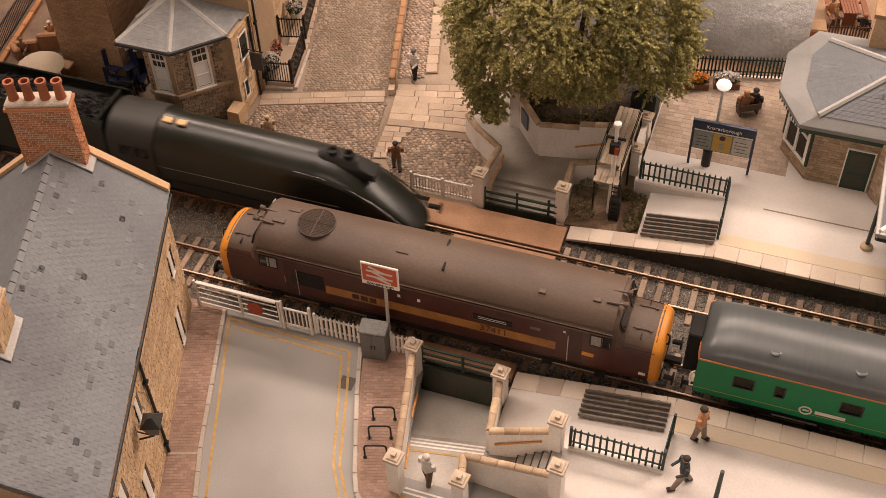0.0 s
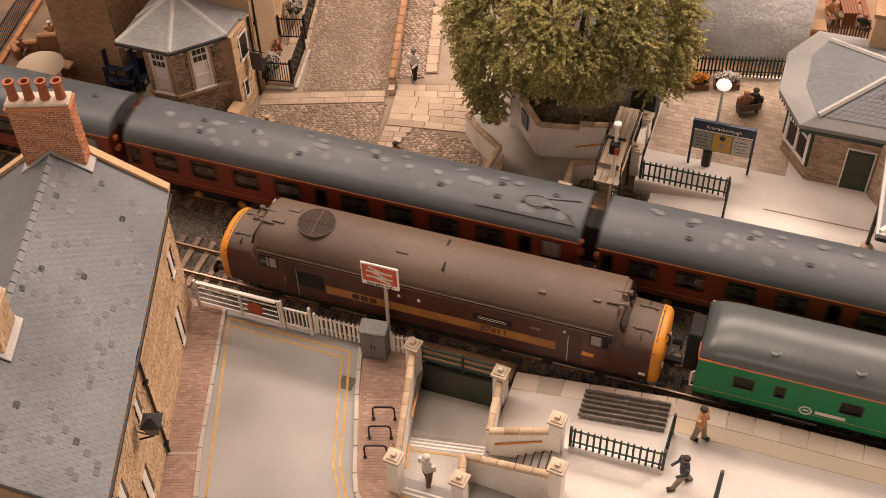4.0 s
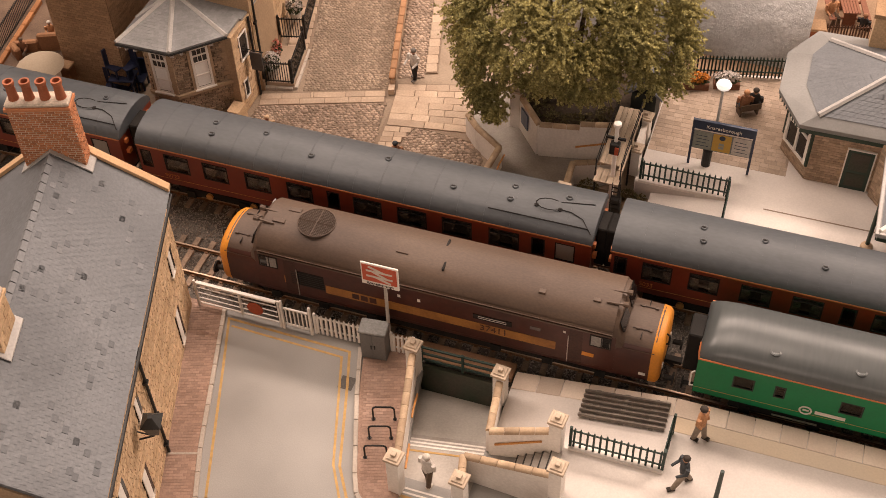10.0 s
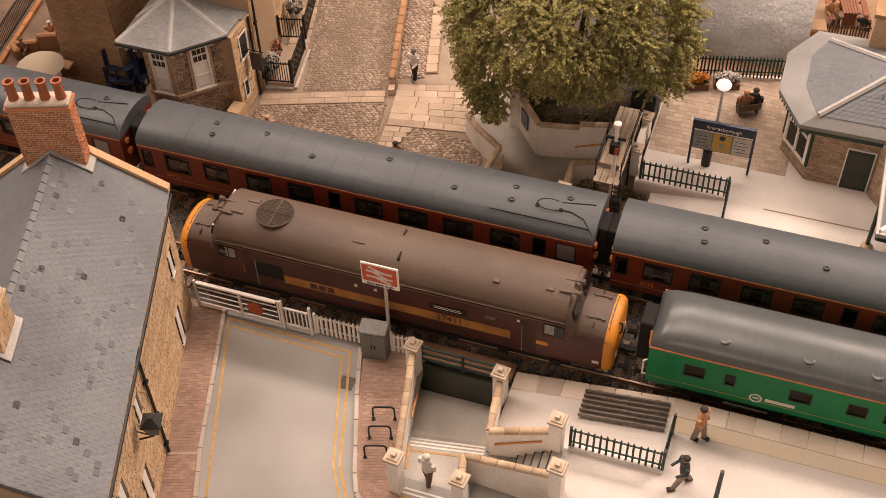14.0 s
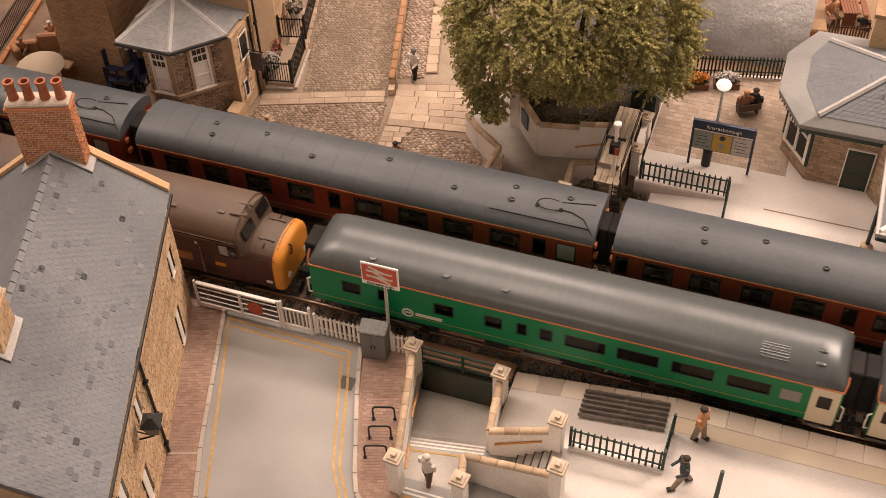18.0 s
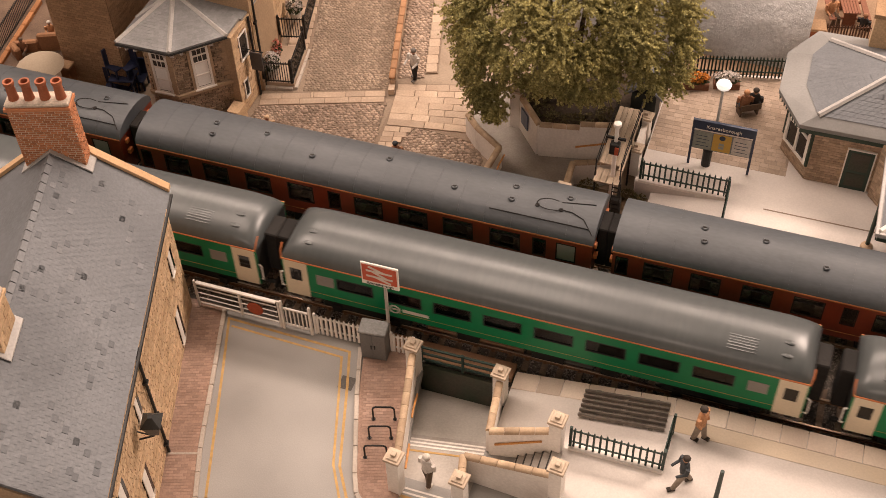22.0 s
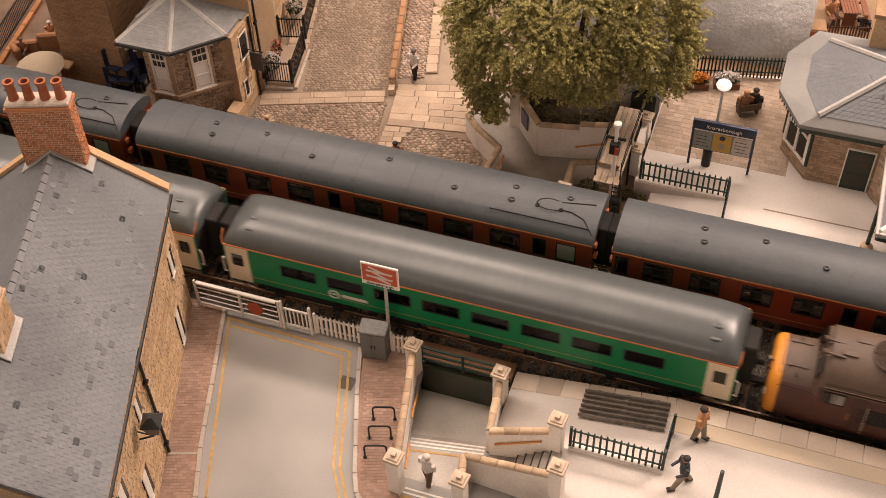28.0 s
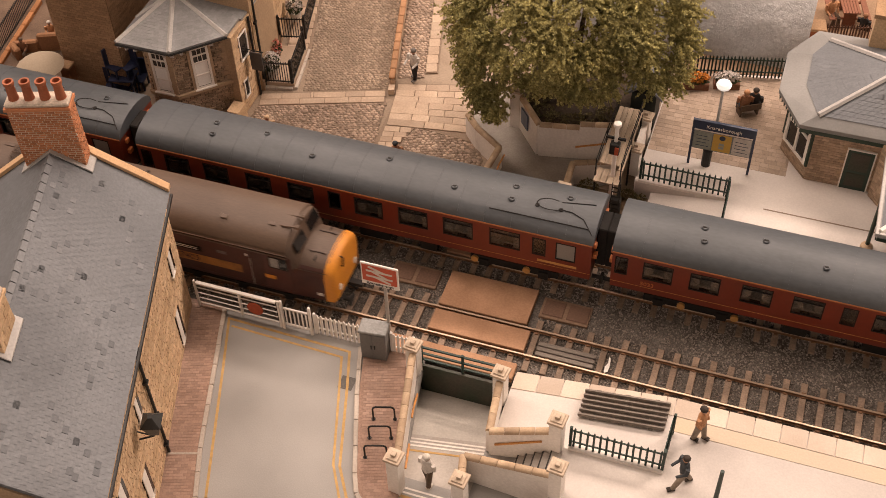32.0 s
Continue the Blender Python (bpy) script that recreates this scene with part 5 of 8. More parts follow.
def chimney(parent, x0, x1, y0, y1, z0, z1, pots, brick=True):
    m, jm = (BRICK, BRICKMORTAR) if brick else (STONE, MORTAR)
    c = part("chimney", B(x0 + 0.02, x1 - 0.02, y0 + 0.02, y1 - 0.02, z0, z1), jm, parent, "orange brick chimney stack" if brick else "stone chimney stack")
    rh, ln = (0.10, 0.25) if brick else (0.3, 0.6)
    for W, fr, one in ((y1 - y0, lambda u, v, n: (x1 - 0.02 + n, y0 + u, z0 + v), 230), (x1 - x0, lambda u, v, n: (x0 + u, y1 - 0.02 + n, z0 + v), 70), (x1 - x0, lambda u, v, n: (x0 + u, y0 + 0.02 - n, z0 + v), 0), (y1 - y0, lambda u, v, n: (x0 + 0.02 - n, y0 + u, z0 + v), 0)):
        tagged(part("brick_course", courses("brick_course", W, z1 - z0, rh, ln, 0.03, 0.02, m, fr=fr, jit=0.08, singly=(c, "brick", BRICK_P, one) if brick else None), m, c), kind="stuff")
    cap = bmesh.new()
    box(cap, x0 - 0.06, x1 + 0.06, y0 - 0.06, y1 + 0.06, z1 - 0.14, z1 - 0.02)
    part("brick_band", cap, m, c)
    part("chimney_cap", B(x0 - 0.02, x1 + 0.02, y0 - 0.02, y1 + 0.02, z1 - 0.02, z1 + 0.14), mat("pale_flaunching", (0.56, 0.47, 0.38), 0.9), c, "pale mortar cap", bevel=0.05)
    for k in range(pots):
        y = y0 + (y1 - y0) * (k + 0.5) / pots
        bm = bmesh.new()
        xc = (x0 + x1) / 2
        lathe(bm, [(0.19, z1 + 0.1), (0.17, z1 + 0.3), (0.15, z1 + 0.72), (0.19, z1 + 0.76), (0.19, z1 + 0.88), (0.13, z1 + 0.88), (0.12, z1 + 0.5)], (xc, y, 0), 14)
        part("chimney_pot", bm, TERRACOTTA, c, "terracotta chimney pot", smooth=True)
    # lead flashing where the stack meets the slates
    bm = bmesh.new()
    for s in (1, -1):
        ye = y1 if s == 1 else y0
        loft(bm, [[(x, RY, RIDGE + 0.12), (x, ye + s * 0.18, RIDGE + 0.12 - abs(ye + s * 0.18 - RY) * 0.77), (x, ye + s * 0.18, RIDGE + 0.05 - abs(ye + s * 0.18 - RY) * 0.77), (x, RY, RIDGE + 0.05)] for x in (x0 - 0.1, x1 + 0.16)])
    part("flashing", bm, LEAD, c, "grey lead flashing")
    return c


chimney(HOUSE, -0.2, 0.5, -4.35, -2.2, 7.4, 11.0, 4)
chimney(HOUSE, 7.9, 9.3, -4.5, -2.9, 7.6, 10.2, 0, brick=False)

# ---- crossing gate, wicket and picket fence ----
g = thing("crossing_gate", -20.45, -2.28, 0.09, 0, "white level crossing gate with a red disc", "gate")
for x in (0.0, 3.62):
    part("post", B(x - 0.045, x + 0.045, -0.05, 0.05, -0.05, 1.52), WHITE_PAINT, g, bevel=0.015)
for z, h, d in ((1.42, 0.10, 0.15), (1.12, 0.036, 0.05), (0.82, 0.036, 0.05), (0.52, 0.036, 0.05), (0.22, 0.05, 0.06)):
    part("rail", B(0.08, 3.54, -d / 2, d / 2, z - h / 2, z + h / 2), WHITE_PAINT, g, bevel=0.01)
part("stile", B(1.9, 1.98, -0.05, 0.05, 0.1, 1.36), WHITE_PAINT, g)
bm = bmesh.new()
cyl(bm, (2.62, -0.11, 0.80), (2.62, -0.07, 0.80), 0.34, 0.34, 24)
part("warning_disc", bm, mat("red_disc_paint", (0.42, 0.075, 0.025), 0.5), g, "red warning disc")
w = thing("wicket_gate", -16.72, -2.26, 0.05, 0, "small white wicket gate beside the crossing gate", "gate")
for x in (0.0, 1.2):
    bm = bmesh.new()
    box(bm, x - 0.05, x + 0.05, -0.05, 0.05, -0.05, 1.46)
    lathe(bm, [(0.03, 1.46), (0.075, 1.51), (0.06, 1.58), (0.01, 1.61)], (x, 0, 0), 8)
    part("post", bm, WHITE_PAINT, w, "white post with a ball top")
for i in range(6):
    x = 0.17 + i * 0.172
    part("bar", B(x - 0.025, x + 0.025, -0.02, 0.02, 0.2, 1.25), WHITE_PAINT, w)
for z in (0.25, 1.2):
    part("rail", B(0.08, 1.12, -0.035, 0.035, z - 0.035, z + 0.035), WHITE_PAINT, w)
picket_fence(-15.4, -2.12, -13.3, -2.1, 0.0, 1.15, 11, "white wooden picket fence along the track", m=WHITE_PAINT, w=0.10)
picket_fence(-12.2, -2.1, -11.3, -2.08, 0.0, 1.15, 5, "white wooden picket fence beside the cabinet", m=WHITE_PAINT, w=0.10)

# ---- cabinet, station sign, cycle hoops ----
GREY_STEEL = mat("grey_cabinet_steel", (0.16, 0.16, 0.155), 0.55, vary=0.1)
c = thing("equipment_cabinet", -12.75, -2.42, 0.09, 6, "grey steel trackside equipment cabinet", "cabinet")
part("body", B(-0.5, 0.5, -0.3, 0.3, 0, 1.52), GREY_STEEL, c, bevel=0.02)
part("lid", B(-0.55, 0.55, -0.36, 0.36, 1.52, 1.64), mat("pale_cabinet_lid", (0.26, 0.26, 0.25), 0.5), c, "paler overhanging lid", bevel=0.03)
for s in (-1, 1):
    d = part("door", B(*sorted((s * 0.02, s * 0.47)), -0.32, -0.3, 0.08, 1.46), GREY_STEEL, c)
    part("handle", B(*sorted((s * 0.05, s * 0.09)), -0.35, -0.32, 0.65, 0.85), BLACK, d)
s = thing("station_sign", -12.30, -2.02, 0.05, 0, "red and white railway sign on a pale post", "sign")
bm = bmesh.new()
cyl(bm, (0, 0, 0), (0, 0, 4.0), 0.075, 0.065, 10)
part("post", bm, mat("pale_sign_post", (0.42, 0.39, 0.35), 0.5, vary=0.08), s)
bd = part("board", B(-0.86, 0.60, -0.13, -0.05, 3.76, 4.92), WHITE_PAINT, s, "white sign board", bevel=0.02)
RED = mat("sign_red", (0.52, 0.085, 0.035), 0.45, vary=0.06)
part("red_panel", B(-0.80, 0.54, -0.145, -0.13, 4.0, 4.85), RED, bd, "red panel")
bm = bmesh.new()
for z in (4.28, 4.56):
    box(bm, -0.64, 0.38, -0.155, -0.145, z - 0.045, z + 0.045)
for (xa, za, xb, zb) in ((-0.55, 4.78, 0.02, 4.57), (-0.40, 4.55, 0.15, 4.29), (-0.27, 4.27, 0.30, 4.06)):
    d = Vector((xb - xa, 0, zb - za)).normalized()
    n = Vector((-d.z, 0, d.x)) * 0.05
    a, b = Vector((xa, 0, za)), Vector((xb, 0, zb))
    loft(bm, [[p - n + Vector((0, y, 0)), p + n + Vector((0, y, 0))] + [p + n + Vector((0, y2, 0)), p - n + Vector((0, y2, 0))] for p, y, y2 in ((a, -0.154, -0.145), (b, -0.154, -0.145))])
part("emblem", bm, WHITE_MARK, bd, "white barred emblem")
lettering("Knaresborough", 0.17, BLACK, bd, P(-0.13, -0.137, 3.88, 90, 0, 0), label="black station name")

for k, (x, y) in enumerate(((-11.36, -5.24), (-11.2, -6.07), (-11.05, -6.9))):
    h = thing("cycle_hoop", x, y, 0.1, 17, "black steel cycle parking hoop on the brick pavement", "cycle hoop", "cycle hoops")
    bm = bmesh.new()
    tube(bm, [(-0.4, 0, 0), (-0.4, 0, 0.62), (-0.36, 0, 0.72), (-0.28, 0, 0.76), (0.28, 0, 0.76), (0.36, 0, 0.72), (0.4, 0, 0.62), (0.4, 0, 0)], 0.035, 8)
    part("hoop", bm, BLACK, h, smooth=True)
    for sx in (-0.4, 0.4):
        bm = bmesh.new()
        cyl(bm, (sx, 0, 0), (sx, 0, 0.025), 0.08, 0.08, 10)
        part("foot_plate", bm, BLACK, h)


# ---- front steps down to the subway ----
def pillar(x, y, z0, z1, w=0.46, label="white rendered gate pillar with a stepped stone cap"):
    t = thing("gate_pillar", x, y, z0, -6, label, "pillar", "gate pillars")
    h = z1 - z0
    part("shaft", B(-w / 2, w / 2, -w / 2, w / 2, -0.1, h - 0.2), WHITE_WALL, t, bevel=0.012)
    bm = bmesh.new()
    for r, a, b in ((w / 2 + 0.07, h - 0.2, h - 0.08), (w / 2 - 0.02, h - 0.08, h - 0.03)):
        box(bm, -r, r, -r, r, a, b)
    c = part("cap", bm, CAPSTONE, t, "stepped stone cap", bevel=0.012)
    part("finial", B(-0.09, 0.09, -0.09, 0.09, h - 0.03, h + 0.09), CAPSTONE, c, bevel=0.01)
    return t


def low_wall(a, b, z0, za, zb, th=0.24, cop=True, label="white rendered wall with a stone coping", mcop=None):
    """A wall from a to b with its top from za to zb; its coping stones are parts."""
    L = math.hypot(b[0] - a[0], b[1] - a[1])
    ang = math.degrees(math.atan2(b[1] - a[1], b[0] - a[0]))
    t = thing("boundary_wall", a[0], a[1], 0, ang, label, "wall", "boundary walls")
    bm = bmesh.new()
    loft(bm, [[(0, y, z0), (L, y, z0), (L, y, zb), (0, y, za)] for y in (-th / 2, th / 2)])
    part("wall", bm, WHITE_WALL, t)
    if cop:
        n = max(1, round(L / 0.62))
        for i in range(n):
            x0, x1 = L * i / n + 0.008, L * (i + 1) / n - 0.008
            q0, q1 = za + (zb - za) * i / n, za + (zb - za) * (i + 1) / n
            bm = bmesh.new()
            rr = th / 2 + 0.025
            loft(bm, [[(x, rr * math.cos(a), q + (0.15 if 0 < a < 3.1 else 0.05) * max(0.0, math.sin(a)) ** 0.7) for a in [math.pi * j / 8 for j in range(9)]] for x, q in ((x0, q0), (x1, q1))])
            part("coping_stone", bm, mcop or COPING, t, smooth=True)
    return t


A, Bp, Cp, G, D, E, F, F2 = (-9.9, -7.85), (-11.06, -2.72), (-7.55, -2.95), (-7.25, -5.35), (-4.88, -4.98), (-4.38, -6.85), (-7.5, -7.95), (-7.82, -6.62)
pillar(*A, 0, 2.2)
pillar(*Bp, 0, 1.75)
pillar(*Cp, 0, 1.75)
pillar(*D, 0.5, 2.7)
pillar(*E, 0.5, 2.72)
pillar(*F, 0, 2.1)
low_wall((-9.95, -7.6), (-11.0, -2.98), -1.9, 1.32, 1.32)
low_wall((-7.52, -3.2), (-7.25, -5.35), -1.9, 1.28, 1.28)
low_wall((-7.25, -5.35), (-5.1, -5.0), -0.4, 1.28, 1.75)
low_wall((-7.78, -6.62), (-4.62, -6.82), -0.4, 1.3, 1.9)
low_wall((-7.55, -7.7), (-7.8, -6.62), -0.4, 1.3, 1.3)
STEPG = mat("grey_step_concrete", (0.45, 0.41, 0.365), 0.7, c2=(0.34, 0.31, 0.275), big=0.6, vary=0.08)
NOSING = mat("white_step_nosing", (0.78, 0.73, 0.67), 0.7, vary=0.05)
SKEW = Matrix.Translation((0, 0.55, 0)) @ Matrix.Rotation(radians(9), 4, "Z") @ Matrix.Translation((0, -0.55, 0))
st = thing("subway_steps", -9.0, -6.0, -1.9, 0, "grey concrete steps with white nosings down to the subway", "steps")
for i in range(4):
    y = 0.12 + i * 0.26
    z = 1.88 - 0.17 * (i + 1)
    xl, xr = -1.46 - 0.05 * i, 1.64 - 0.04 * i
    sp = part("step", B(xl, xr, y, y + 0.27, 0.0, z, m=SKEW), STEPG, st)
    if i < 3:
        part("nosing", B(xl, xr, y + 0.19, y + 0.262, z, z + 0.012, m=SKEW), NOSING, sp, "white nosing")
part("landing", B(-1.35, 1.6, -2.2, 0.12, 1.4, 1.88, m=SKEW), STEPG, st)
part("tactile_line", B(-1.35, 1.6, -0.02, 0.06, 1.88, 1.892, m=SKEW), YELLOW, st, "worn yellow line")
for y in (-1.72, -1.90):
    part("nosing", B(-0.78, 1.2, y - 0.035, y + 0.035, 1.88, 1.916), NOSING, st, "white nosing")
part("tactile_line", B(-0.75, 1.25, -2.12, -2.02, 1.88, 1.914), YELLOW, st, "worn yellow line")
bm = bmesh.new()
loft(bm, [[(x, 0.8, 0.0), (x, 0.8, 1.19), (x, 1.2, 1.19), (x, 3.75, 0.35), (x, 3.75, 0.0)] for x in (-2.05, 1.6)])
part("subway_floor", bm, mat("damp_grey_floor", (0.55, 0.515, 0.46), 0.3, c2=(0.43, 0.40, 0.36), big=0.5, fine=12, vary=0.08), st, "sloping grey subway floor")
up = thing("platform_steps", -7.2, -5.9, -0.1, 0, "grey concrete steps up to the platform", "steps")
for i in range(5):
    part("step", B(1.0 + i * 0.3, 2.62, -0.75, 0.7, 0.0, 0.1 + 0.18 * (i + 1)), STEPG, up)
    part("nosing", B(1.0 + i * 0.3, 1.05 + i * 0.3, -0.75, 0.7, 0.1 + 0.18 * (i + 1), 0.112 + 0.18 * (i + 1)), mat("dark_step_nosing", (0.06, 0.055, 0.05), 0.8), up, "dark nosing")
gp = thing("subway_railing", -9.2, -2.3, 0.0, 0, "dark green railing over a green panelled subway wall", "railing", "subway railings")
part("panel", B(-1.75, 1.6, -0.12, 0.0, -1.95, 0.06), GREEN_PANEL, gp, "dark green panel")
for z in (0.32, 0.68, 1.04):
    part("rail", B(-1.75, 1.6, -0.04, 0.04, z - 0.035, z + 0.035), GREEN_IRON, gp)
for x in (-1.7, -0.05, 1.5):
    bm = bmesh.new()
    cyl(bm, (x, 0, 0.0), (x, 0, 1.14), 0.055, 0.055, 8)
    part("post", bm, GREEN_IRON, gp)


def handrail(pts, label="orange painted steel handrail on the wall"):
    t = thing("handrail", *pts[0], 0, label, "handrail", "handrails")
    o = Vector(pts[0])
    bm = bmesh.new()
    tube(bm, [Vector(p) - o for p in pts], 0.042, 8)
    part("rail", bm, mat("orange_handrail", (0.55, 0.25, 0.07), 0.5), t)
    return t


handrail([(-10.28, -5.15, 0.55), (-10.37, -4.7, 0.55), (-10.58, -3.75, 0.05)])
handrail([(-9.68, -7.45, 0.85), (-9.9, -6.45, 0.85)])
handrail([(-7.0, -5.48, 0.75), (-5.35, -5.2, 1.3)])


# ---- back: yard, street, steps, planter ----
bm = bmesh.new()
prism(bm, [(-60, 6.45), (-11.45, 6.45), (-11.45, 8.45), (-7.95, 8.45), (-7.95, 6.5), (-7.3, 6.5), (-5.15, 9.1), (-5.15, 42), (-60, 42)], -0.5, -0.03)
solo("yard", bm, mat("yard_ground", (0.34, 0.265, 0.195), 0.9, c2=(0.27, 0.205, 0.15), big=0.5, vary=0.12), kind="structure", label="brown trodden ground behind the track")

SU, SV = Vector((0.944, 0.33)), Vector((-0.254, 0.967))
SO = Vector((-20.0, 11.5))


def st_xy(u, v):
    p = SO + SU * u + SV * v
    return (p.x, p.y)


def cobbles(name, poly, size, z, label, seed, dome=0.05, m=None, ang=19.3, owner=None):
    rng = random.Random(seed)
    verts, faces, single = [], [], []
    cx, cy = sum(p[0] for p in poly) / len(poly), sum(p[1] for p in poly) / len(poly)
    ca, sa = math.cos(radians(ang)), math.sin(radians(ang))
    n = int(14 / size)
    for j in range(-n, n):
        for i in range(-n, n):
            u = (i + (0.5 if j % 2 else 0) + rng.uniform(-0.3, 0.3)) * size
            v = (j + rng.uniform(-0.2, 0.2)) * size * 0.82
            x, y = cx + u * ca - v * sa, cy + u * sa + v * ca
            if not inside(poly, x, y):
                continue
            r = size * rng.uniform(0.36, 0.58)
            a0 = rng.uniform(0, 1)
            h = dome * rng.uniform(0.6, 1.2)
            k = len(verts)
            for rr, zz in ((1.0, 0.0), (0.82, 0.75), (0.42, 1.0)):
                for q in range(7):
                    t = a0 + q * 0.8976
                    verts.append((x + math.cos(t) * r * rr * 1.08, y + math.sin(t) * r * rr * 0.86, z + h * zz))
            if owner and len(single) < 280:
                me = mesh_from("cobble", verts[k:], [(q + lv, (q + 1) % 7 + lv, (q + 1) % 7 + lv + 7, q + lv + 7) for lv in (0, 7) for q in range(7)] + [tuple(range(14, 21))], COBBLE_P, True)
                part("cobble", me, COBBLE_P, owner)
                single.append(k)
                del verts[k:]
                continue
            for lv in (0, 7):
                for q in range(7):
                    faces.append((k + lv + q, k + lv + (q + 1) % 7, k + lv + 7 + (q + 1) % 7, k + lv + 7 + q))
            faces.append(tuple(k + 14 + q for q in range(7)))
    return solo(name, mesh_from(name, verts, faces, m or COBBLE, True), None, kind="stuff", label=label, category="cobbles")


COB_L = [(-23.6, 7.2), (-16.75, 7.2), (-17.25, 9.2), st_xy(2.35, -0.5), st_xy(-3.7, -0.5)]
COB_R = [(-15.7, 10.55), (-12.6, 10.25), (-12.1, 9.3), (-12.1, 7.0), (-15.55, 7.0), (-16.35, 8.2)]
STREET = [st_xy(-1.75, 0.5), st_xy(2.3, 0.5), st_xy(2.3, 15), st_xy(-2.0, 15)]
LANE = [st_xy(2.7, 1.35), st_xy(4.0, 1.35), st_xy(4.0, 12), st_xy(2.7, 12)]
BEDS = []
for nm, poly in (("cobble_bed", COB_L), ("cobble_bed", COB_R), ("cobble_bed", STREET), ("cobble_bed", LANE)):
    bm = bmesh.new()
    prism(bm, poly, -0.3, 0.0)
    BEDS.append(solo(nm, bm, COBBLE_BED, kind="structure", label="dark joints under the cobbles"))
cobbles("cobbles", COB_L, 0.185, 0.0, "rounded tan cobbles of the yard", 1)
cobbles("cobbles", COB_R, 0.20, 0.0, "rounded tan cobbles beside the stair wall", 2, owner=BEDS[1])
STREETM = mat("worn_street_sett", (0.36, 0.275, 0.20), 0.75, c2=(0.24, 0.182, 0.132), big=0.4, vary=0.14, island=0.24)
cobbles("cobbles", STREET, 0.17, 0.0, "worn tan street setts", 3, dome=0.03, m=STREETM)
cobbles("cobbles", LANE, 0.19, 0.0, "rounded tan cobbles of the side lane", 4, dome=0.05)


def flag_rows(owner, rows, z, th=0.05):
    """Flagstones: rows of (start, end, depth vector, widths)."""
    for (x0, y0), (x1, y1), depth, n in rows:
        d = Vector((x1 - x0, y1 - y0))
        L = d.length
        d.normalize()
        nn = Vector((-d.y, d.x)) * depth
        cuts = [0] + sorted(RNG.uniform(0.8, 1.2) * i for i in range(1, n)) + [n]
        tot = cuts[-1]
        for a, b in zip(cuts, cuts[1:]):
            p, q = Vector((x0, y0)) + d * (L * a / tot + 0.015), Vector((x0, y0)) + d * (L * b / tot - 0.015)
            g = nn * 0.97
            bm = bmesh.new()
            prism(bm, [(p.x, p.y), (q.x, q.y), (q.x + g.x, q.y + g.y), (p.x + g.x, p.y + g.y)], z - 0.2, z + th + RNG.uniform(-0.008, 0.01))
            part("flagstone", bm, FLAG, owner, bevel=0.008)


bm = bmesh.new()
prism(bm, [(-17.65, 13.3), (-14.0, 14.3), (-12.85, 10.9), (-12.6, 10.3), (-15.75, 10.6), (-16.4, 8.2), (-17.0, 8.0), (-17.25, 9.2), (-17.3, 11.5)], -0.3, 0.0)
FLAGJOINT = mat("sandy_flag_joint", (0.27, 0.20, 0.145), 0.95, vary=0.15)
WALKWAY = solo("walkway", bm, FLAGJOINT, kind="structure", label="flagstone walkway between the cobbles")
BAND = strip("pavement_3", [st_xy(-3.75, -0.5), st_xy(2.3, -0.5), st_xy(2.3, 0.5), st_xy(-3.75, 0.5)], -0.3, 0.0, FLAGJOINT, label="flagstone band across the street mouth")
rows = []
for i in range(2):
    rows.append((st_xy(-3.7, -0.45 + i * 0.42), st_xy(2.25, -0.45 + i * 0.42), 0.41, 6))
flag_rows(BAND, rows, 0.0)
LEFTPAVE = strip("pavement_4", [st_xy(-3.1, 3.4), st_xy(-1.8, 3.0), st_xy(-2.05, 15), st_xy(-3.3, 15)], -0.3, 0.04, FLAGJOINT, label="flagstone pavement beside the street")
flag_rows(LEFTPAVE, [(st_xy(-3.0, 3.5 + i * 0.62), st_xy(-1.95, 3.5 + i * 0.62), 0.6, 2 if i % 2 else 1) for i in range(16)], 0.04)
LANEPAVE = strip("pavement_5", [st_xy(4.02, 1.6), st_xy(4.62, 1.6), st_xy(4.62, 12), st_xy(4.02, 12)], -0.3, 0.04, FLAGJOINT, label="flagstone edge of the side lane")
flag_rows(LANEPAVE, [(st_xy(4.05, 1.65 + i * 0.66), st_xy(4.6, 1.65 + i * 0.66), 0.665, 1) for i in range(13)], 0.04)
# walkway rows, from the lane down to the crossing
wr = []
for i in range(7):
    f = i / 7
    a = Vector((-17.6, 13.2)).lerp(Vector((-17.1, 10.35)), f)
    b = Vector((-14.1, 14.15)).lerp(Vector((-12.95, 10.9)), f)
    wr.append((tuple(b), tuple(a), 0.46, 3 + i % 2))
for i in range(6):
    f = i / 6
    a = Vector((-17.15, 10.2)).lerp(Vector((-16.95, 8.0)), f)
    b = Vector((-15.9, 10.45)).lerp(Vector((-16.5, 8.15)), f)
    wr.append((tuple(b), tuple(a), 0.36, 2))
flag_rows(WALKWAY, wr, 0.0)

# low orange wall between the street and the lane
lw = thing("boundary_wall", *st_xy(2.32, 0.55), 0, 104.7, "orange sandstone wall along the street", "wall", "boundary walls")
part("wall", B(0, 12, -0.32, -0.1, -0.2, 0.56), DARKSTONE, lw)
OSAND = mat("orange_sandstone", (0.40, 0.215, 0.11), 0.85, c2=(0.30, 0.165, 0.085), vary=0.12, piece=0.12)
for i in range(17):
    part("coping_stone", B(i * 0.7 + 0.01, i * 0.7 + 0.69, -0.36, -0.06, 0.56, 0.70), OSAND, lw, bevel=0.04)
part("end_stone", B(-0.45, -0.03, -0.34, -0.06, -0.1, 0.3), FLAG, lw)

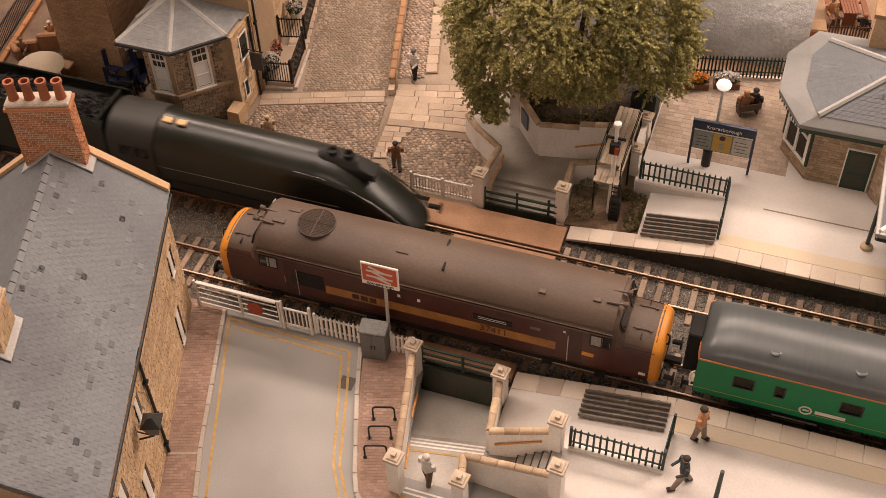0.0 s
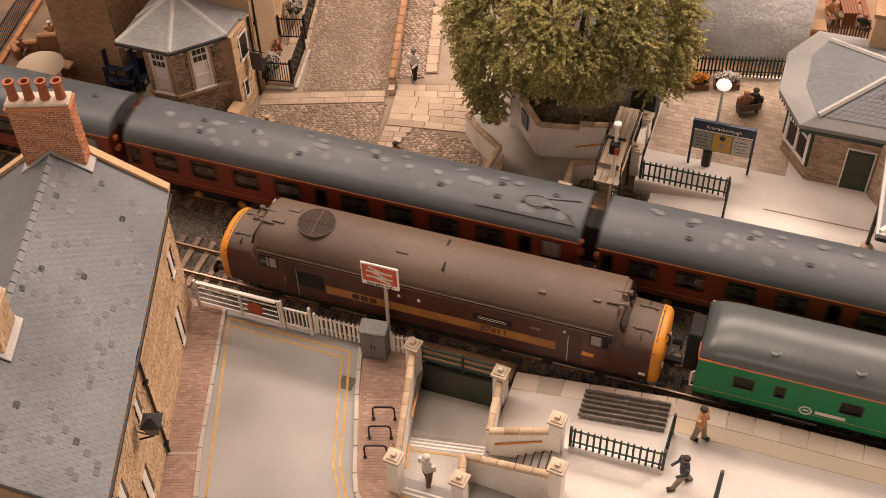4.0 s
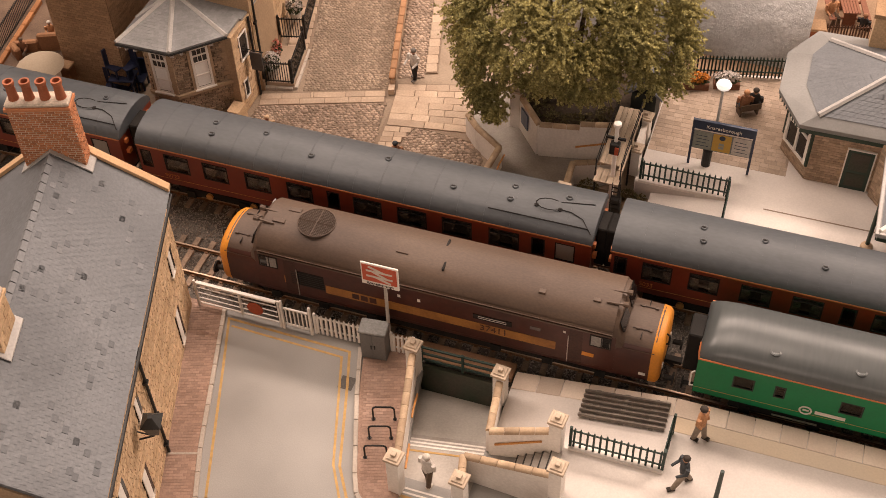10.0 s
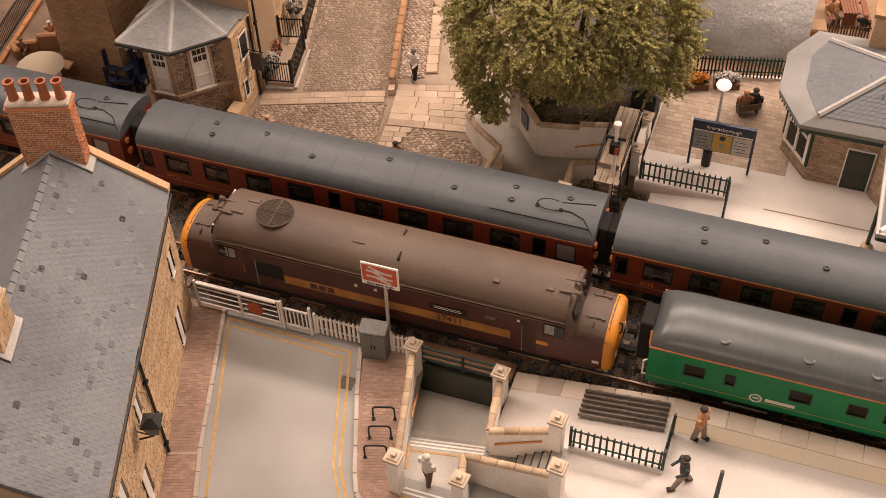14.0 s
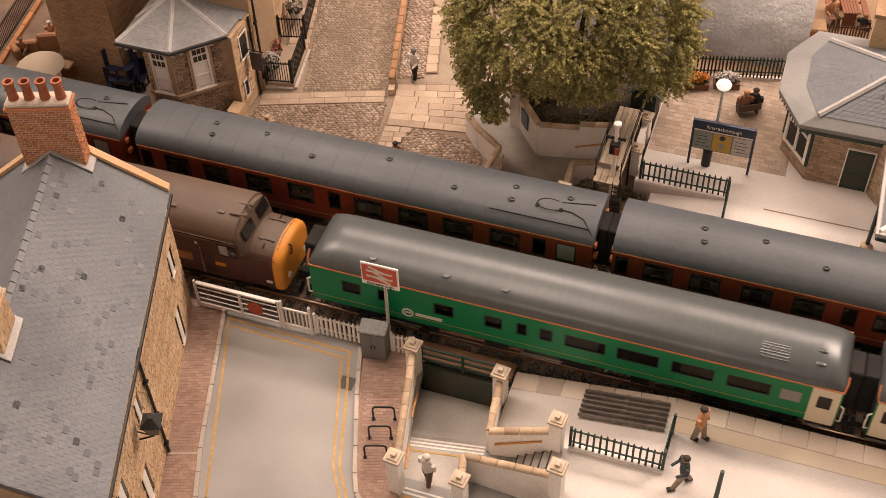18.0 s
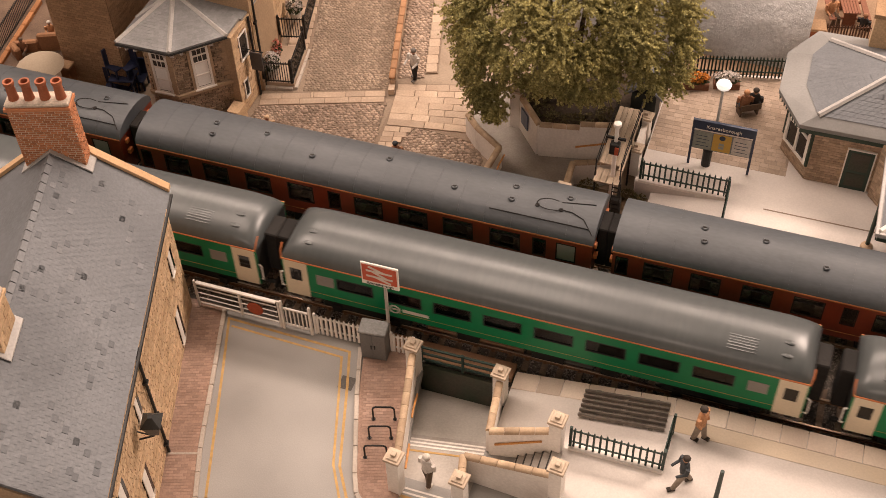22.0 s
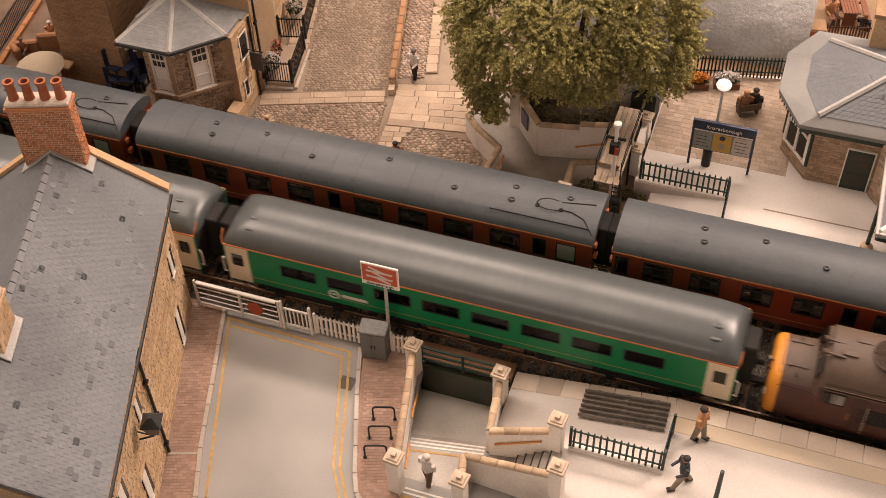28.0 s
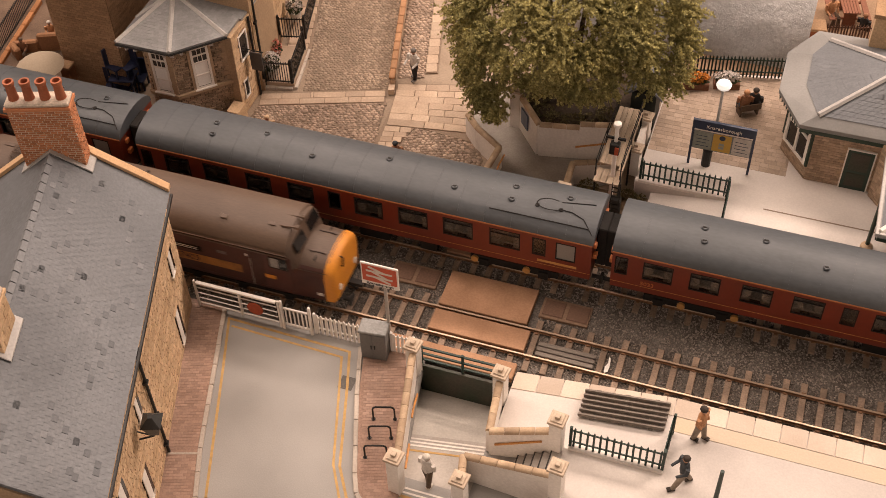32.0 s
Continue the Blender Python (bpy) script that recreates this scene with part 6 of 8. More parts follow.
# ---- stair wall, far steps, planter ----
pillar(-11.42, 6.75, 0, 1.95)
pillar(-7.82, 6.9, 0, 1.97)
low_wall((-11.5, 7.0), (-11.28, 9.15), -1.2, 1.15, 1.15)
low_wall((-11.28, 9.15), (-12.6, 10.1), -0.3, 1.15, 1.15)
low_wall((-12.6, 10.1), (-13.3, 10.9), -0.3, 1.15, 1.1, label="white rendered wall with a stone coping under the tree")
low_wall((-7.85, 7.15), (-7.95, 9.1), -1.2, 1.2, 1.2)
fs = thing("subway_steps", -9.7, 8.45, -1.5, 180, "grey concrete steps down to the far subway", "steps")
for i in range(7):
    sp = part("step", B(-1.7, 1.7, i * 0.25, i * 0.25 + 0.26, 0.0, 1.5 - 0.17 * (i + 1)), STEPG, fs)
    part("nosing", B(-1.7, 1.7, i * 0.25 + 0.2, i * 0.25 + 0.258, 1.5 - 0.17 * (i + 1), 1.512 - 0.17 * (i + 1)), mat("pale_worn_nosing", (0.52, 0.47, 0.41), 0.8), sp, "worn pale nosing")
bm = bmesh.new()
prism(bm, [(-11.4, 8.435), (-7.9, 8.435), (-6.3, 9.6), (-6.3, 11.2), (-9.8, 10.4), (-10.9, 11.8), (-11.5, 12.6), (-12.0, 14.6), (-13.8, 14.6), (-13.4, 11.4), (-12.7, 10.0), (-11.3, 9.1)], -0.2, 0.01)
solo("path", bm, mat("stained_path_concrete", (0.40, 0.36, 0.315), 0.75, c2=(0.27, 0.24, 0.21), big=0.55, vary=0.1), kind="structure", label="grey concrete path behind the steps")
gp2 = thing("subway_railing", -9.7, 6.72, 0.0, 0, "dark green railing above the far subway", "railing", "subway railings")
part("panel", B(-1.62, 1.72, -0.06, 0.06, -0.3, 0.14), GREEN_PANEL, gp2, "dark green panel")
for z in (0.42, 0.80):
    part("rail", B(-1.62, 1.72, -0.04, 0.04, z - 0.035, z + 0.035), GREEN_IRON, gp2)
for x in (-1.5, -0.05, 1.35):
    bm = bmesh.new()
    cyl(bm, (x, 0, 0.1), (x, 0, 0.98), 0.055, 0.055, 8)
    lathe(bm, [(0.03, 0.98), (0.075, 1.03), (0.02, 1.09)], (x, 0, 0), 8)
    part("post", bm, GREEN_IRON, gp2)
handrail([(-11.15, 7.2, 0.5), (-11.05, 8.3, 0.95), (-11.0, 9.0, 0.95)])
handrail([(-8.2, 10.63, 0.75), (-6.6, 11.0, 1.1)], "orange painted handrail on the planter wall")

# planter walls
SOILM = mat("planter_soil", (0.035, 0.023, 0.015), 0.95, c2=(0.06, 0.04, 0.024), big=1.5, fine=8, vary=0.3, bump=0.8)
pillar(-11.38, 12.15, 0.0, 2.25)
low_wall((-11.15, 12.1), (-9.85, 10.5), 0.0, 1.72, 1.72, mcop=COPING, label="white planter wall with a stone edge")
low_wall((-9.85, 10.5), (-8.1, 10.82), 0.0, 1.72, 1.72, label="white planter wall with a stone edge")
low_wall((-8.1, 10.82), (-6.2, 11.3), 0.0, 1.92, 1.92, label="white planter wall with a stone edge")
low_wall((-7.9, 9.15), (-6.3, 9.75), -0.3, 1.15, 1.15, label="low white wall with a dark coping")
bm = bmesh.new()
prism(bm, [(-11.2, 12.2), (-9.8, 10.6), (-8.1, 10.9), (-6.2, 11.4), (-6.2, 15.5), (-11.2, 15.5)], -0.1, 1.45)
solo("soil", bm, SOILM, kind="structure", label="dark soil of the raised planter")
nt = thing("notice_board", -10.6, 11.42, 0.75, -50.9, "small blue notice on the planter wall", "notice")
part("panel", B(-0.35, 0.35, -0.22, -0.17, 0, 0.85), mat("blue_notice", (0.10, 0.12, 0.17), 0.4, vary=0.2, fine=8), nt)
solo("garden_bed", B(-7.6, -4.46, 6.53, 9.05, -0.3, 0.10), mat("garden_earth", (0.22, 0.145, 0.09), 0.95, c2=(0.09, 0.06, 0.035), big=1.2, fine=9, vary=0.25, bump=0.7), kind="structure", label="bare brown garden bed")

# ---- white fence across the cobbles ----
wf = thing("picket_fence", -14.55, 6.68, 0, 0, "low white fence with narrow pales before the cobbles", "fence", "picket fences")
for i in range(20):
    x = 0.1 + i * 0.142
    part("picket", B(x - 0.025, x + 0.025, -0.02, 0.02, 0.05, 0.98), WHITE_PAINT, wf)
for z in (0.2, 0.9):
    part("rail", B(0, 2.9, -0.035, 0.035, z - 0.05, z + 0.05), WHITE_PAINT, wf)
for x in (0.0, 1.45, 2.85):
    part("post", B(x - 0.05, x + 0.05, -0.05, 0.05, -0.1, 1.05), WHITE_PAINT, wf)

# ---- wooden signal staging ----
DECK = mat("weathered_deck_plank", (0.58, 0.46, 0.345), 0.85, c2=(0.42, 0.325, 0.235), big=1.5, fine=10, vary=0.15, piece=0.15, stretch=(3, 0.4, 1))
sg = thing("signal_staging", -6.1, 7.6, 0.1, 0, "weathered plank staging on iron legs beside the signal", "staging")
for i in range(5):
    part("plank", B(-0.52 + i * 0.215, -0.325 + i * 0.215, 0.55 if i < 4 else 0.3, 4.3, 2.34, 2.40), DECK, sg)
for i in range(4):
    part("plank", B(-0.56 + i * 0.27, -0.31 + i * 0.27, -0.35, 0.5, 2.1, 2.16), DECK, sg)
for x in (-0.55, 0.5):
    for y in (0.0, 2.0, 4.2):
        bm = bmesh.new()
        cyl(bm, (x, y, 0), (x, y, 2.34), 0.045, 0.045, 6)
        part("leg", bm, BLACK, sg)
        bm = bmesh.new()
        cyl(bm, (x, y, 2.34), (x, y, 3.1), 0.03, 0.03, 6)
        part("stanchion", bm, BLACK, sg)
    for z in (2.7, 3.05):
        bm = bmesh.new()
        tube(bm, [(x, 0.0, z - 0.03), (x, 1.0, z + 0.02), (x, 2.0, z), (x, 3.1, z - 0.05), (x, 4.2, z)], 0.024, 6)
        part("handrail", bm, BLACK, sg, "thin wavering handrail")
sig = thing("signal_post", -5.95, 7.75, 0.1, 0, "white signal post with a dark lamp case and ladder", "signal")
bm = bmesh.new()
cyl(bm, (0, 0, 0), (0, 0, 4.9), 0.11, 0.08, 10)
part("post", bm, WHITE_PAINT, sig)
bm = bmesh.new()
lathe(bm, [(0.10, 4.9), (0.17, 4.95), (0.16, 5.05), (0.02, 5.15)], n=12)
part("cap", bm, WHITE_PAINT, sig, "white cap", smooth=True)
lc = part("lamp_case", B(-0.2, 0.2, -0.28, 0.05, 3.55, 4.1), BLACK, sig, "black lamp case", bevel=0.03)
part("spectacle", B(0.02, 0.18, -0.31, -0.28, 3.6, 4.0), mat("signal_red", (0.42, 0.09, 0.04), 0.4), lc, "red spectacle glass")
part("crossbar", B(-0.4, 0.4, -0.04, 0.04, 4.2, 4.3), BLACK, sig)
lad = part("ladder", B(0.1, 0.14, -0.5, -0.44, 0, 2.2), BLACK, sig, "black ladder")
part("ladder_stile", B(0.44, 0.48, -0.5, -0.44, 0, 2.2), BLACK, lad)
for i in range(8):
    part("rung", B(0.14, 0.44, -0.49, -0.45, 0.2 + i * 0.25, 0.24 + i * 0.25), BLACK, lad)
part("weight_box", B(0.05, 0.5, -0.45, -0.1, 0.0, 1.2), BLACK, sig, "dark weight box", bevel=0.03)
pillar(-5.42, 10.05, 0.6, 2.1, label="white platform pillar with a stone cap")
pillar(-5.45, 12.2, 0.6, 2.1, label="white platform pillar with a stone cap")
low_wall((-5.42, 10.2), (-5.45, 12.1), 0.2, 1.7, 1.7, cop=False, label="white rendered wall between two pillars")
low_wall((-5.2, 9.25), (-1.25, 9.22), 0.0, 0.95, 0.95, th=0.26, cop=False, label="low white wall under the picket fence")

# ---- platform 2 furniture ----
PAVER = mat("buff_paver", (0.40, 0.31, 0.24), 0.85, c2=(0.33, 0.252, 0.19), big=0.35, vary=0.08, island=0.14)
pv = strip("pavement_6", [(-5.1, 11.3), (0.9, 11.3), (0.9, 18.0), (-5.1, 17.0)], 0.6, 0.903, mat("paver_joint", (0.31, 0.24, 0.18), 0.95), label="buff block paving of the station forecourt")
PVP = [(-5.05, 11.35), (0.85, 11.35), (0.85, 17.9), (-5.05, 16.9)]
tagged(part("paver_field", courses("paver_field", 6.0, 6.7, 0.27, 0.42, 0.02, 0.006, PAVER, keep=lambda u, v: inside(PVP, -5.1 + u, 11.3 + v), fr=lambda u, v, n: (-5.1 + u, 11.3 + v, 0.903 + n), jit=0.3, singly=(pv, "paver", mat("buff_paver_piece", (0.40, 0.31, 0.24), 0.85, c2=(0.31, 0.235, 0.175), vary=0.1, piece=0.12), 280)), PAVER, pv), kind="stuff")
part("joint_line", B(0.3, 4.9, 9.03, 9.1, 0.88, 0.905), mat("brown_line_tone", (0.27, 0.20, 0.15), 0.9, vary=0.2), far_platform, "thin brown line across the platform")
NAVY = mat("navy_sign_enamel", (0.022, 0.035, 0.07), 0.4, vary=0.1)
ps = thing("station_name_board", -3.25, 10.96, 0.9, 0, "navy station name board with three notice panels", "notice board")
for x in (0.0, 2.56):
    part("post", B(x - 0.05, x + 0.05, -0.05, 0.05, 0, 2.5), NAVY, ps)
fr = part("frame", B(0.02, 2.54, -0.04, 0.04, 0.95, 1.98), mat("grey_green_frame", (0.17, 0.185, 0.175), 0.5), ps, "grey-green notice frame")
hd = part("header", B(-0.05, 2.61, -0.07, 0.07, 1.98, 2.52), NAVY, ps, "navy name header")
lettering("Knaresborough", 0.24, WHITE_MARK, hd, P(1.28, -0.078, 2.25, 90, 0, 0))
part("header_line", B(0.05, 2.5, -0.085, -0.07, 2.0, 2.06), WHITE_MARK, hd, "pale line")
YP = mat("yellow_poster", (0.52, 0.32, 0.06), 0.5, vary=0.06)
GP = mat("grey_poster", (0.27, 0.29, 0.25), 0.5, vary=0.15, fine=6)
PP = mat("pale_poster", (0.50, 0.47, 0.43), 0.5, vary=0.12, fine=6)
for x0, x1, m, lb in ((0.08, 0.83, GP, "grey timetable poster"), (0.88, 1.66, YP, "yellow information poster"), (1.72, 2.48, PP, "pale notice poster")):
    p = part("poster", B(x0, x1, -0.055, -0.04, 1.0, 1.93), m, fr, lb)
    for k in range(4):
        z = 1.15 + k * 0.18
        if m is YP:
            if k < 2:
                part("poster_bar", B(x0 + 0.28, x1 - 0.28, -0.06, -0.055, z, z + 0.14), GP, fr)
        else:
            part("poster_bar", B(x0 + 0.1, x1 - 0.1 - 0.1 * (k % 2), -0.06, -0.055, z, z + 0.03), NAVY, fr)
bm = bmesh.new()
cyl(bm, (1.27, -0.056, 1.76), (1.27, -0.062, 1.76), 0.13, 0.13, 18)
part("poster_roundel", bm, NAVY, fr, "dark round emblem")
bm = bmesh.new()
cyl(bm, (0, 0, 0), (0, 0, 0.85), 0.2, 0.2, 14)
cyl(bm, (0, 0, 0.85), (0, 0, 0.95), 0.22, 0.18, 14)
solo("litter_bin", bm, BLACK, P(-2.5, 11.05, 0.9), "small black litter bin under the name board", "litter bin")
lp = thing("platform_lamp", -2.38, 11.9, 0.9, 0, "pale grey platform lamp with a white globe", "street lamp")
bm = bmesh.new()
cyl(bm, (0, 0, 0), (0, 0, 3.6), 0.075, 0.06, 10)
part("post", bm, mat("pale_grey_post", (0.58, 0.55, 0.51), 0.5), lp)
gw, N_, L_, b_ = nodes_of("lamp_globe_opal")
b_.inputs["Base Color"].default_value = (0.85, 0.82, 0.78, 1)
b_.inputs["Emission Color"].default_value = (1.0, 0.93, 0.84, 1)
b_.inputs["Emission Strength"].default_value = 0.6
bm = bmesh.new()
lathe(bm, [(0.08, 3.55), (0.28, 3.68), (0.33, 3.8), (0.26, 3.93), (0.1, 4.0), (0.01, 4.01)], n=18)
part("globe", bm, gw, lp, "white lamp globe", smooth=True)
strip("ground_behind_fence", [(-5.3, 16.85), (0.6, 18.2), (0.6, 21.0), (-5.3, 20.0)], 0.7, 0.93, mat("trodden_brown_earth", (0.23, 0.145, 0.088), 0.95, c2=(0.14, 0.085, 0.052), big=0.9, fine=9, vary=0.2, bump=0.3), label="brown earth and path behind the picket fence")
picket_fence(-4.9, 16.7, -0.1, 17.85, 0.9, 1.25, 30, "dark green picket fence at the back of the platform", w=0.07)
FL_O, FL_W = mat("orange_flower", (0.62, 0.22, 0.02), 0.7, vary=0.2, island=0.3), mat("white_flower", (0.62, 0.56, 0.52), 0.7, vary=0.1, island=0.2)
FL_P = mat("pink_flower", (0.55, 0.18, 0.13), 0.7, vary=0.15, island=0.3)
LEAF = mat("dark_leaf", (0.05, 0.065, 0.02), 0.7, vary=0.3, island=0.4)


def tuft(n, rx, ry, rz, s, seed, c=(0, 0, 0)):
    """A cloud of small bent leaves or petals."""
    rng = random.Random(seed)
    verts, faces = [], []
    for i in range(n):
        v = Vector((rng.gauss(0, 1), rng.gauss(0, 1), rng.gauss(0, 1))).normalized() * rng.uniform(0.5, 1) ** 0.5
        p = Vector((c[0] + v.x * rx, c[1] + v.y * ry, c[2] + v.z * rz))
        a = Vector((rng.gauss(0, 1), rng.gauss(0, 1), rng.gauss(0, 1))).normalized() * s * rng.uniform(0.6, 1.3)
        b = a.cross(Vector((rng.gauss(0, 1), rng.gauss(0, 1), rng.gauss(0, 1)))).normalized() * s * 0.6
        m = a.cross(b).normalized() * s * 0.25
        k = len(verts)
        verts += [tuple(p - a), tuple(p + b + m), tuple(p + a), tuple(p - b + m)]
        faces += [(k, k + 1, k + 2), (k, k + 2, k + 3)]
    return verts, faces


for x, y, fm, lb in ((-3.9, 16.05, FL_O, "planter of orange flowers"), (-2.55, 16.5, FL_W, "planter of white flowers")):
    ft = thing("flower_box", x, y, 0.9, 13, lb + " before the fence", "flower box", "flower boxes")
    part("box", B(-0.6, 0.6, -0.22, 0.22, 0, 0.35), mat("brown_box", (0.20, 0.09, 0.05), 0.8), ft, bevel=0.02)
    part("foliage", mesh_from("foliage", *tuft(260, 0.6, 0.25, 0.25, 0.08, 5, (0, 0, 0.45)), LEAF), LEAF, ft)
    part("blossom", mesh_from("blossom", *tuft(420, 0.62, 0.28, 0.26, 0.06, 6, (0, 0, 0.62)), fm), fm, ft)

# small dark hut with a pitched roof behind the staging
hut = thing("garden_hut", -5.75, 13.4, 0.9, 0, "small dark hut with a grey pitched roof beside the planter", "hut")
part("wall", B(-0.55, 0.55, -0.6, 0.8, -0.2, 1.75), mat("black_green_boarding", (0.02, 0.024, 0.02), 0.7, vary=0.2), hut)
for s in (-1, 1):
    bm = bmesh.new()
    loft(bm, [[(s * 0.02, y, 2.3), (s * 0.85, y, 1.62), (s * 0.85, y, 1.74), (0, y, 2.44)] for y in (-0.8, 1.0)])
    part("roof_slope", bm, SLATE_J, hut, "grey slate slope")


# ---- bay house behind the track ----
BAYR, WR = 3.45, 3.25
bay = thing("bay_house", -27.1, 10.3, 0, 0, "brown stone house with an octagonal bay and slate roof", "house")


def octa(r, z):
    """The eaves' plan: an octagon with a straight west side."""
    pts = [(r * math.cos(radians(22.5 + 45 * i)), r * math.sin(radians(22.5 + 45 * i)), z) for i in range(8)]
    return [(max(x, -r * 0.383), y, zz) for x, y, zz in pts]


def wall_octa(z):
    """The wall's plan, well inside the eaves on its west side."""
    return [(max(x, -0.1), y, zz) for x, y, zz in octa(WR, z)]


bm = bmesh.new()
loft(bm, [wall_octa(-0.3), wall_octa(4.6)])
bw = part("wall", bm, DARKMORTAR, bay)
side = 2 * WR * math.sin(radians(22.5))
for i in range(8):
    a0, a1 = Vector(wall_octa(0)[i]), Vector(wall_octa(0)[(i + 1) % 8])
    side = (a1 - a0).length
    mid = (a0 + a1) / 2
    if mid.y > 1.5:
        continue
    d = (a1 - a0).normalized()
    n = Vector((d.y, -d.x, 0))
    if n.dot(mid) < 0:
        n = -n
    win = mid.y < -1.0 or mid.x > 2

    def fr(u, v, k, a0=a0, d=d, n=n):
        return tuple(a0 + d * u + n * k + Vector((0, 0, v)))
    tagged(part("stone_course", courses("stone_course", side, 4.6, 0.115, 0.28, 0.02, 0.04, DARKSTONE, fr=fr, jit=0.4, keep=(lambda u, v: not (abs(u - side / 2) < 0.57 and v > 2.1 and v < 4.4)) if win else None, singly=(bw, "stone", DARKSTONE_P, 150) if win else None), DARKSTONE, bw), kind="stuff")
    M = Matrix.Translation(mid) @ Matrix(((d.x, n.x, 0, 0), (d.y, n.y, 0, 0), (0, 0, 1, 0), (0, 0, 0, 1)))
    bm = bmesh.new()
    box(bm, -side / 2 - 0.04, side / 2 + 0.04, -0.05, 0.14, 1.92, 2.1, m=M)
    part("string_course", bm, mat("tan_dressed_stone", (0.44, 0.315, 0.205), 0.85, vary=0.12), bay, "dressed stone ledge")
    if not win:
        continue
    bm = bmesh.new()
    box(bm, -0.42, 0.42, -0.02, 0.015, 2.1, 4.35, m=M)
    w = part("window", bm, mat("bay_glass", (0.07, 0.065, 0.06), 0.15), bay, "tall sash window with white blind")
    bm = bmesh.new()
    box(bm, -0.30, 0.30, 0.015, 0.022, 2.22, 3.5, m=M)
    part("blind", bm, mat("white_blind", (0.88, 0.86, 0.83), 0.8, vary=0.04), w, "white blind")
    bm = bmesh.new()
    for q in ((-0.42, -0.31), (0.31, 0.42)):
        box(bm, q[0], q[1], 0.0, 0.06, 2.1, 4.35, m=M)
    for q in (-0.10, 0.10):
        box(bm, q - 0.016, q + 0.016, 0.0, 0.04, 3.55, 4.3, m=M)
    for q in (2.15, 2.84, 3.53, 3.93, 4.3):
        hq = 0.022 if q == 2.84 else 0.04
        box(bm, -0.31, 0.31, 0.0, 0.05, q - hq, q + hq, m=M)
    part("window_frame", bm, WHITE_PAINT, w, "white sash bars")
    for s in (-1, 1):
        bm = bmesh.new()
        box(bm, *sorted((s * 0.43, s * 0.55)), 0.0, 0.045, 2.1, 4.4, m=M)
        part("jamb", bm, MATS["tan_dressed_stone"], w, "dressed stone jamb")
    bm = bmesh.new()
    box(bm, -0.5, 0.5, 0.0, 0.16, 2.06, 2.115, m=M)
    part("sill", bm, WHITE_PAINT, w, "white sill")
    # quoins where two faces meet
    for k in range(9):
        bm = bmesh.new()
        wq = 0.30 if k % 2 else 0.20
        box(bm, side / 2 - wq, side / 2 + 0.02, -0.02, 0.055, 2.15 + k * 0.26, 2.15 + k * 0.26 + 0.22, m=M)
        part("quoin", bm, MATS["tan_dressed_stone"], bw)
bm = bmesh.new()
apex = (0.05, 0.0, 5.4)
eav = octa(BAYR, 4.62)
v0 = [bm.verts.new(p) for p in eav]
v1 = [bm.verts.new((p[0], p[1], 4.52)) for p in eav]
va = bm.verts.new(apex)
for i in range(8):
    j = (i + 1) % 8
    bm.faces.new((v0[i], v0[j], va))
    bm.faces.new((v1[i], v1[j], v0[j], v0[i]))
bm.faces.new(v1[::-1])
rf = part("roof", bm, SLATE_BAY, bay, "grey slate octagonal roof")
for i in range(8):
    a, b = Vector(eav[i]), Vector(eav[(i + 1) % 8])
    ap = Vector(apex)
    if (a + b).y > 6:
        continue
    verts, faces = [], []
    up_ = (ap - (a + b) / 2)
    L = up_.length
    nrm = (b - a).cross(up_).normalized()
    if nrm.z < 0:
        nrm = -nrm
    rws = int(L / 0.16)
    for r in range(rws):
        f0, f1 = r * 0.16 / L, min(1, (r * 0.16 + 0.18) / L)
        pa, pb = a.lerp(ap, f0), b.lerp(ap, f0)
        qa, qb = a.lerp(ap, f1), b.lerp(ap, f1)
        W_ = (pb - pa).length
        n = max(1, int(W_ / 0.26))
        for k in range(n):
            g0, g1 = k / n + 0.004, (k + 1) / n - 0.004
            i0 = len(verts)
            h = 0.017 + RNG.uniform(-0.003, 0.003)
            verts += [tuple(pa.lerp(pb, g0) + nrm * h), tuple(pa.lerp(pb, g1) + nrm * h), tuple(qa.lerp(qb, g1) + nrm * 0.01), tuple(qa.lerp(qb, g0) + nrm * 0.01), tuple(pa.lerp(pb, g0)), tuple(pa.lerp(pb, g1))]
            faces += [(i0, i0 + 1, i0 + 2, i0 + 3), (i0 + 4, i0 + 5, i0 + 1, i0)]
    tagged(part("slate_field", mesh_from("slate_field", verts, faces, SLATE_BAY), SLATE_BAY, rf), kind="stuff")
for i in range(8):
    a, ap = Vector(eav[i]), Vector(apex)
    t_ = Vector((-a.y, a.x, 0)).normalized() * 0.115
    bm = bmesh.new()
    loft(bm, [[p - t_ + Vector((0, 0, 0.02)), p + Vector((0, 0, 0.12)), p + t_ + Vector((0, 0, 0.02)), p - Vector((0, 0, 0.05))] for p in (a, ap)])
    part("hip_capping", bm, LEAD, rf, "pale lead hip capping")
for i in (5, 6):
    a, b = Vector(octa(BAYR + 0.05, 4.52)[i]), Vector(octa(BAYR + 0.05, 4.52)[i + 1])
    bm = bmesh.new()
    tube(bm, [a, b], 0.05, 6)
    part("gutter", bm, BLACK, bay)

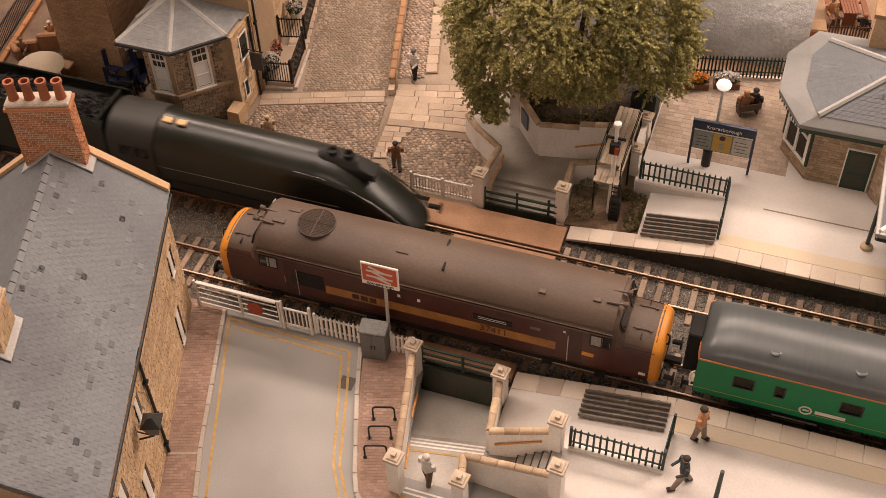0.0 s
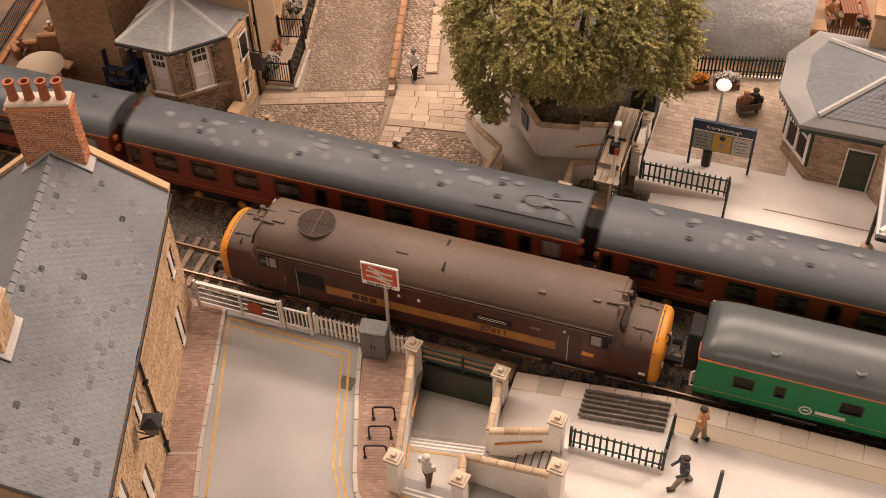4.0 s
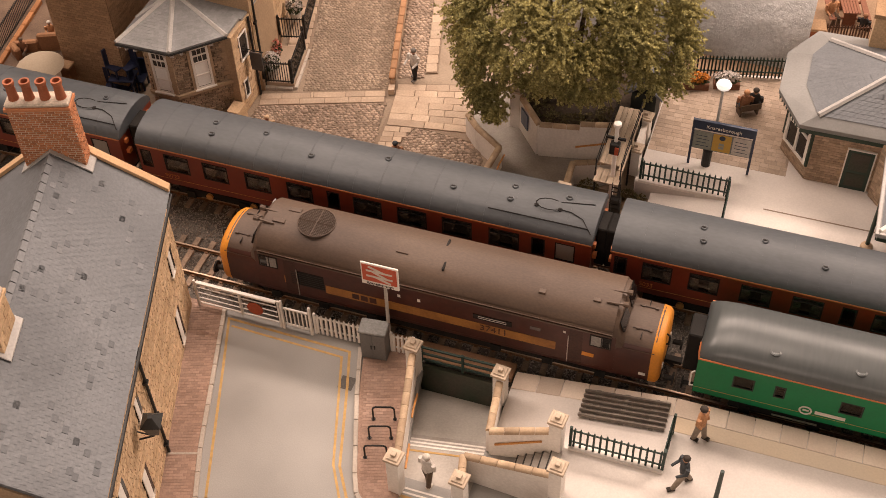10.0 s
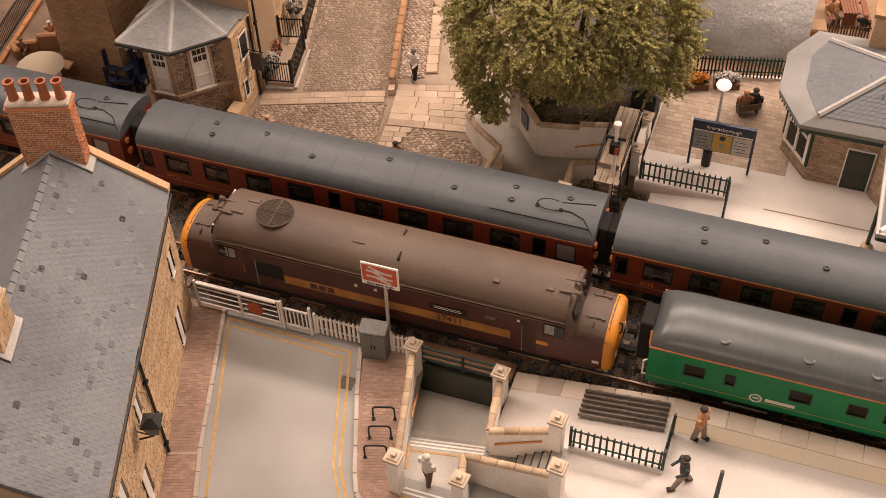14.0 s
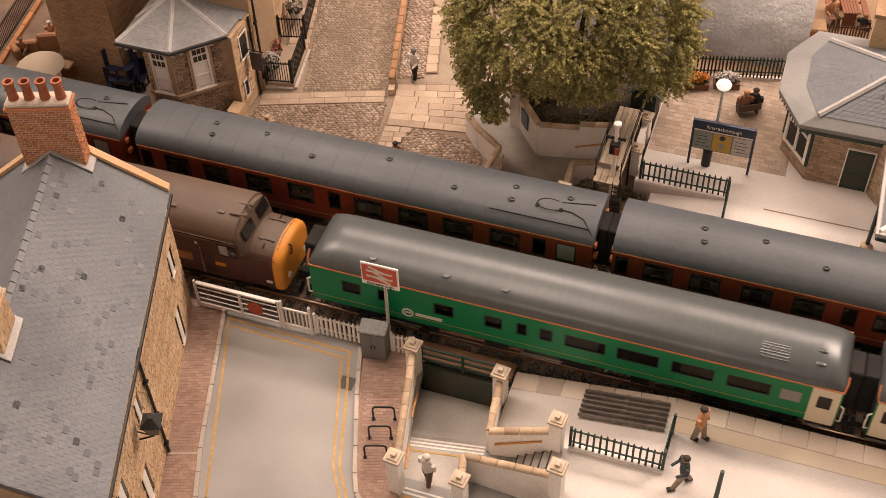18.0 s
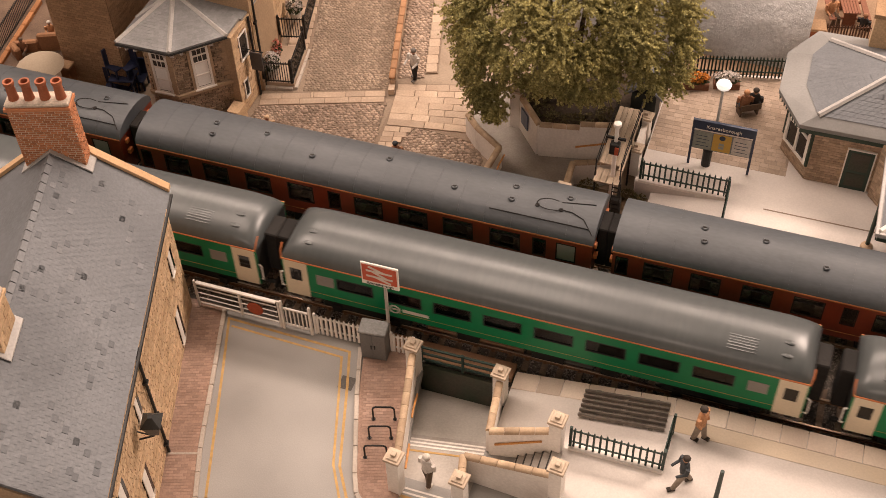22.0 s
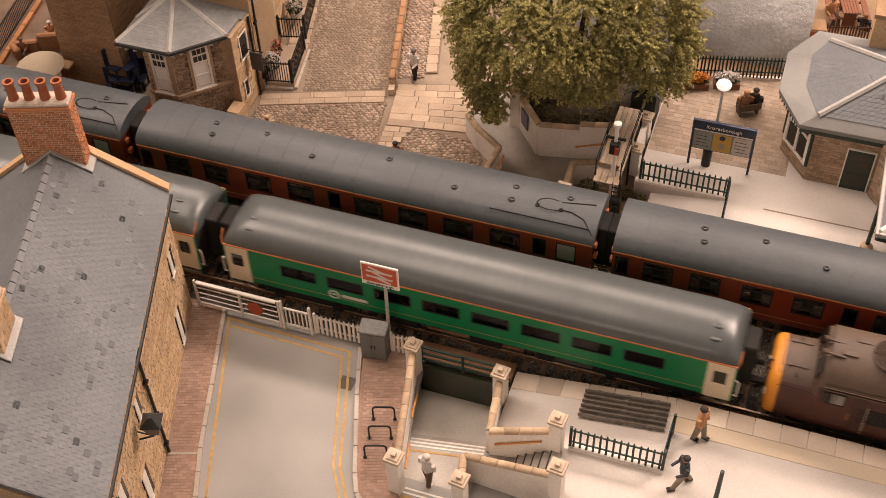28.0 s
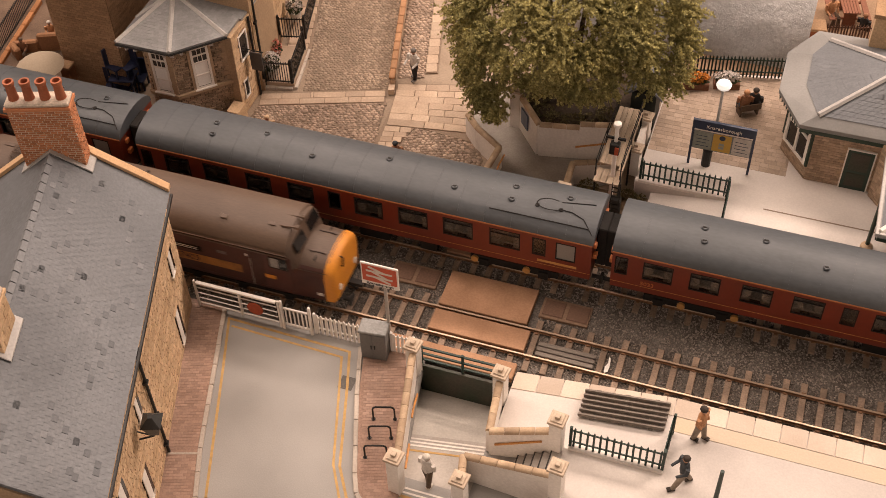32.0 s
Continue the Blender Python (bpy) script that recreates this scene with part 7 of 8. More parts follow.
# its street side, under the same eaves
wing = part("wing_wall", B(0.0, 3.35, -1.3, 3.0, -0.3, 4.5), MORTAR, bay, "golden stone side wall")
WO = [(-0.9, -0.45, 0.7, 1.7), (-0.75, 0.05, 2.7, 4.1)]
tagged(part("stone_course", courses("stone_course", 2.1, 4.5, 0.2, 0.5, 0.016, 0.025, STONE, fr=lambda u, v, n: (3.35 + n, -1.3 + u, v), jit=0.4, keep=lambda u, v: not any(a - 0.08 < u - 1.3 < b + 0.08 and c - 0.08 < v < d + 0.08 for a, b, c, d in WO)), STONE, wing), kind="stuff")
for a, b, c, d in WO:
    w = part("window", B(3.3, 3.37, a, b, c, d), GLASS, bay, "narrow side window")
    bm = bmesh.new()
    for q in ((a, a + 0.07), (b - 0.07, b)):
        box(bm, 3.37, 3.42, q[0], q[1], c, d)
    for q in (c + 0.035, d - 0.035):
        box(bm, 3.37, 3.42, a + 0.07, b - 0.07, q - 0.035, q + 0.035)
    part("window_frame", bm, WHITE_PAINT, w, "white frame")
bm = bmesh.new()
tube(bm, [(3.45, 0.35, 4.5), (3.45, 0.35, 0.0)], 0.06, 8)
part("downpipe", bm, BLACK, bay, "black downpipe")
bm = bmesh.new()
loft(bm, [[(x, y, z) for x, z in ((0.0, 5.3), (3.3, 4.60), (3.3, 4.50), (0.0, 5.15))] for y in (0.0, 3.1)])
part("roof_wing", bm, SLATE_BAY, bay, "grey slate roof slope")
sgn = part("hanging_sign", B(3.5, 4.1, -0.15, -0.08, 1.9, 2.9), mat("dark_sign_board", (0.07, 0.06, 0.055), 0.6), bay, "dark hanging sign board")
bm = bmesh.new()
tube(bm, [(3.35, -0.11, 3.0), (4.2, -0.11, 3.0)], 0.025, 6)
part("sign_bracket", bm, BLACK, sgn)
part("buttress", B(3.0, 3.6, -2.2, -1.4, -0.2, 0.9), STONE, bay, "low stone buttress")

# the street front of the next house
WD = math.degrees(math.atan2(0.98, -0.2))
sh = thing("terraced_house", -23.68, 10.95, 0, WD, "tall golden stone street front with black downpipes", "house")
bm = bmesh.new()
box(bm, 0, 16, 0.02, 3.5, -0.3, 9.5)
sw = part("wall", bm, MORTAR, sh)
SO_ = [(1.3, 2.1, 2.9, 4.4), (4.6, 5.5, 2.6, 4.4), (4.7, 5.4, 5.3, 6.8), (8.5, 9.4, 2.6, 4.4), (6.6, 7.4, 0.3, 2.3)]
tagged(part("stone_course", courses("stone_course", 16, 9.5, 0.24, 0.6, 0.02, 0.03, STONE, fr=lambda u, v, n: (u, 0.02 - n, v), jit=0.45, keep=lambda u, v: not any(a - 0.1 < u < b + 0.1 and c - 0.1 < v < d + 0.1 for a, b, c, d in SO_)), STONE, sw), kind="stuff")
for a, b, c, d in SO_:
    w = part("window", B(a, b, 0.0, 0.1, c, d), GLASS, sh, "sash window with a pale surround")
    bm = bmesh.new()
    for q in ((a, a + 0.08, c, d), (b - 0.08, b, c, d)):
        box(bm, q[0], q[1], -0.05, 0.0, q[2], q[3])
    for q in (c + 0.04, (c + d) / 2, d - 0.04):
        box(bm, a + 0.08, b - 0.08, -0.05, 0.0, q - 0.04, q + 0.04)
    part("window_frame", bm, WHITE_PAINT, w, "white sash frame")
    part("sill", B(a - 0.12, b + 0.12, -0.14, 0.05, c - 0.18, c - 0.02), MATS["tan_dressed_stone"], w)
    part("lintel", B(a - 0.12, b + 0.12, -0.05, 0.05, d + 0.02, d + 0.26), MATS["tan_dressed_stone"], w)
for x in (0.25, 2.55, 6.0):
    bm = bmesh.new()
    tube(bm, [(x, -0.1, 9.0), (x, -0.1, 0.05)], 0.06, 8)
    for z in (1.6, 3.8, 6.0):
        box(bm, x - 0.12, x + 0.12, -0.16, 0.0, z - 0.05, z + 0.05)
    part("downpipe", bm, BLACK, sh, "black downpipe")
part("plinth", B(0, 16, -0.12, 0.0, -0.2, 0.5), MATS["tan_dressed_stone"], sh)

# porch with railings and flowers
def area_railing(x0, y0, x1, y1, z, h, n, label):
    L = math.hypot(x1 - x0, y1 - y0)
    t = thing("iron_railing", x0, y0, z, math.degrees(math.atan2(y1 - y0, x1 - x0)), label, "railing", "iron railings")
    me = finish(B(-0.016, 0.016, -0.016, 0.016, 0.02, h), "bar", BLACK)
    for i in range(n):
        o = part("bar", me, BLACK, t)
        o.matrix_basis = P(L * (i + 0.5) / n, 0, 0)
    for zz in (0.1, h - 0.1):
        part("rail", B(0, L, -0.025, 0.025, zz - 0.025, zz + 0.025), BLACK, t)
    for x in (0, L):
        part("post", B(x - 0.045, x + 0.045, -0.045, 0.045, 0, h + 0.12), BLACK, t)
    return t


bm = bmesh.new()
prism(bm, [(-23.85, 11.15), (-22.25, 11.5), (-22.75, 14.3), (-24.4, 14.0)], -0.2, 0.3)
porch = solo("porch", bm, FLAG, kind="structure", label="raised flagstone porch beside the street")
kerb_run([(-22.22, 11.45), (-22.78, 14.4)], w=0.25, label="orange sandstone kerb of the porch")
kerb_run([(-23.8, 11.1), (-22.3, 11.42)], w=0.22, label="orange sandstone kerb of the porch")
area_railing(-23.75, 11.2, -22.35, 11.5, 0.3, 1.25, 12, "black iron area railing before the porch")
area_railing(-22.33, 11.55, -22.8, 14.1, 0.3, 1.25, 18, "black iron area railing along the street")
area_railing(-24.35, 14.6, -23.1, 14.9, 0.3, 1.25, 10, "black iron area railing before the next door")
area_railing(-23.1, 14.95, -24.2, 19.4, 0.3, 1.25, 24, "black iron area railing along the street")
POTW = mat("white_pot", (0.62, 0.57, 0.51), 0.5, vary=0.05)
for x, y, z, fm, lb, sd, sc in ((-23.45, 11.75, 0.3, FL_W, "white tub of white flowers", 21, 1.0), (-23.85, 12.75, 0.3, FL_P, "tub of pink and orange flowers", 22, 1.1), (-24.2, 16.2, 0.3, FL_W, "white tub of white flowers by the door", 23, 1.0)):
    t = thing("flower_tub", x, y, z, 0, lb, "flower tub", "flower tubs")
    bm = bmesh.new()
    lathe(bm, [(0.22 * sc, 0), (0.32 * sc, 0.5 * sc), (0.35 * sc, 0.52 * sc), (0.3 * sc, 0.5 * sc)], n=14)
    part("tub", bm, POTW, t, smooth=True)
    part("foliage", mesh_from("foliage", *tuft(220, 0.42 * sc, 0.42 * sc, 0.4 * sc, 0.08, sd, (0, 0, 0.8)), LEAF), LEAF, t)
    part("blossom", mesh_from("blossom", *tuft(260, 0.44 * sc, 0.44 * sc, 0.42 * sc, 0.07, sd + 50, (0, 0, 0.95)), fm), fm, t)

# ---- terrace corner ----
TERR = mat("terrace_stone", (0.33, 0.165, 0.08), 0.9, c2=(0.24, 0.12, 0.06), vary=0.14)
bb = thing("brick_house", -32.9, 8.7, 0, 0, "tall brown brick house above the yard", "house")
part("wall", B(0, 3.3, 0.02, 7, -0.3, 11), mat("brown_brick_mortar", (0.24, 0.148, 0.085), 0.95), bb)
DBRICK = mat("brown_brick", (0.38, 0.24, 0.14), 0.9, c2=(0.29, 0.178, 0.10), vary=0.14, island=0.16)
tagged(part("brick_course", courses("brick_course", 3.3, 8, 0.14, 0.4, 0.016, 0.015, DBRICK, fr=lambda u, v, n: (u, 0.02 - n, v), jit=0.06), DBRICK, bb), kind="stuff")
tagged(part("brick_course", courses("brick_course", 6.9, 8, 0.14, 0.4, 0.016, 0.015, DBRICK, fr=lambda u, v, n: (3.3 + n, 0.05 + u, v), jit=0.06), DBRICK, bb), kind="stuff")
part("corner_stone", B(0.0, 0.5, -0.5, 0.02, -0.2, 1.3), TERR, bb, "stone pier at the corner", bevel=0.03)
part("corner_cap", B(-0.1, 0.6, -0.6, 0.02, 1.3, 1.45), mat("tan_cap", (0.40, 0.25, 0.14), 0.85), bb, "tan cap stone", bevel=0.03)
solo("terrace", B(-45, -32.9, 6.6, 20, -0.4, 0.75), mat("terrace_floor", (0.17, 0.112, 0.075), 0.9, c2=(0.11, 0.072, 0.05), big=0.8, vary=0.14), kind="structure", label="raised brown terrace")
for a, b, h in (((-36.15, 9.2), (-35.0, 9.75), 0.62), ((-35.0, 9.75), (-33.75, 10.3), 0.95), ((-35.5, 8.75), (-36.15, 9.2), 0.62)):
    L = math.hypot(b[0] - a[0], b[1] - a[1])
    t = thing("terrace_wall", a[0], a[1], 0.75, math.degrees(math.atan2(b[1] - a[1], b[0] - a[0])), "rounded brown terrace wall", "wall", "terrace walls")
    part("wall", B(0, L, -0.16, 0.16, -0.1, h), TERR, t, bevel=0.08)
area_railing(-36.62, 8.2, -37.5, 13.4, 0.85, 1.15, 34, "black iron railing along the terrace")
tk = thing("terrace_kerb", -36.25, 8.0, 0.75, math.degrees(math.atan2(5.2, -0.88)), "orange-brown stone kerb along the terrace railing", "kerb")
ORANGE_KERB = mat("orange_terrace_kerb", (0.46, 0.21, 0.085), 0.85, c2=(0.34, 0.15, 0.06), vary=0.14, piece=0.15)
for k in range(5):
    part("kerb_stone", B(k * 1.05 + 0.01, k * 1.05 + 1.04, -0.13, 0.13, -0.05, 0.2), ORANGE_KERB, tk, bevel=0.03)
pt = thing("parasol", -33.1, 7.25, 0.75, 0, "wide beige parasol on the terrace", "parasol")
bm = bmesh.new()
lathe(bm, [(1.12, 1.35), (1.0, 1.45), (0.65, 1.66), (0.3, 1.76), (0.02, 1.79)], n=20)
part("canopy", bm, mat("beige_canvas", (0.42, 0.34, 0.25), 0.85, vary=0.06), pt, "beige canvas canopy", smooth=True)
bm = bmesh.new()
cyl(bm, (0, 0, 0), (0, 0, 1.5), 0.04, 0.04, 8)
part("pole", bm, BLACK, pt)
BLUE = mat("blue_chair_paint", (0.02, 0.027, 0.065), 0.5, vary=0.15)


def garden_chair(x, y, z, rz):
    t = thing("garden_chair", x, y, z, rz, "dark blue slatted garden chair in the yard", "chair", "garden chairs")
    part("seat", B(-0.35, 0.35, -0.35, 0.35, 0.5, 0.58), BLUE, t)
    part("backrest", B(-0.35, 0.35, 0.28, 0.35, 0.6, 1.5), BLUE, t)
    for sx in (-0.3, 0.3):
        for sy in (-0.3, 0.3):
            part("leg", B(sx - 0.04, sx + 0.04, sy - 0.04, sy + 0.04, 0, 0.5), BLUE, t)


for k, (x, y, rz) in enumerate(((-30.35, 8.5, 20), (-29.75, 8.7, -15), (-30.1, 9.4, 60), (-29.5, 9.5, 10))):
    garden_chair(x, y, -0.03, rz)
garden_chair(-30.05, 8.75, 1.14, 75)
garden_chair(-29.45, 8.95, 1.14, -30)
t = thing("garden_table", -29.8, 8.75, -0.03, 12, "dark blue folding table in the yard", "table")
part("tabletop", B(-0.6, 0.6, -0.45, 0.45, 1.1, 1.17), BLUE, t)
for sx in (-0.5, 0.5):
    for sy in (-0.35, 0.35):
        part("leg", B(sx - 0.04, sx + 0.04, sy - 0.04, sy + 0.04, 0, 1.1), BLUE, t)

# ---- tree in the planter ----
BARK = mat("grey_bark", (0.12, 0.09, 0.065), 0.9, c2=(0.08, 0.06, 0.045), fine=9, vary=0.25, bump=0.6)
tr = thing("tree", -9.0, 13.0, 1.45, 0, "broad olive-green tree in the white planter", "tree")
bm = bmesh.new()
TC = Vector((-0.45, -0.4, 5.3))
cyl(bm, (0, 0, -0.2), (0.05, -0.05, 1.3), 0.34, 0.24, 10)
limbs = []
for k in range(11):
    a = k * 0.571 + 0.3
    e = TC + Vector((math.cos(a) * 3.3, math.sin(a) * 2.6, -0.3 + 1.0 * math.sin(k * 1.7)))
    m_ = Vector((0.05, -0.05, 1.3)).lerp(e, 0.5) + Vector((0, 0, 0.4))
    cyl(bm, (0.05, -0.05, 1.25), m_, 0.17, 0.11, 7)
    cyl(bm, m_, e, 0.11, 0.05, 6)
part("trunk", bm, BARK, tr, "grey limbs and trunk", smooth=True)


def crown():
    """Boughs of leafy sprays over a lumpy dome, with gaps between them."""
    rng = np.random.default_rng(17)
    boughs = []
    n = 76
    for i in range(n):
        z = 1 - 1.62 * (i + 0.5) / n
        a = i * 2.39996 + rng.uniform(-0.25, 0.25)
        w = math.sqrt(max(0, 1 - z * z))
        f = 0.86 + 0.10 * math.sin(3 * a + 1) + rng.uniform(-0.07, 0.07)
        boughs.append((TC.x + math.cos(a) * w * 5.1 * f, TC.y + math.sin(a) * w * 3.7 * f, TC.z + z * 2.45 * f, rng.uniform(0.65, 1.2), 66))
    for i in range(12):
        v = rng.normal(size=3)
        v /= np.linalg.norm(v)
        boughs.append((TC.x + v[0] * 2.6, TC.y + v[1] * 1.9, TC.z + v[2] * 1.2, 1.1, 34))
    for x, y, z, r in ((-2.5, -3.1, 2.7, 0.6), (-2.4, -3.8, 2.0, 0.45), (-3.4, -3.1, 2.6, 0.75), (-3.0, -3.5, 2.1, 0.65), (-3.8, -2.6, 3.0, 0.75), (-2.6, -3.7, 1.8, 0.5), (-4.4, -1.6, 3.6, 0.8), (-4.6, -0.6, 3.3, 0.7), (-3.9, -2.9, 2.9, 0.6), (-3.2, -3.3, 2.8, 0.6), (0.9, -3.1, 3.3, 0.6), (2.0, -2.8, 3.8, 0.7), (3.8, -2.4, 3.7, 0.6), (4.5, -1.6, 3.6, 0.7), (0.0, -2.6, 3.3, 0.6), (-2.2, -2.4, 3.2, 0.8), (-1.3, -2.7, 3.2, 0.7), (-3.0, -2.2, 3.6, 0.8), (-3.7, -2.3, 3.3, 0.7), (3.0, -2.2, 4.0, 0.6), (3.9, -1.8, 3.9, 0.6), (0.2, -3.0, 3.4, 0.6), (-0.7, -3.0, 3.3, 0.55), (1.4, -3.0, 3.2, 0.5)):
        boughs.append((x, y, z, r, 46))
    P0, P1 = [], []
    for x, y, z, r, m in boughs:
        c = np.array([x, y, z])
        out = c - np.array([TC.x, TC.y, TC.z - 1.2])
        out /= np.linalg.norm(out)
        d = rng.normal(size=(m, 3))
        d /= np.linalg.norm(d, axis=1)[:, None]
        d = d + out * 0.75 + np.array([0, 0, 0.1])
        d /= np.linalg.norm(d, axis=1)[:, None]
        P0.append(c + d * r * 0.25)
        P1.append(c + d * r * rng.uniform(0.85, 1.45, m)[:, None] + rng.normal(size=(m, 3)) * 0.08 + np.array([0, 0, -0.10]))
    P0, P1 = np.concatenate(P0), np.concatenate(P1)
    per, leaves = 13, 3
    f = np.linspace(0.25, 1.0, per)
    knot = P0[:, None] * (1 - f)[None, :, None] + P1[:, None] * f[None, :, None]
    knot = knot + rng.normal(size=knot.shape) * 0.02 + np.array([0, 0, -0.07]) * (f ** 3)[None, :, None]
    c = np.repeat(knot.reshape(-1, 3), leaves, axis=0)
    m = len(c)
    c = c + rng.normal(size=(m, 3)) * 0.024
    # leaves turn their faces up and outwards
    face = c - np.array([TC.x, TC.y, TC.z])
    face /= np.linalg.norm(face, axis=1)[:, None]
    face = face * 0.5 + np.array([0, -0.2, 0.75]) + rng.normal(size=(m, 3)) * 0.55
    face /= np.linalg.norm(face, axis=1)[:, None]
    a = np.cross(face, rng.normal(size=(m, 3)))
    a /= np.linalg.norm(a, axis=1)[:, None] + 1e-6
    b = np.cross(face, a)
    a *= rng.uniform(0.042, 0.075, m)[:, None]
    b *= rng.uniform(0.028, 0.05, m)[:, None]
    V = np.stack([c - a, c + b, c + a, c - b], 1).reshape(-1, 3)
    F = np.arange(m * 4).reshape(-1, 4).tolist()
    return V, F


FOL = mat("olive_foliage", (0.47, 0.415, 0.165), 0.75, c2=(0.27, 0.245, 0.092), big=0.8, fine=3.0, vary=0.25, island=0.4, bump=0)
# thin leaves let part of the light through
fn_, fl_ = FOL.node_tree.nodes, FOL.node_tree.links
thin_, both_ = fn_.new("ShaderNodeBsdfTranslucent"), fn_.new("ShaderNodeMixShader")
both_.inputs[0].default_value = 0.35
fl_.new(fn_["Principled BSDF"].inputs["Base Color"].links[0].from_socket, thin_.inputs[0])
fl_.new(fn_["Principled BSDF"].outputs[0], both_.inputs[1])
fl_.new(thin_.outputs[0], both_.inputs[2])
fl_.new(both_.outputs[0], fn_["Material Output"].inputs[0])
part("crown", mesh_from("crown", *crown(), FOL), FOL, tr, "olive-green leaf clumps")


def bush(x, y, z, rx, ry, rz, n, s, seed, label, m):
    V, F = tuft(n, rx, ry, rz, s, seed, (0, 0, rz * 0.6))
    return solo("shrub", mesh_from("shrub", V, F, m), None, P(x, y, z), label, "shrub", "shrubs")


DRY = mat("dry_shrub", (0.13, 0.105, 0.045), 0.9, vary=0.25, island=0.45)
for k, (x, y, rx, ry, rz) in enumerate(((-7.0, 7.35, 0.55, 0.5, 0.35), (-7.1, 8.6, 0.5, 0.5, 0.45), (-4.8, 8.2, 0.38, 0.8, 0.35), (-4.85, 7.2, 0.35, 0.45, 0.3), (-5.4, 8.8, 0.5, 0.25, 0.3))):
    bush(x, y, 0.1, rx, ry, rz, 420, 0.055, 40 + k, "dry brown-green shrub in the garden bed", DRY)
for k, (x, y) in enumerate(((-10.0, 11.7), (-9.3, 11.3), (-8.5, 11.45), (-7.8, 11.7), (-10.4, 12.5), (-7.2, 12.3))):
    bush(x, y, 1.45, 0.55, 0.45, 0.2, 260, 0.06, 60 + k, "low dry ground cover in the planter", DRY)

# ---- white pebbled mound behind the fence ----
WHITEM = mat("pebbled_white_plaster", (0.48, 0.472, 0.468), 0.9, c2=(0.40, 0.392, 0.388), big=0.6, fine=6, vary=0.12, bump=1.0)
bm = bmesh.new()
nseg = 18
rings = []
for i in range(24):
    x = -13 + 13.6 * i / 23
    rings.append([(x, 22.6 - 4.1 * math.cos(a) + 0.16 * noise.noise(Vector((x * 2.0, a * 9, 1))), 0.2 + 4.3 * math.sin(a) + 0.16 * noise.noise(Vector((x * 2.1, a * 9, 7)))) for a in [math.pi / 2 * k / nseg for k in range(nseg + 1)]] + [(x, 22.6, 0.2)])
loft(bm, rings)
mound = solo("pebbled_roof", bm, WHITEM, None, "white pebble-textured rounded shelter roof", "shelter roof", smooth=True)
rngp = random.Random(9)
verts, faces = [], []
for i in range(9000):
    x, a = rngp.uniform(-8, 0.5), rngp.uniform(0.03, 1.3)
    s = rngp.uniform(0.012, 0.03)
    c = Vector((x, 22.6 - 4.12 * math.cos(a), 0.2 + 4.32 * math.sin(a)))
    n = Vector((0, -math.cos(a), math.sin(a)))
    t1, t2 = Vector((1, 0, 0)), n.cross(Vector((1, 0, 0)))
    k = len(verts)
    for q in range(5):
        th = q * 1.2566 + rngp.uniform(-0.3, 0.3)
        verts.append(tuple(c + (t1 * math.cos(th) + t2 * math.sin(th)) * s))
    verts.append(tuple(c + n * s * 0.5))
    faces += [(k + q, k + (q + 1) % 5, k + 5) for q in range(5)]
tagged(part("pebble_grain", mesh_from("pebble_grain", verts, faces, WHITEM), WHITEM, mound), kind="stuff")

# ---- beer garden ----
GBRICK = mat("red_garden_brick", (0.30, 0.11, 0.05), 0.85, vary=0.14)
solo("garden_floor", B(0.2, 14, 19.6, 33, 0.5, 0.94), mat("garden_floor_stone", (0.30, 0.195, 0.12), 0.9, vary=0.12), kind="structure", label="tan paved beer garden floor")
gpil = thing("brick_pillar", 0.75, 20.2, 0.9, 10, "red brick garden pillar with a stone cap", "pillar")
part("shaft", B(-0.42, 0.42, -0.35, 0.35, 0, 1.5), GBRICK, gpil)
part("cap", B(-0.5, 0.5, -0.43, 0.43, 1.5, 1.65), mat("tan_cap", (0.4, 0.25, 0.14), 0.85), gpil, "tan stone cap", bevel=0.03)
picket_fence(1.1, 21.0, 5.2, 22.0, 0.94, 1.15, 30, "brown wooden fence of the beer garden", m=mat("brown_fence_paint", (0.10, 0.05, 0.03), 0.7), w=0.06)
pn = thing("picnic_table", 2.1, 23.4, 0.94, 105, "red-brown slatted picnic table", "picnic table")
TBL = mat("red_brown_table", (0.22, 0.085, 0.045), 0.7, vary=0.12)
for i in range(6):
    part("slat", B(-0.9, 0.9, -0.42 + i * 0.14, -0.30 + i * 0.14, 0.85, 0.92), TBL, pn)
for s in (-0.85, 0.85):
    part("bench", B(-0.9, 0.9, s - 0.14, s + 0.14, 0.48, 0.54), TBL, pn)
for sx in (-0.65, 0.65):
    part("leg", B(sx - 0.05, sx + 0.05, -0.85, 0.85, 0.4, 0.48), TBL, pn)
    part("leg", B(sx - 0.05, sx + 0.05, -0.3, 0.3, 0.0, 0.85), TBL, pn)

# ---- station office ----
of = thing("station_office", -0.018, -0.357, 1.2, 0, "stone station office with grey canopy and hipped slate roof", "station building")
EAVES = [(-0.15, 13.6), (0.96, 11.58), (12, 11.62), (12, 18.3), (0.96, 18.15), (-0.15, 16.2)]
CANOPY = mat("grey_canopy_lead", (0.255, 0.25, 0.24), 0.6, c2=(0.20, 0.196, 0.188), big=0.4, vary=0.06)
bm = bmesh.new()
prism(bm, EAVES, 2.55, 2.74)
inner = [(0.9, 13.8), (1.6, 12.0), (12, 12.0), (12, 17.3), (1.5, 17.2), (0.9, 16.0)]
part("canopy", bm, CANOPY, of, "pale grey canopy edge")
bm = bmesh.new()
lo = [bm.verts.new((x, y, 2.745)) for x, y in EAVES]
hi = [bm.verts.new((x, y, 3.05)) for x, y in inner]
for i in range(6):
    j = (i + 1) % 6
    bm.faces.new((lo[i], lo[j], hi[j], hi[i]))
bm.faces.new(hi)
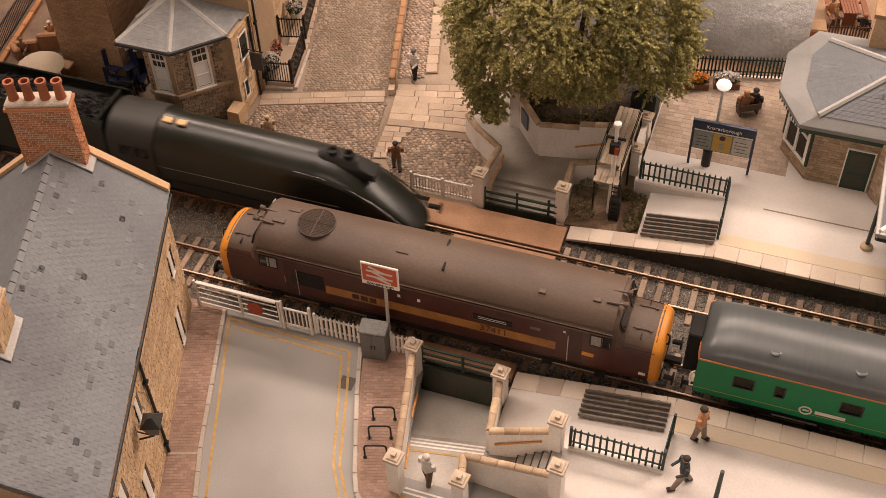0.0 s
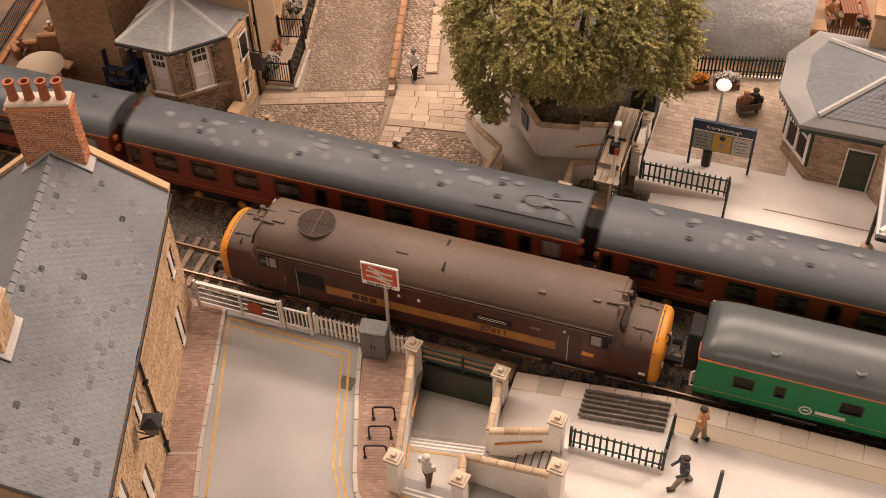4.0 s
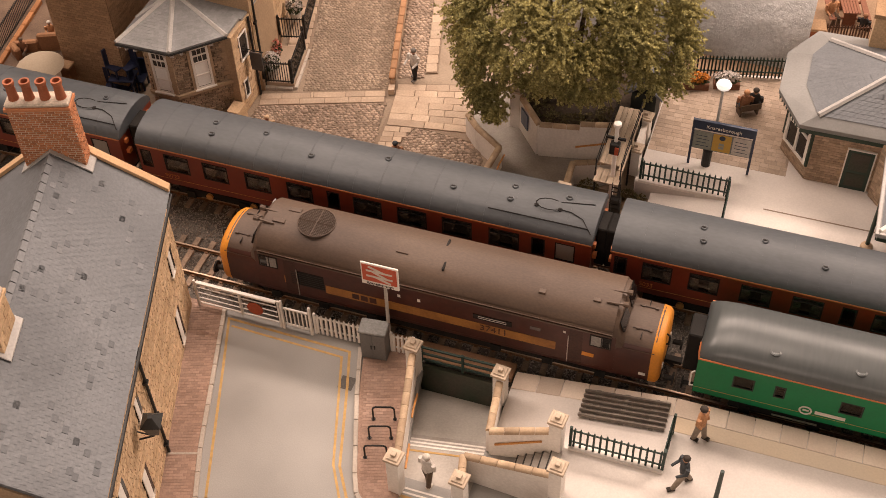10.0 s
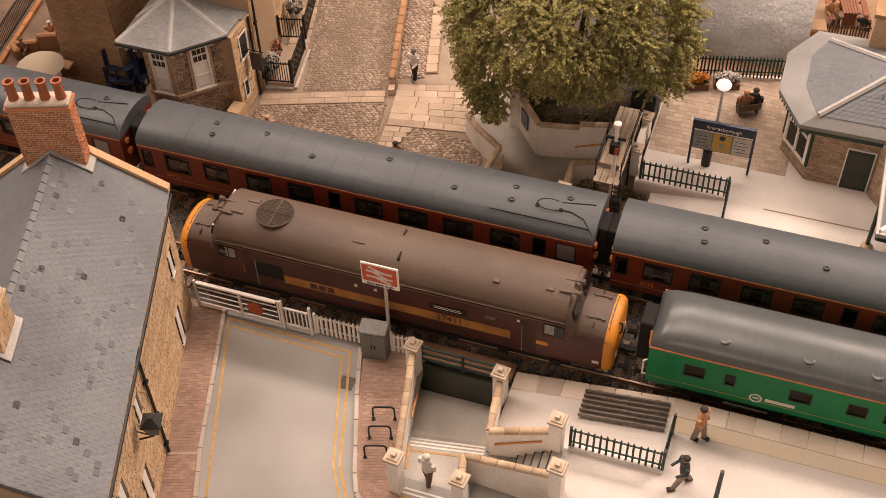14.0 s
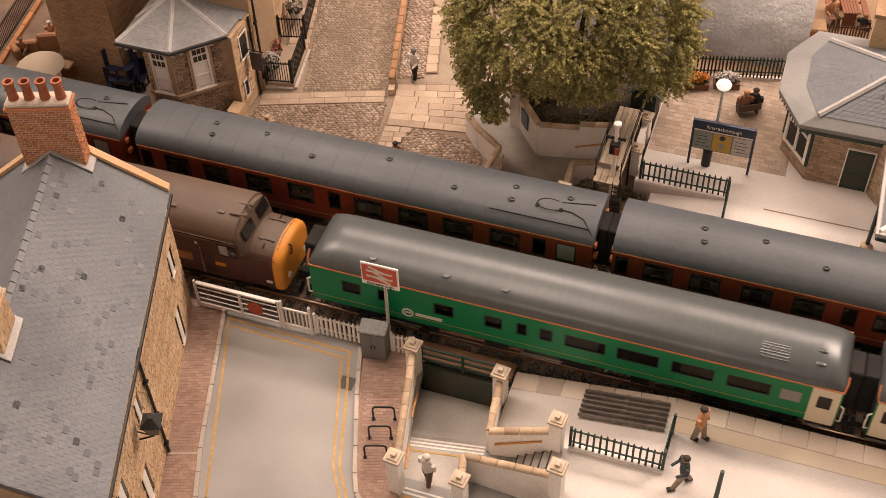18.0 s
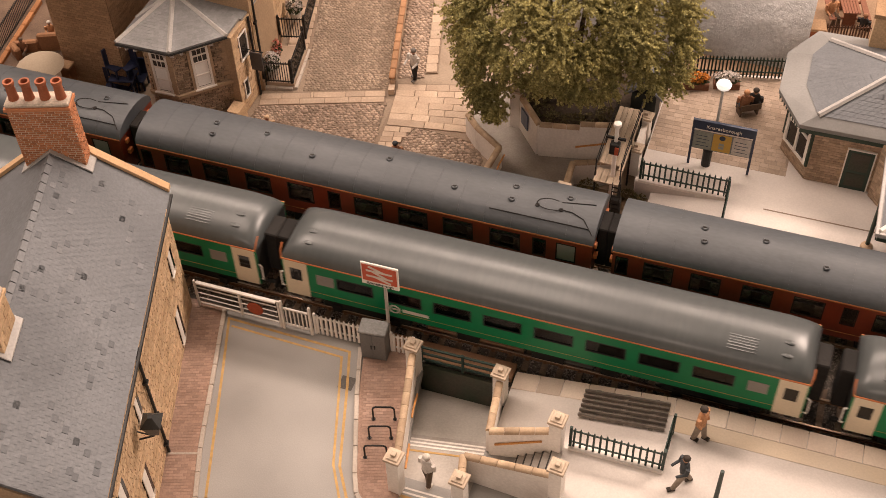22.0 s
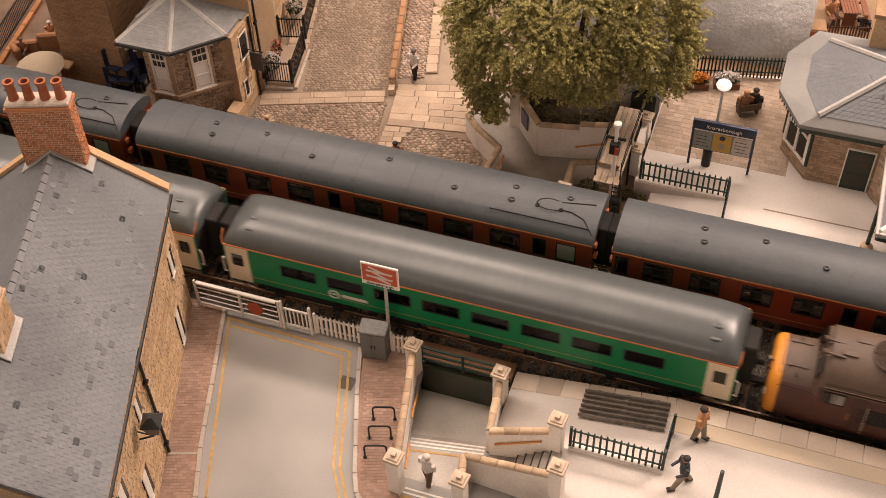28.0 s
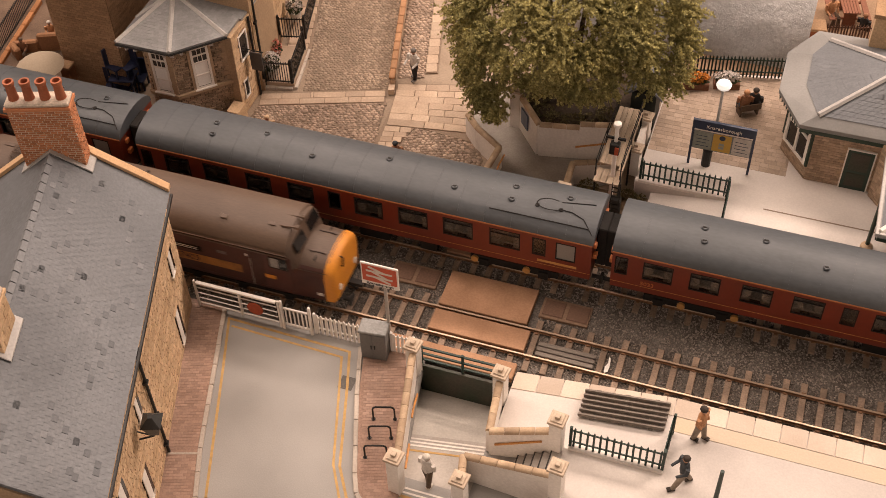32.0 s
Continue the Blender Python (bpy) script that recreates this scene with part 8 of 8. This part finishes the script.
part("canopy_top", bm, CANOPY, of, "sloping lead canopy top")
bm = bmesh.new()
hv = [bm.verts.new((x, y, 3.06)) for x, y in inner]
r0, r1 = bm.verts.new((4.6, 14.6, 4.25)), bm.verts.new((12, 14.6, 4.25))
for f in ((hv[0], hv[1], r0), (hv[1], hv[2], r1, r0), (hv[2], hv[3], r1), (hv[3], hv[4], r0, r1), (hv[4], hv[5], r0), (hv[5], hv[0], r0)):
    bm.faces.new(f)
srf = part("roof", bm, SLATE_J, of, "hipped slate roof")
hips = [((inner[1][0], inner[1][1], 3.06), (4.6, 14.6, 4.25)), ((inner[4][0], inner[4][1], 3.06), (4.6, 14.6, 4.25)), ((4.6, 14.6, 4.25), (12, 14.6, 4.25))]
for a, b in hips:
    a, b = Vector(a), Vector(b)
    d = (b - a).normalized()
    n = Vector((-d.y, d.x, 0)).normalized() * 0.14
    bm = bmesh.new()
    loft(bm, [[p - n + Vector((0, 0, 0.02)), p - n * 0.4 + Vector((0, 0, 0.12)), p + n * 0.4 + Vector((0, 0, 0.12)), p + n + Vector((0, 0, 0.02))] for p in (a, b)])
    part("hip_capping", bm, LEAD, srf, "pale lead hip capping")
# slates on the two slopes that face the platform
for (a, b, c, d) in ((Vector((1.6, 12.0, 3.06)), Vector((12, 12.0, 3.06)), Vector((12, 14.6, 4.25)), Vector((4.6, 14.6, 4.25))), (Vector((0.9, 16.0, 3.06)), Vector((0.9, 13.8, 3.06)), Vector((4.6, 14.6, 4.25)), Vector((4.55, 14.62, 4.25))), (Vector((0.9, 13.8, 3.06)), Vector((1.6, 12.0, 3.06)), Vector((4.6, 14.6, 4.25)), Vector((4.58, 14.6, 4.25)))):
    verts, faces = [], []
    nrm = (b - a).cross(d - a).normalized()
    if nrm.z < 0:
        nrm = -nrm
    L = 2.85
    for r in range(14):
        f0, f1 = r / 14, min(1, (r + 1.1) / 14)
        pa, pb, qa, qb = a.lerp(d, f0), b.lerp(c, f0), a.lerp(d, f1), b.lerp(c, f1)
        n = max(1, int((pb - pa).length / 0.27))
        for k in range(n):
            g0, g1 = k / n + 0.003, (k + 1) / n - 0.003
            i0 = len(verts)
            h = 0.019 + RNG.uniform(-0.003, 0.003)
            verts += [tuple(pa.lerp(pb, g0) + nrm * h), tuple(pa.lerp(pb, g1) + nrm * h), tuple(qa.lerp(qb, g1) + nrm * 0.01), tuple(qa.lerp(qb, g0) + nrm * 0.01), tuple(pa.lerp(pb, g0)), tuple(pa.lerp(pb, g1))]
            faces += [(i0, i0 + 1, i0 + 2, i0 + 3), (i0 + 4, i0 + 5, i0 + 1, i0)]
    tagged(part("slate_field", mesh_from("slate_field", verts, faces, SLATE_J), SLATE_J, srf), kind="stuff")
for k in range(26):
    u, r = RNG.uniform(0.05, 0.8), RNG.randrange(1, 12)
    a, b, c, d = Vector((1.6, 12.0, 3.06)), Vector((12, 12.0, 3.06)), Vector((12, 14.6, 4.25)), Vector((4.6, 14.6, 4.25))
    p = a.lerp(d, r / 14).lerp(b.lerp(c, r / 14), u)
    q = p + Vector((0, 0.19, 0.087))
    bm = bmesh.new()
    nrm = Vector((0, -0.416, 0.909))
    loft(bm, [[x_ + nrm * h for x_ in (p, p + Vector((0.26, 0, 0)), q + Vector((0.26, 0, 0)), q)] for h in (0.0, 0.026)])
    part("slate", bm, SLATE_DARK, srf)
WALLO = [(0.45, 13.4), (1.68, 11.76), (12, 11.76), (12, 18.0), (1.4, 18.0), (0.45, 16.2)]
bm = bmesh.new()
prism(bm, WALLO, -0.4, 2.55)
ow = part("wall", bm, MORTAR, of)
# office stone: a browner tone, its darkness partly the canopy's shade put into colour
tagged(part("stone_course", courses("stone_course", 10.1, 2.8, 0.14, 0.34, 0.012, 0.02, DARKSTONE, fr=lambda u, v, n: (1.68 + u, 11.76 - n, v - 0.3), keep=lambda u, v: not (1.36 < u < 2.62 and v < 2.22), jit=0.4, singly=(ow, "stone", DARKSTONE_P, 150)), DARKSTONE, ow), kind="stuff")
tagged(part("stone_course", courses("stone_course", 2.05, 0.72, 0.14, 0.34, 0.012, 0.03, DARKSTONE, fr=lambda u, v, n: (0.45 + 0.6 * u - 0.8 * n, 13.4 - 0.8 * u - 0.6 * n, v - 0.3), jit=0.4), DARKSTONE, ow), kind="stuff")
DGREEN = mat("station_green_paint", (0.022, 0.045, 0.03), 0.5, vary=0.1)
M = Matrix.Translation((0.45, 13.4, 0)) @ Matrix(((0.6, -0.8, 0, 0), (-0.8, -0.6, 0, 0), (0, 0, 1, 0), (0, 0, 0, 1)))
bm = bmesh.new()
box(bm, 0.14, 1.9, 0.0, 0.03, 0.45, 2.45, m=M)
bwn = part("window", bm, GLASS, of, "white-framed bay window")
bm = bmesh.new()
for q in ((0.12, 0.29), (0.96, 1.08), (1.75, 1.92)):
    box(bm, q[0], q[1], 0.02, 0.10, 0.40, 2.47, m=M)
for q in (0.46, 1.75, 2.42):
    box(bm, 0.29, 1.75, 0.02, 0.095, q - 0.06, q + 0.06, m=M)
part("window_frame", bm, WHITE_PAINT, bwn, "white window frame")
for q in ((0.0, 0.11), (1.93, 2.05)):
    bm = bmesh.new()
    box(bm, q[0], q[1], 0.0, 0.1, 0.42 if q[0] else 0.7, 2.5, m=M)
    part("corner_post", bm, DGREEN, bwn, "green corner post")
dr = part("door", B(3.14, 4.2, 11.70, 11.77, -0.3, 1.84), DGREEN, of, "dark green panelled door")
for z0, z1 in ((-0.12, 0.6), (0.75, 1.7)):
    part("door_panel", B(3.28, 4.06, 11.685, 11.70, z0, z1), GREEN_PANEL, dr)
bm = bmesh.new()
box(bm, 3.08, 3.13, 11.67, 11.765, -0.3, 1.91)
box(bm, 4.21, 4.26, 11.67, 11.765, -0.3, 1.91)
box(bm, 3.13, 4.21, 11.67, 11.765, 1.85, 1.91)
part("door_frame", bm, WHITE_PAINT, dr, "pale painted door frame")
part("fascia", B(1.0, 12, 11.56, 11.6, 2.38, 2.55), DGREEN, of, "green fascia board")
bm = bmesh.new()
for i in range(9):
    p = Vector((-0.1, 13.55, 0)).lerp(Vector((0.93, 11.66, 0)), i / 9)
    q = Vector((-0.1, 13.55, 0)).lerp(Vector((0.93, 11.66, 0)), (i + 0.8) / 9)
    loft(bm, [[(p.x, p.y, 2.56), (q.x, q.y, 2.56), ((p.x + q.x) / 2, (p.y + q.y) / 2, 2.34)], [(p.x + 0.03, p.y + 0.02, 2.56), (q.x + 0.03, q.y + 0.02, 2.56), ((p.x + q.x) / 2 + 0.03, (p.y + q.y) / 2 + 0.02, 2.34)]])
part("valance", bm, DGREEN, of, "scalloped green valance")
# projecting wing with its own canopy over the platform
bm = bmesh.new()
prism(bm, [(4.36, 11.55), (4.9, 10.9), (12, 10.9), (12, 11.72), (4.36, 11.72)], -0.4, 2.54)
ww = part("wing_wall", bm, MORTAR, of)
SPL = Vector((0.54, -0.65, 0)).normalized()
# same darker stone on the wing, shade partly in its colour
tagged(part("stone_course", courses("stone_course", 0.84, 2.8, 0.14, 0.34, 0.012, 0.03, DARKSTONE, fr=lambda u, v, n: (4.36 + SPL.x * u + SPL.y * n, 11.55 + SPL.y * u - SPL.x * n, v - 0.3), jit=0.4), DARKSTONE, ww), kind="stuff")
bm = bmesh.new()
prism(bm, [(4.5, 11.57), (4.52, 6.2), (12, 6.2), (12, 11.57)], 2.554, 2.736)
wc = part("wing_canopy", bm, CANOPY, of, "pale grey canopy over the platform")
part("rim", B(4.48, 4.62, 6.17, 11.5, 2.60, 2.78), LEAD, wc, "pale lead edge of the canopy", bevel=0.02)
part("rim", B(4.63, 12, 6.17, 6.31, 2.60, 2.78), LEAD, wc, "pale lead edge of the canopy", bevel=0.02)
part("fascia", B(4.53, 4.57, 6.25, 11.5, 2.36, 2.55), DGREEN, wc, "green fascia board")
part("fascia", B(4.58, 12, 6.22, 6.26, 2.36, 2.55), DGREEN, wc, "green fascia board")
bm = bmesh.new()
lo = [bm.verts.new(p) for p in ((4.66, 11.5, 2.74), (4.66, 6.35, 2.74), (12, 6.35, 2.74), (12, 11.5, 2.74))]
hi = [bm.verts.new(p) for p in ((7.0, 11.5, 3.75), (7.0, 8.8, 3.75), (12, 8.8, 3.75), (12, 11.5, 3.75))]
for a in range(3):
    bm.faces.new((lo[a], lo[a + 1], hi[a + 1], hi[a]))
bm.faces.new(hi)
wr = part("wing_roof", bm, SLATE_J, of, "hipped slate roof of the wing")
a, b = Vector((4.66, 6.35, 2.75)), Vector((7.0, 8.8, 3.76))
n = Vector((-0.72, 0.69, 0)) * 0.14
bm = bmesh.new()
loft(bm, [[p - n, p - n * 0.4 + Vector((0, 0, 0.1)), p + n * 0.4 + Vector((0, 0, 0.1)), p + n] for p in (a, b)])
part("hip_capping", bm, WHITE_PAINT, wr, "white hip capping")
bm = bmesh.new()
cyl(bm, (4.6, 8.457, -0.3), (4.6, 8.457, 2.552), 0.09, 0.08, 10)
cp = part("canopy_post", bm, DGREEN, of, "dark green post under the canopy")
bm = bmesh.new()
lathe(bm, [(0.26, 0), (0.24, 0.13), (0.13, 0.22), (0.1, 0.23)], n=14)
bm.transform(Matrix.Translation((4.6, 8.457, -0.296)))
part("foot", bm, COPING, cp, "orange-tan stone foot")
cs = part("chimney", B(3.1, 4.3, 17.2, 18.2, 2.6, 4.6), STONE, of, "stone chimney stack")
part("chimney_cap", B(3.0, 4.4, 17.1, 18.3, 4.6, 4.8), MATS["tan_cap"], cs, "tan cap stone")

# ---- lamp posts on the platforms ----
GPOST = mat("green_lamp_post", (0.035, 0.055, 0.045), 0.5, vary=0.15)
t = thing("lamp_post", 0.86, -5.77, 0.9, 0, "dark green post at the platform edge", "lamp post")
bm = bmesh.new()
cyl(bm, (0, 0, 0), (0, 0, 2.3), 0.09, 0.07, 10)
part("post", bm, GPOST, t)
bm = bmesh.new()
lathe(bm, [(0.26, 0), (0.24, 0.15), (0.13, 0.25), (0.1, 0.26)], n=14)
part("foot", bm, GPOST, t)


# ---- painted figurines of the model ----
SKIN = mat("figurine_face_paint", (0.40, 0.22, 0.14), 0.6, vary=0.08)


def figurine(x, y, z, rz, top, legs, hair, label, h=1.95, stride=0.12, sit=False, arm=0.25):
    """One plain painted model figure, a single mesh."""
    bm = bmesh.new()
    k = h / 1.8

    def seg(fn, mi):
        n0 = len(bm.faces)
        fn()
        bm.faces.ensure_lookup_table()
        for f in bm.faces[n0:]:
            f.material_index = mi
    hip = 0.48 if sit else 0.86
    if sit:
        seg(lambda: [cyl(bm, (s * 0.1, 0, 0.48 * k), (s * 0.12, -0.42 * k, 0.46 * k), 0.09 * k, 0.08 * k, 7) for s in (-1, 1)], 1)
        seg(lambda: [cyl(bm, (s * 0.12, -0.42 * k, 0.48 * k), (s * 0.12, -0.45 * k, 0.02), 0.08 * k, 0.07 * k, 7) for s in (-1, 1)], 1)
    else:
        seg(lambda: [cyl(bm, (s * 0.09, 0, 0.88 * k), (s * 0.11, -s * stride, 0.06), 0.11 * k, 0.075 * k, 8) for s in (-1, 1)], 1)
        seg(lambda: [box(bm, s * 0.11 - 0.06, s * 0.11 + 0.06, -s * stride - 0.16, -s * stride + 0.07, 0.0, 0.08) for s in (-1, 1)], 3)
    t0 = hip * k
    seg(lambda: loft(bm, [[(math.cos(a) * rx, math.sin(a) * ry, zz) for a in [i * 0.7854 for i in range(8)]] for rx, ry, zz in ((0.17 * k, 0.12 * k, t0 - 0.05), (0.19 * k, 0.13 * k, t0 + 0.25 * k), (0.24 * k, 0.14 * k, t0 + 0.5 * k), (0.14 * k, 0.10 * k, t0 + 0.63 * k))]), 0)
    seg(lambda: [(cyl(bm, (s * 0.24 * k, 0, t0 + 0.54 * k), (s * 0.27 * k, -arm * 0.2 + 0.03, t0 + 0.27 * k), 0.075 * k, 0.065 * k, 7), cyl(bm, (s * 0.27 * k, -arm * 0.2 + 0.03, t0 + 0.27 * k), (s * 0.21 * k, -arm * 0.9, t0 + 0.06 + arm * 0.2), 0.055 * k, 0.045 * k, 7)) for s in (-1, 1)], 0)
    seg(lambda: lathe(bm, [(0.05 * k, t0 + 0.60 * k), (0.06 * k, t0 + 0.68 * k), (0.10 * k, t0 + 0.74 * k), (0.11 * k, t0 + 0.80 * k), (0.09 * k, t0 + 0.86 * k)], n=9), 2)
    seg(lambda: lathe(bm, [(0.115 * k, t0 + 0.80 * k), (0.125 * k, t0 + 0.86 * k), (0.09 * k, t0 + 0.93 * k), (0.02 * k, t0 + 0.955 * k)], c=(0, 0.015, 0), n=9), 3)
    bmesh.ops.recalc_face_normals(bm, faces=bm.faces)
    bm.transform(Matrix.Diagonal((SC * 1.2, SC * 1.2, SC, 1)))
    me = bpy.data.meshes.new("figurine")
    bm.to_mesh(me)
    bm.free()
    for m in (top, legs, SKIN, hair):
        me.materials.append(m)
    for p in me.polygons:
        p.use_smooth = True
    me.set_sharp_from_angle(angle=radians(50))
    ob = new("figurine", me)
    ob.matrix_basis = P(x, y, z, 0, 0, rz)
    return tagged(ob, label, "figurine", "painted figurines")


C_ORANGE, C_BROWN, C_GREY = mat("orange_vest", (0.50, 0.25, 0.12), 0.7), mat("brown_cloth", (0.11, 0.075, 0.05), 0.8), mat("grey_cloth", (0.17, 0.15, 0.135), 0.8)
C_DARK, C_WHITE, C_BLACK = mat("slate_cloth", (0.05, 0.055, 0.06), 0.8), mat("white_cloth", (0.60, 0.55, 0.50), 0.8), mat("black_cloth", (0.018, 0.016, 0.015), 0.8)
H_DARK, H_WHITE, H_TAN = mat("dark_hair", (0.05, 0.038, 0.03), 0.8), mat("white_hair", (0.62, 0.57, 0.50), 0.8), mat("tan_hat", (0.55, 0.38, 0.24), 0.8)
C_TAN = mat("tan_grey_trousers", (0.27, 0.215, 0.165), 0.8)
C_JACKET = mat("tan_jacket", (0.26, 0.12, 0.06), 0.8)
figurine(-0.14, -3.12, 0.93, 70, C_ORANGE, C_TAN, H_DARK, "painted figurine in an orange vest on the platform", 1.85, arm=0.1)
figurine(-0.36, -5.18, 0.92, -60, C_DARK, C_TAN, H_DARK, "painted figurine striding along the platform", 1.7, stride=0.3, arm=0.35)
figurine(-8.92, -7.28, 0.0, 160, C_WHITE, C_BROWN, H_WHITE, "painted figurine in white at the subway steps", 1.8, arm=0.1)
figurine(-16.95, 13.8, 0.1, -20, C_WHITE, C_BLACK, C_GREY, "painted figurine in a white shirt at the lane", 1.75, arm=0.4)
figurine(-15.6, 7.65, 0.03, 200, C_JACKET, C_GREY, C_DARK, "painted figurine in a tan jacket on the cobbles", 1.65)
figurine(-21.75, 7.6, 0.03, 40, H_TAN, C_BROWN, H_TAN, "painted figurine in a tan sun hat", 1.6)
figurine(-1.5, 14.8, 0.9, 200, C_JACKET, C_DARK, C_ORANGE, "seated painted figurine in a tan jacket", 1.8, sit=True)
figurine(-1.12, 15.05, 0.9, 170, C_BLACK, C_DARK, H_DARK, "seated painted figurine in dark clothes", 1.8, sit=True)
figurine(1.35, 22.9, 0.94, 40, C_ORANGE, C_BROWN, H_DARK, "seated painted figurine at the picnic table", 1.8, sit=True)
figurine(2.95, 22.2, 0.94, 160, C_BLACK, C_BROWN, C_JACKET, "painted figurine behind the garden fence", 1.6, sit=True)
figurine(-34.9, 10.75, 0.75, 30, C_ORANGE, C_BROWN, H_WHITE, "seated painted figurine on the terrace", 1.3, sit=True)
figurine(-35.5, 9.15, 0.75, 10, C_JACKET, C_BROWN, C_BROWN, "seated painted figurine on the terrace", 1.3, sit=True)
t = thing("forecourt_bench", -1.35, 14.95, 0.9, 30, "dark seat with bags on the forecourt", "seat")
part("seat", B(-0.45, 0.5, -0.25, 0.25, 0.34, 0.4), C_BROWN, t)
part("backrest", B(-0.45, 0.5, -0.32, -0.26, 0.42, 0.72), C_BROWN, t)
for sx in (-0.38, 0.42):
    part("leg", B(sx - 0.04, sx + 0.04, -0.2, 0.25, 0, 0.34), C_BROWN, t)

# ---- the hall round the layout ----
HALL = mat("hall_wall", (0.62, 0.60, 0.57), 0.9, vary=0.05)
hall_wide = 3.0 / SC
for nm, a in (("wall_north", (-hall_wide, hall_wide, hall_wide * 0.7, hall_wide * 0.72, -75, 130)), ("wall_south", (-hall_wide, hall_wide, -hall_wide * 0.72, -hall_wide * 0.7, -75, 130)), ("wall_west", (-hall_wide * 0.72, -hall_wide * 0.7, -hall_wide * 0.7, hall_wide * 0.7, -75, 130)), ("wall_east", (hall_wide * 0.7, hall_wide * 0.72, -hall_wide * 0.7, hall_wide * 0.7, -75, 130)), ("ceiling", (-hall_wide, hall_wide, -hall_wide * 0.72, hall_wide * 0.72, 130, 133)), ("floor", (-hall_wide, hall_wide, -hall_wide * 0.72, hall_wide * 0.72, -78, -75))):
    solo(nm, B(*a), HALL, kind="structure", label="plain wall of the hall" if "wall" in nm else "plain surface of the hall")

# white flower clumps under the bay's eaves
for k, (a, f) in enumerate(((5, 0.06), (5, 0.2), (5, 0.36), (5, 0.9), (6, 0.04), (6, 0.2), (6, 0.72))):
    p = Vector(octa(BAYR + 0.03, 4.4)[a]).lerp(Vector(octa(BAYR + 0.03, 4.4)[a + 1]), f)
    V, F = tuft(50, 0.09, 0.09, 0.07, 0.04, 300 + k)
    hb = part("flower_cluster", mesh_from("flower_cluster", V, F, FL_W), FL_W, bay, "white flowers hanging under the eaves")
    hb.matrix_basis = P(p.x, p.y, 4.42)
brick_field(pav1, P1, RD + 90, 150)
brick_field(pav2, P2, RD + 90, 150)


motions()
